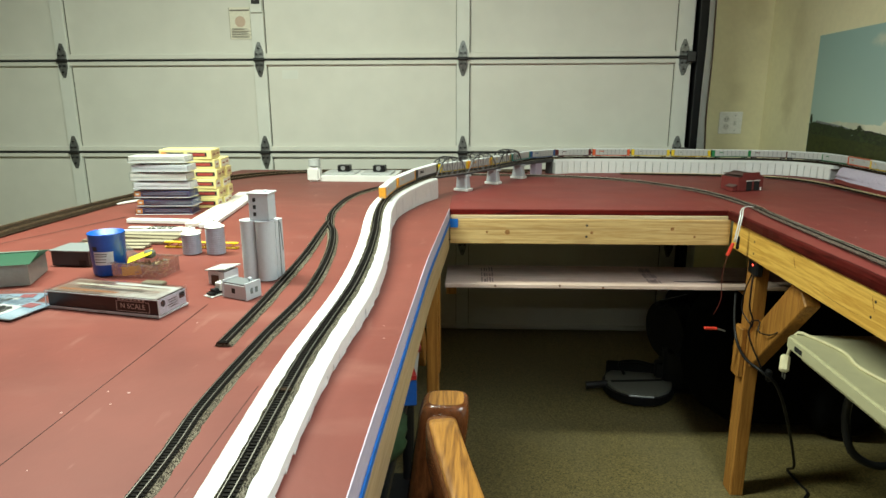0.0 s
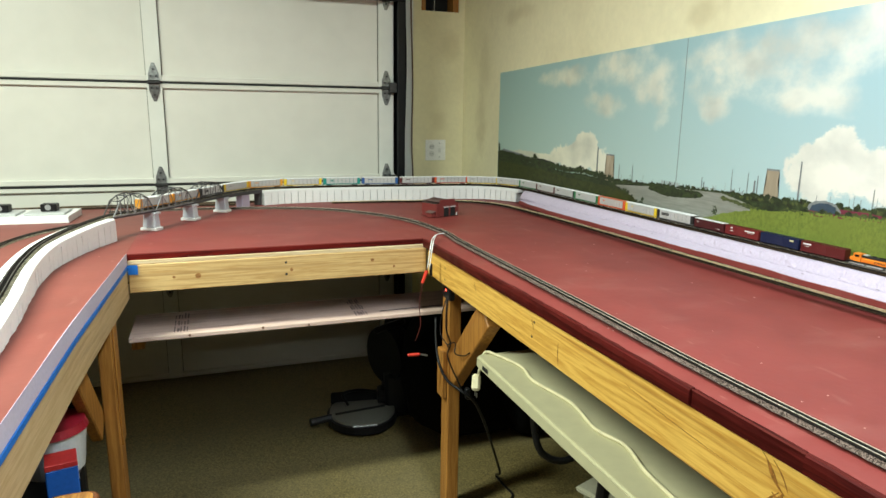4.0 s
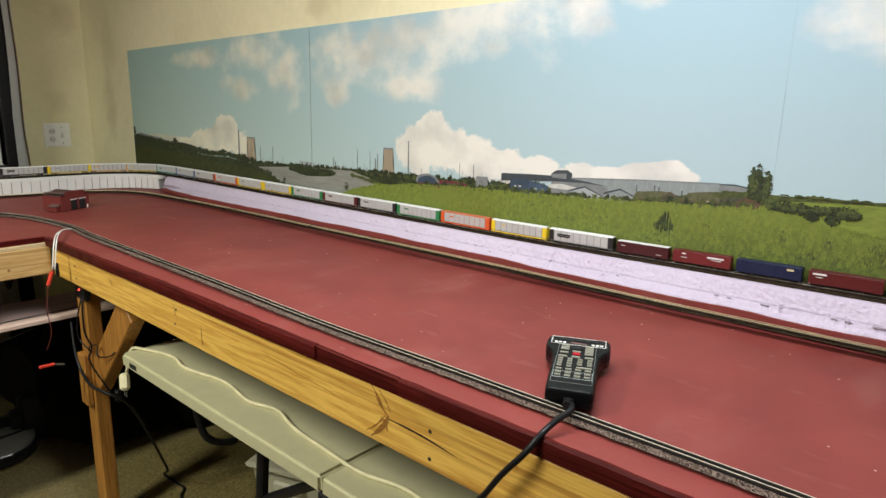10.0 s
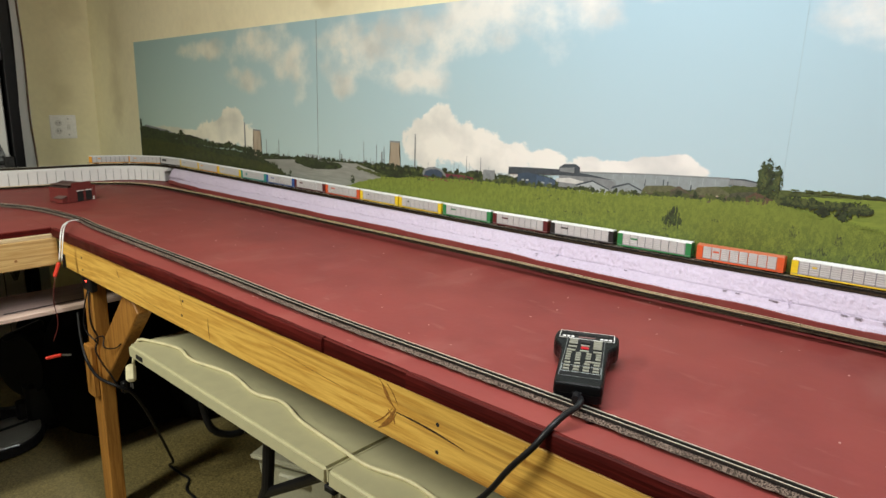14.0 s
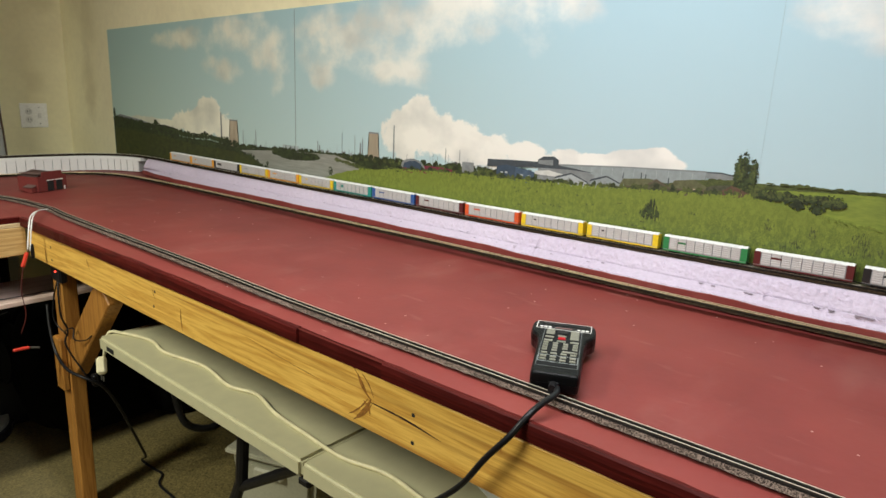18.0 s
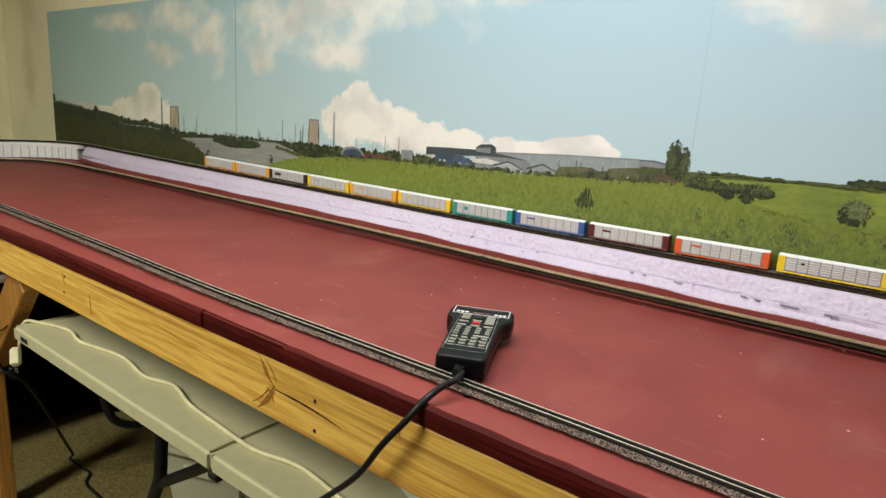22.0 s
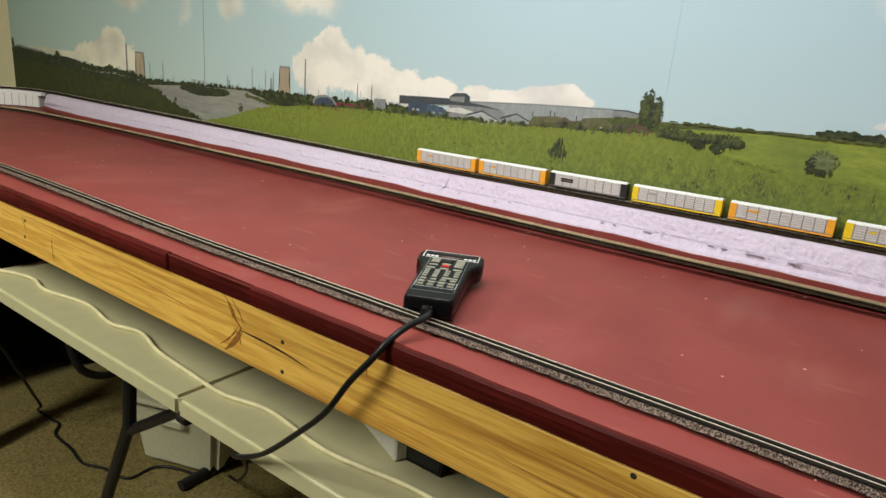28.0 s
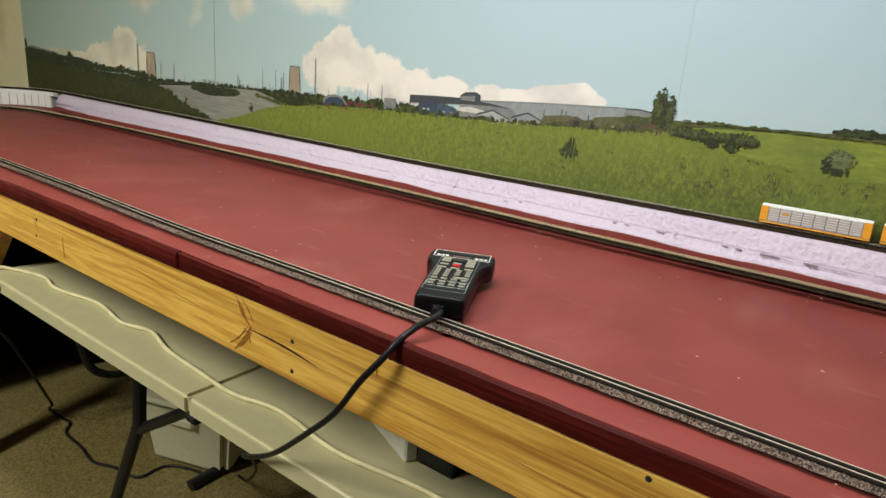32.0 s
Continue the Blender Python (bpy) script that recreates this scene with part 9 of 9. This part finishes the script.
def case_stack():
    """Clear model train cases and yellow cartons piled on the table."""
    zt = surface(2.25)
    h = 0.0262
    for k in range(7):
        x = -0.702 + (0.004 if k % 2 else -0.003) - 0.006 * (k > 2)
        c = thing("train_case", (x, 2.245, zt + k * h), ("clear train case with a dark model inside" if k < 3 else "clear train case lined with white foam") + " in a stack", "case", "stack of train cases", turn=3 - (k % 3))
        W, D = 0.087, 0.036
        lin = paint("case_navy", (0.025, 0.045, 0.15)) if k < 3 else paint("case_foam_%d" % (k % 2), (0.68, 0.68, 0.70) if k % 2 else (0.70, 0.68, 0.62))
        part("lining", box(-W + 0.003, W - 0.003, -D + 0.003, D - 0.003, 0.002, 0.020, 0.001), lin, c)
        if k < 3:
            part("end_label", box(-W + 0.003, -W + 0.022, -D + 0.0018, -D + 0.0028, 0.004, 0.019), paint("label_orange", (0.65, 0.25, 0.06)), c)
            part("label_mark", box(-W + 0.007, -W + 0.017, -D + 0.0012, -D + 0.0017, 0.008, 0.014), PAPER, c)
            part("dark_model", box(-W + 0.026, W - 0.008, -D + 0.0015, -D + 0.0028, 0.005, 0.017, 0.001), paint("model_black", (0.010, 0.014, 0.035)), c)
            for z in (0.0095, 0.0135):
                part("model_band", box(-W + 0.03, W - 0.01, -D + 0.001, -D + 0.0014, z, z + 0.0011), paint("band_blue", (0.22, 0.28, 0.42)), c)
        else:
            part("foam_groove", box(-W + 0.008, W - 0.008, -D + 0.0022, -D + 0.0029, 0.009, 0.0105), P_PALE, c)
            part("end_label", box(W - 0.0029, W - 0.0022, -0.02, 0.02, 0.004, 0.018), PAPER, c)
        part("case_tray", box(-W, W, -D, D, 0.0, 0.0018, 0.0005), paint("clear_grey", (0.55, 0.55, 0.58), 0.2), c)
        part("case_lid", box(-W, W, -D, D, h - 0.0042, h - 0.0008, 0.0008), CLEAR, c)
        part("case_front", box(-W, W, -D, -D + 0.0008, 0.002, h - 0.0045), CLEAR, c)
        part("case_end", box(W - 0.0008, W, -D + 0.001, D - 0.001, 0.002, h - 0.0045), CLEAR, c)
    cream = paint("carton_yellow", (0.80, 0.70, 0.30))
    hh = 0.031
    for k in range(6):
        for j in range(3):
            if k == 5 and j > 1:
                continue
            y = 2.352 + 0.043 * j
            x = -0.666 + (0.003 if (k + j) % 2 else -0.003) - (0.012 if k == 5 else 0)
            b = thing("train_carton", (x, y, zt + k * hh), "pale yellow train carton with a window in a stack", "carton", "stack of yellow cartons", turn=[0, 1, -1][(k + j) % 3])
            shared("carton_body", "carton", lambda: box(-0.085, 0.085, -0.0205, 0.0205, 0, hh - 0.0008, 0.0012), cream, b)
            shared("end_label", "carton_end", lambda: box(0.0851, 0.0856, -0.016, 0.016, 0.004, hh - 0.006), paint("carton_label_%d" % (k % 2), (0.62, 0.5, 0.25) if k % 2 else (0.7, 0.66, 0.55)), b)
            shared("end_mark", "carton_mark", lambda: box(0.0857, 0.0861, -0.010, 0.010, 0.012, 0.018), paint("mark_brown", (0.3, 0.12, 0.06)), b)
            if j == 0:
                for x0 in ((0.038,) if k < 5 else (-0.045, 0.03)):
                    w = part("window", box(x0 - 0.022, x0 + 0.04, -0.0212, -0.0206, 0.009, 0.022), INK, b)
                    part("model_inside", box(x0 - 0.016, x0 + 0.034, -0.0217, -0.0213, 0.011, 0.019), paint("inside_red_%d" % (x0 > 0), (0.35, 0.05, 0.04) if x0 > 0 else (0.08, 0.08, 0.09)), w)
                part("logo_bar", box(-0.078, -0.06, -0.0212, -0.0206, 0.014, 0.024), paint("logo_orange", (0.75, 0.3, 0.05)), b)


case_stack()


def turnout_panel():
    p = thing("control_panel", (-0.256, 3.105, surface(3.1)), "white foam panel with two black turnout controls", "control panel", turn=-3)
    part("base_board", box(-0.165, 0.165, -0.09, 0.11, 0, 0.026, 0.002), WHITE, p)
    for x in (-0.07, 0.085):
        c = part("control_plate", box(x - 0.07, x + 0.06, -0.06, 0.06, 0.0262, 0.034, 0.002), paint("plate_grey", (0.45, 0.46, 0.46)), p)
        part("knob", box(x - 0.025, x + 0.028, -0.022, 0.022, 0.0342, 0.062, 0.003), BLACK, c, "black control knob")
        part("knob_face", cyl(0.010, 0.002, m=Matrix.Translation((x, -0.0225, 0.05)) @ pose(0, 0, 0, 90), n=20), paint("knob_grey", (0.25, 0.25, 0.25)), c)
    j = thing("white_jar", (-0.437, 3.03, surface(3.03)), "white plastic jar with a clear cap", "jar")
    part("jar_body", box(-0.027, 0.027, -0.027, 0.027, 0, 0.062, 0.008, seg=2), WHITE, j)
    part("neck", cyl(0.016, 0.004, (0, 0, 0.0641), n=20), WHITE, j)
    part("cap", cyl(0.026, 0.028, (0, 0, 0.0662), 0.024, 26), paint("milky_cap", (0.5, 0.53, 0.52), 0.3), j)


turnout_panel()


def lamp_fixtures():
    # Housings are all out of view; the third only goes with the added fill.
    for x, y, turn in ((-0.7, 1.75, 0), (0.95, 0.75, 90), (-0.2, -2.1, 0)):
        f = thing("ceiling_light", (x, y, 2.37), "white strip light placed out of view on the ceiling", "ceiling light", turn=turn)
        part("housing", box(-0.62, 0.62, -0.09, 0.09, 0.02, 0.13, 0.01), WHITE, f)
        part("end_cap", box(-0.63, -0.621, -0.09, 0.09, 0.02, 0.13), WHITE, f)
        part("end_cap", box(0.621, 0.63, -0.09, 0.09, 0.02, 0.13), WHITE, f)


lamp_fixtures()


motions()
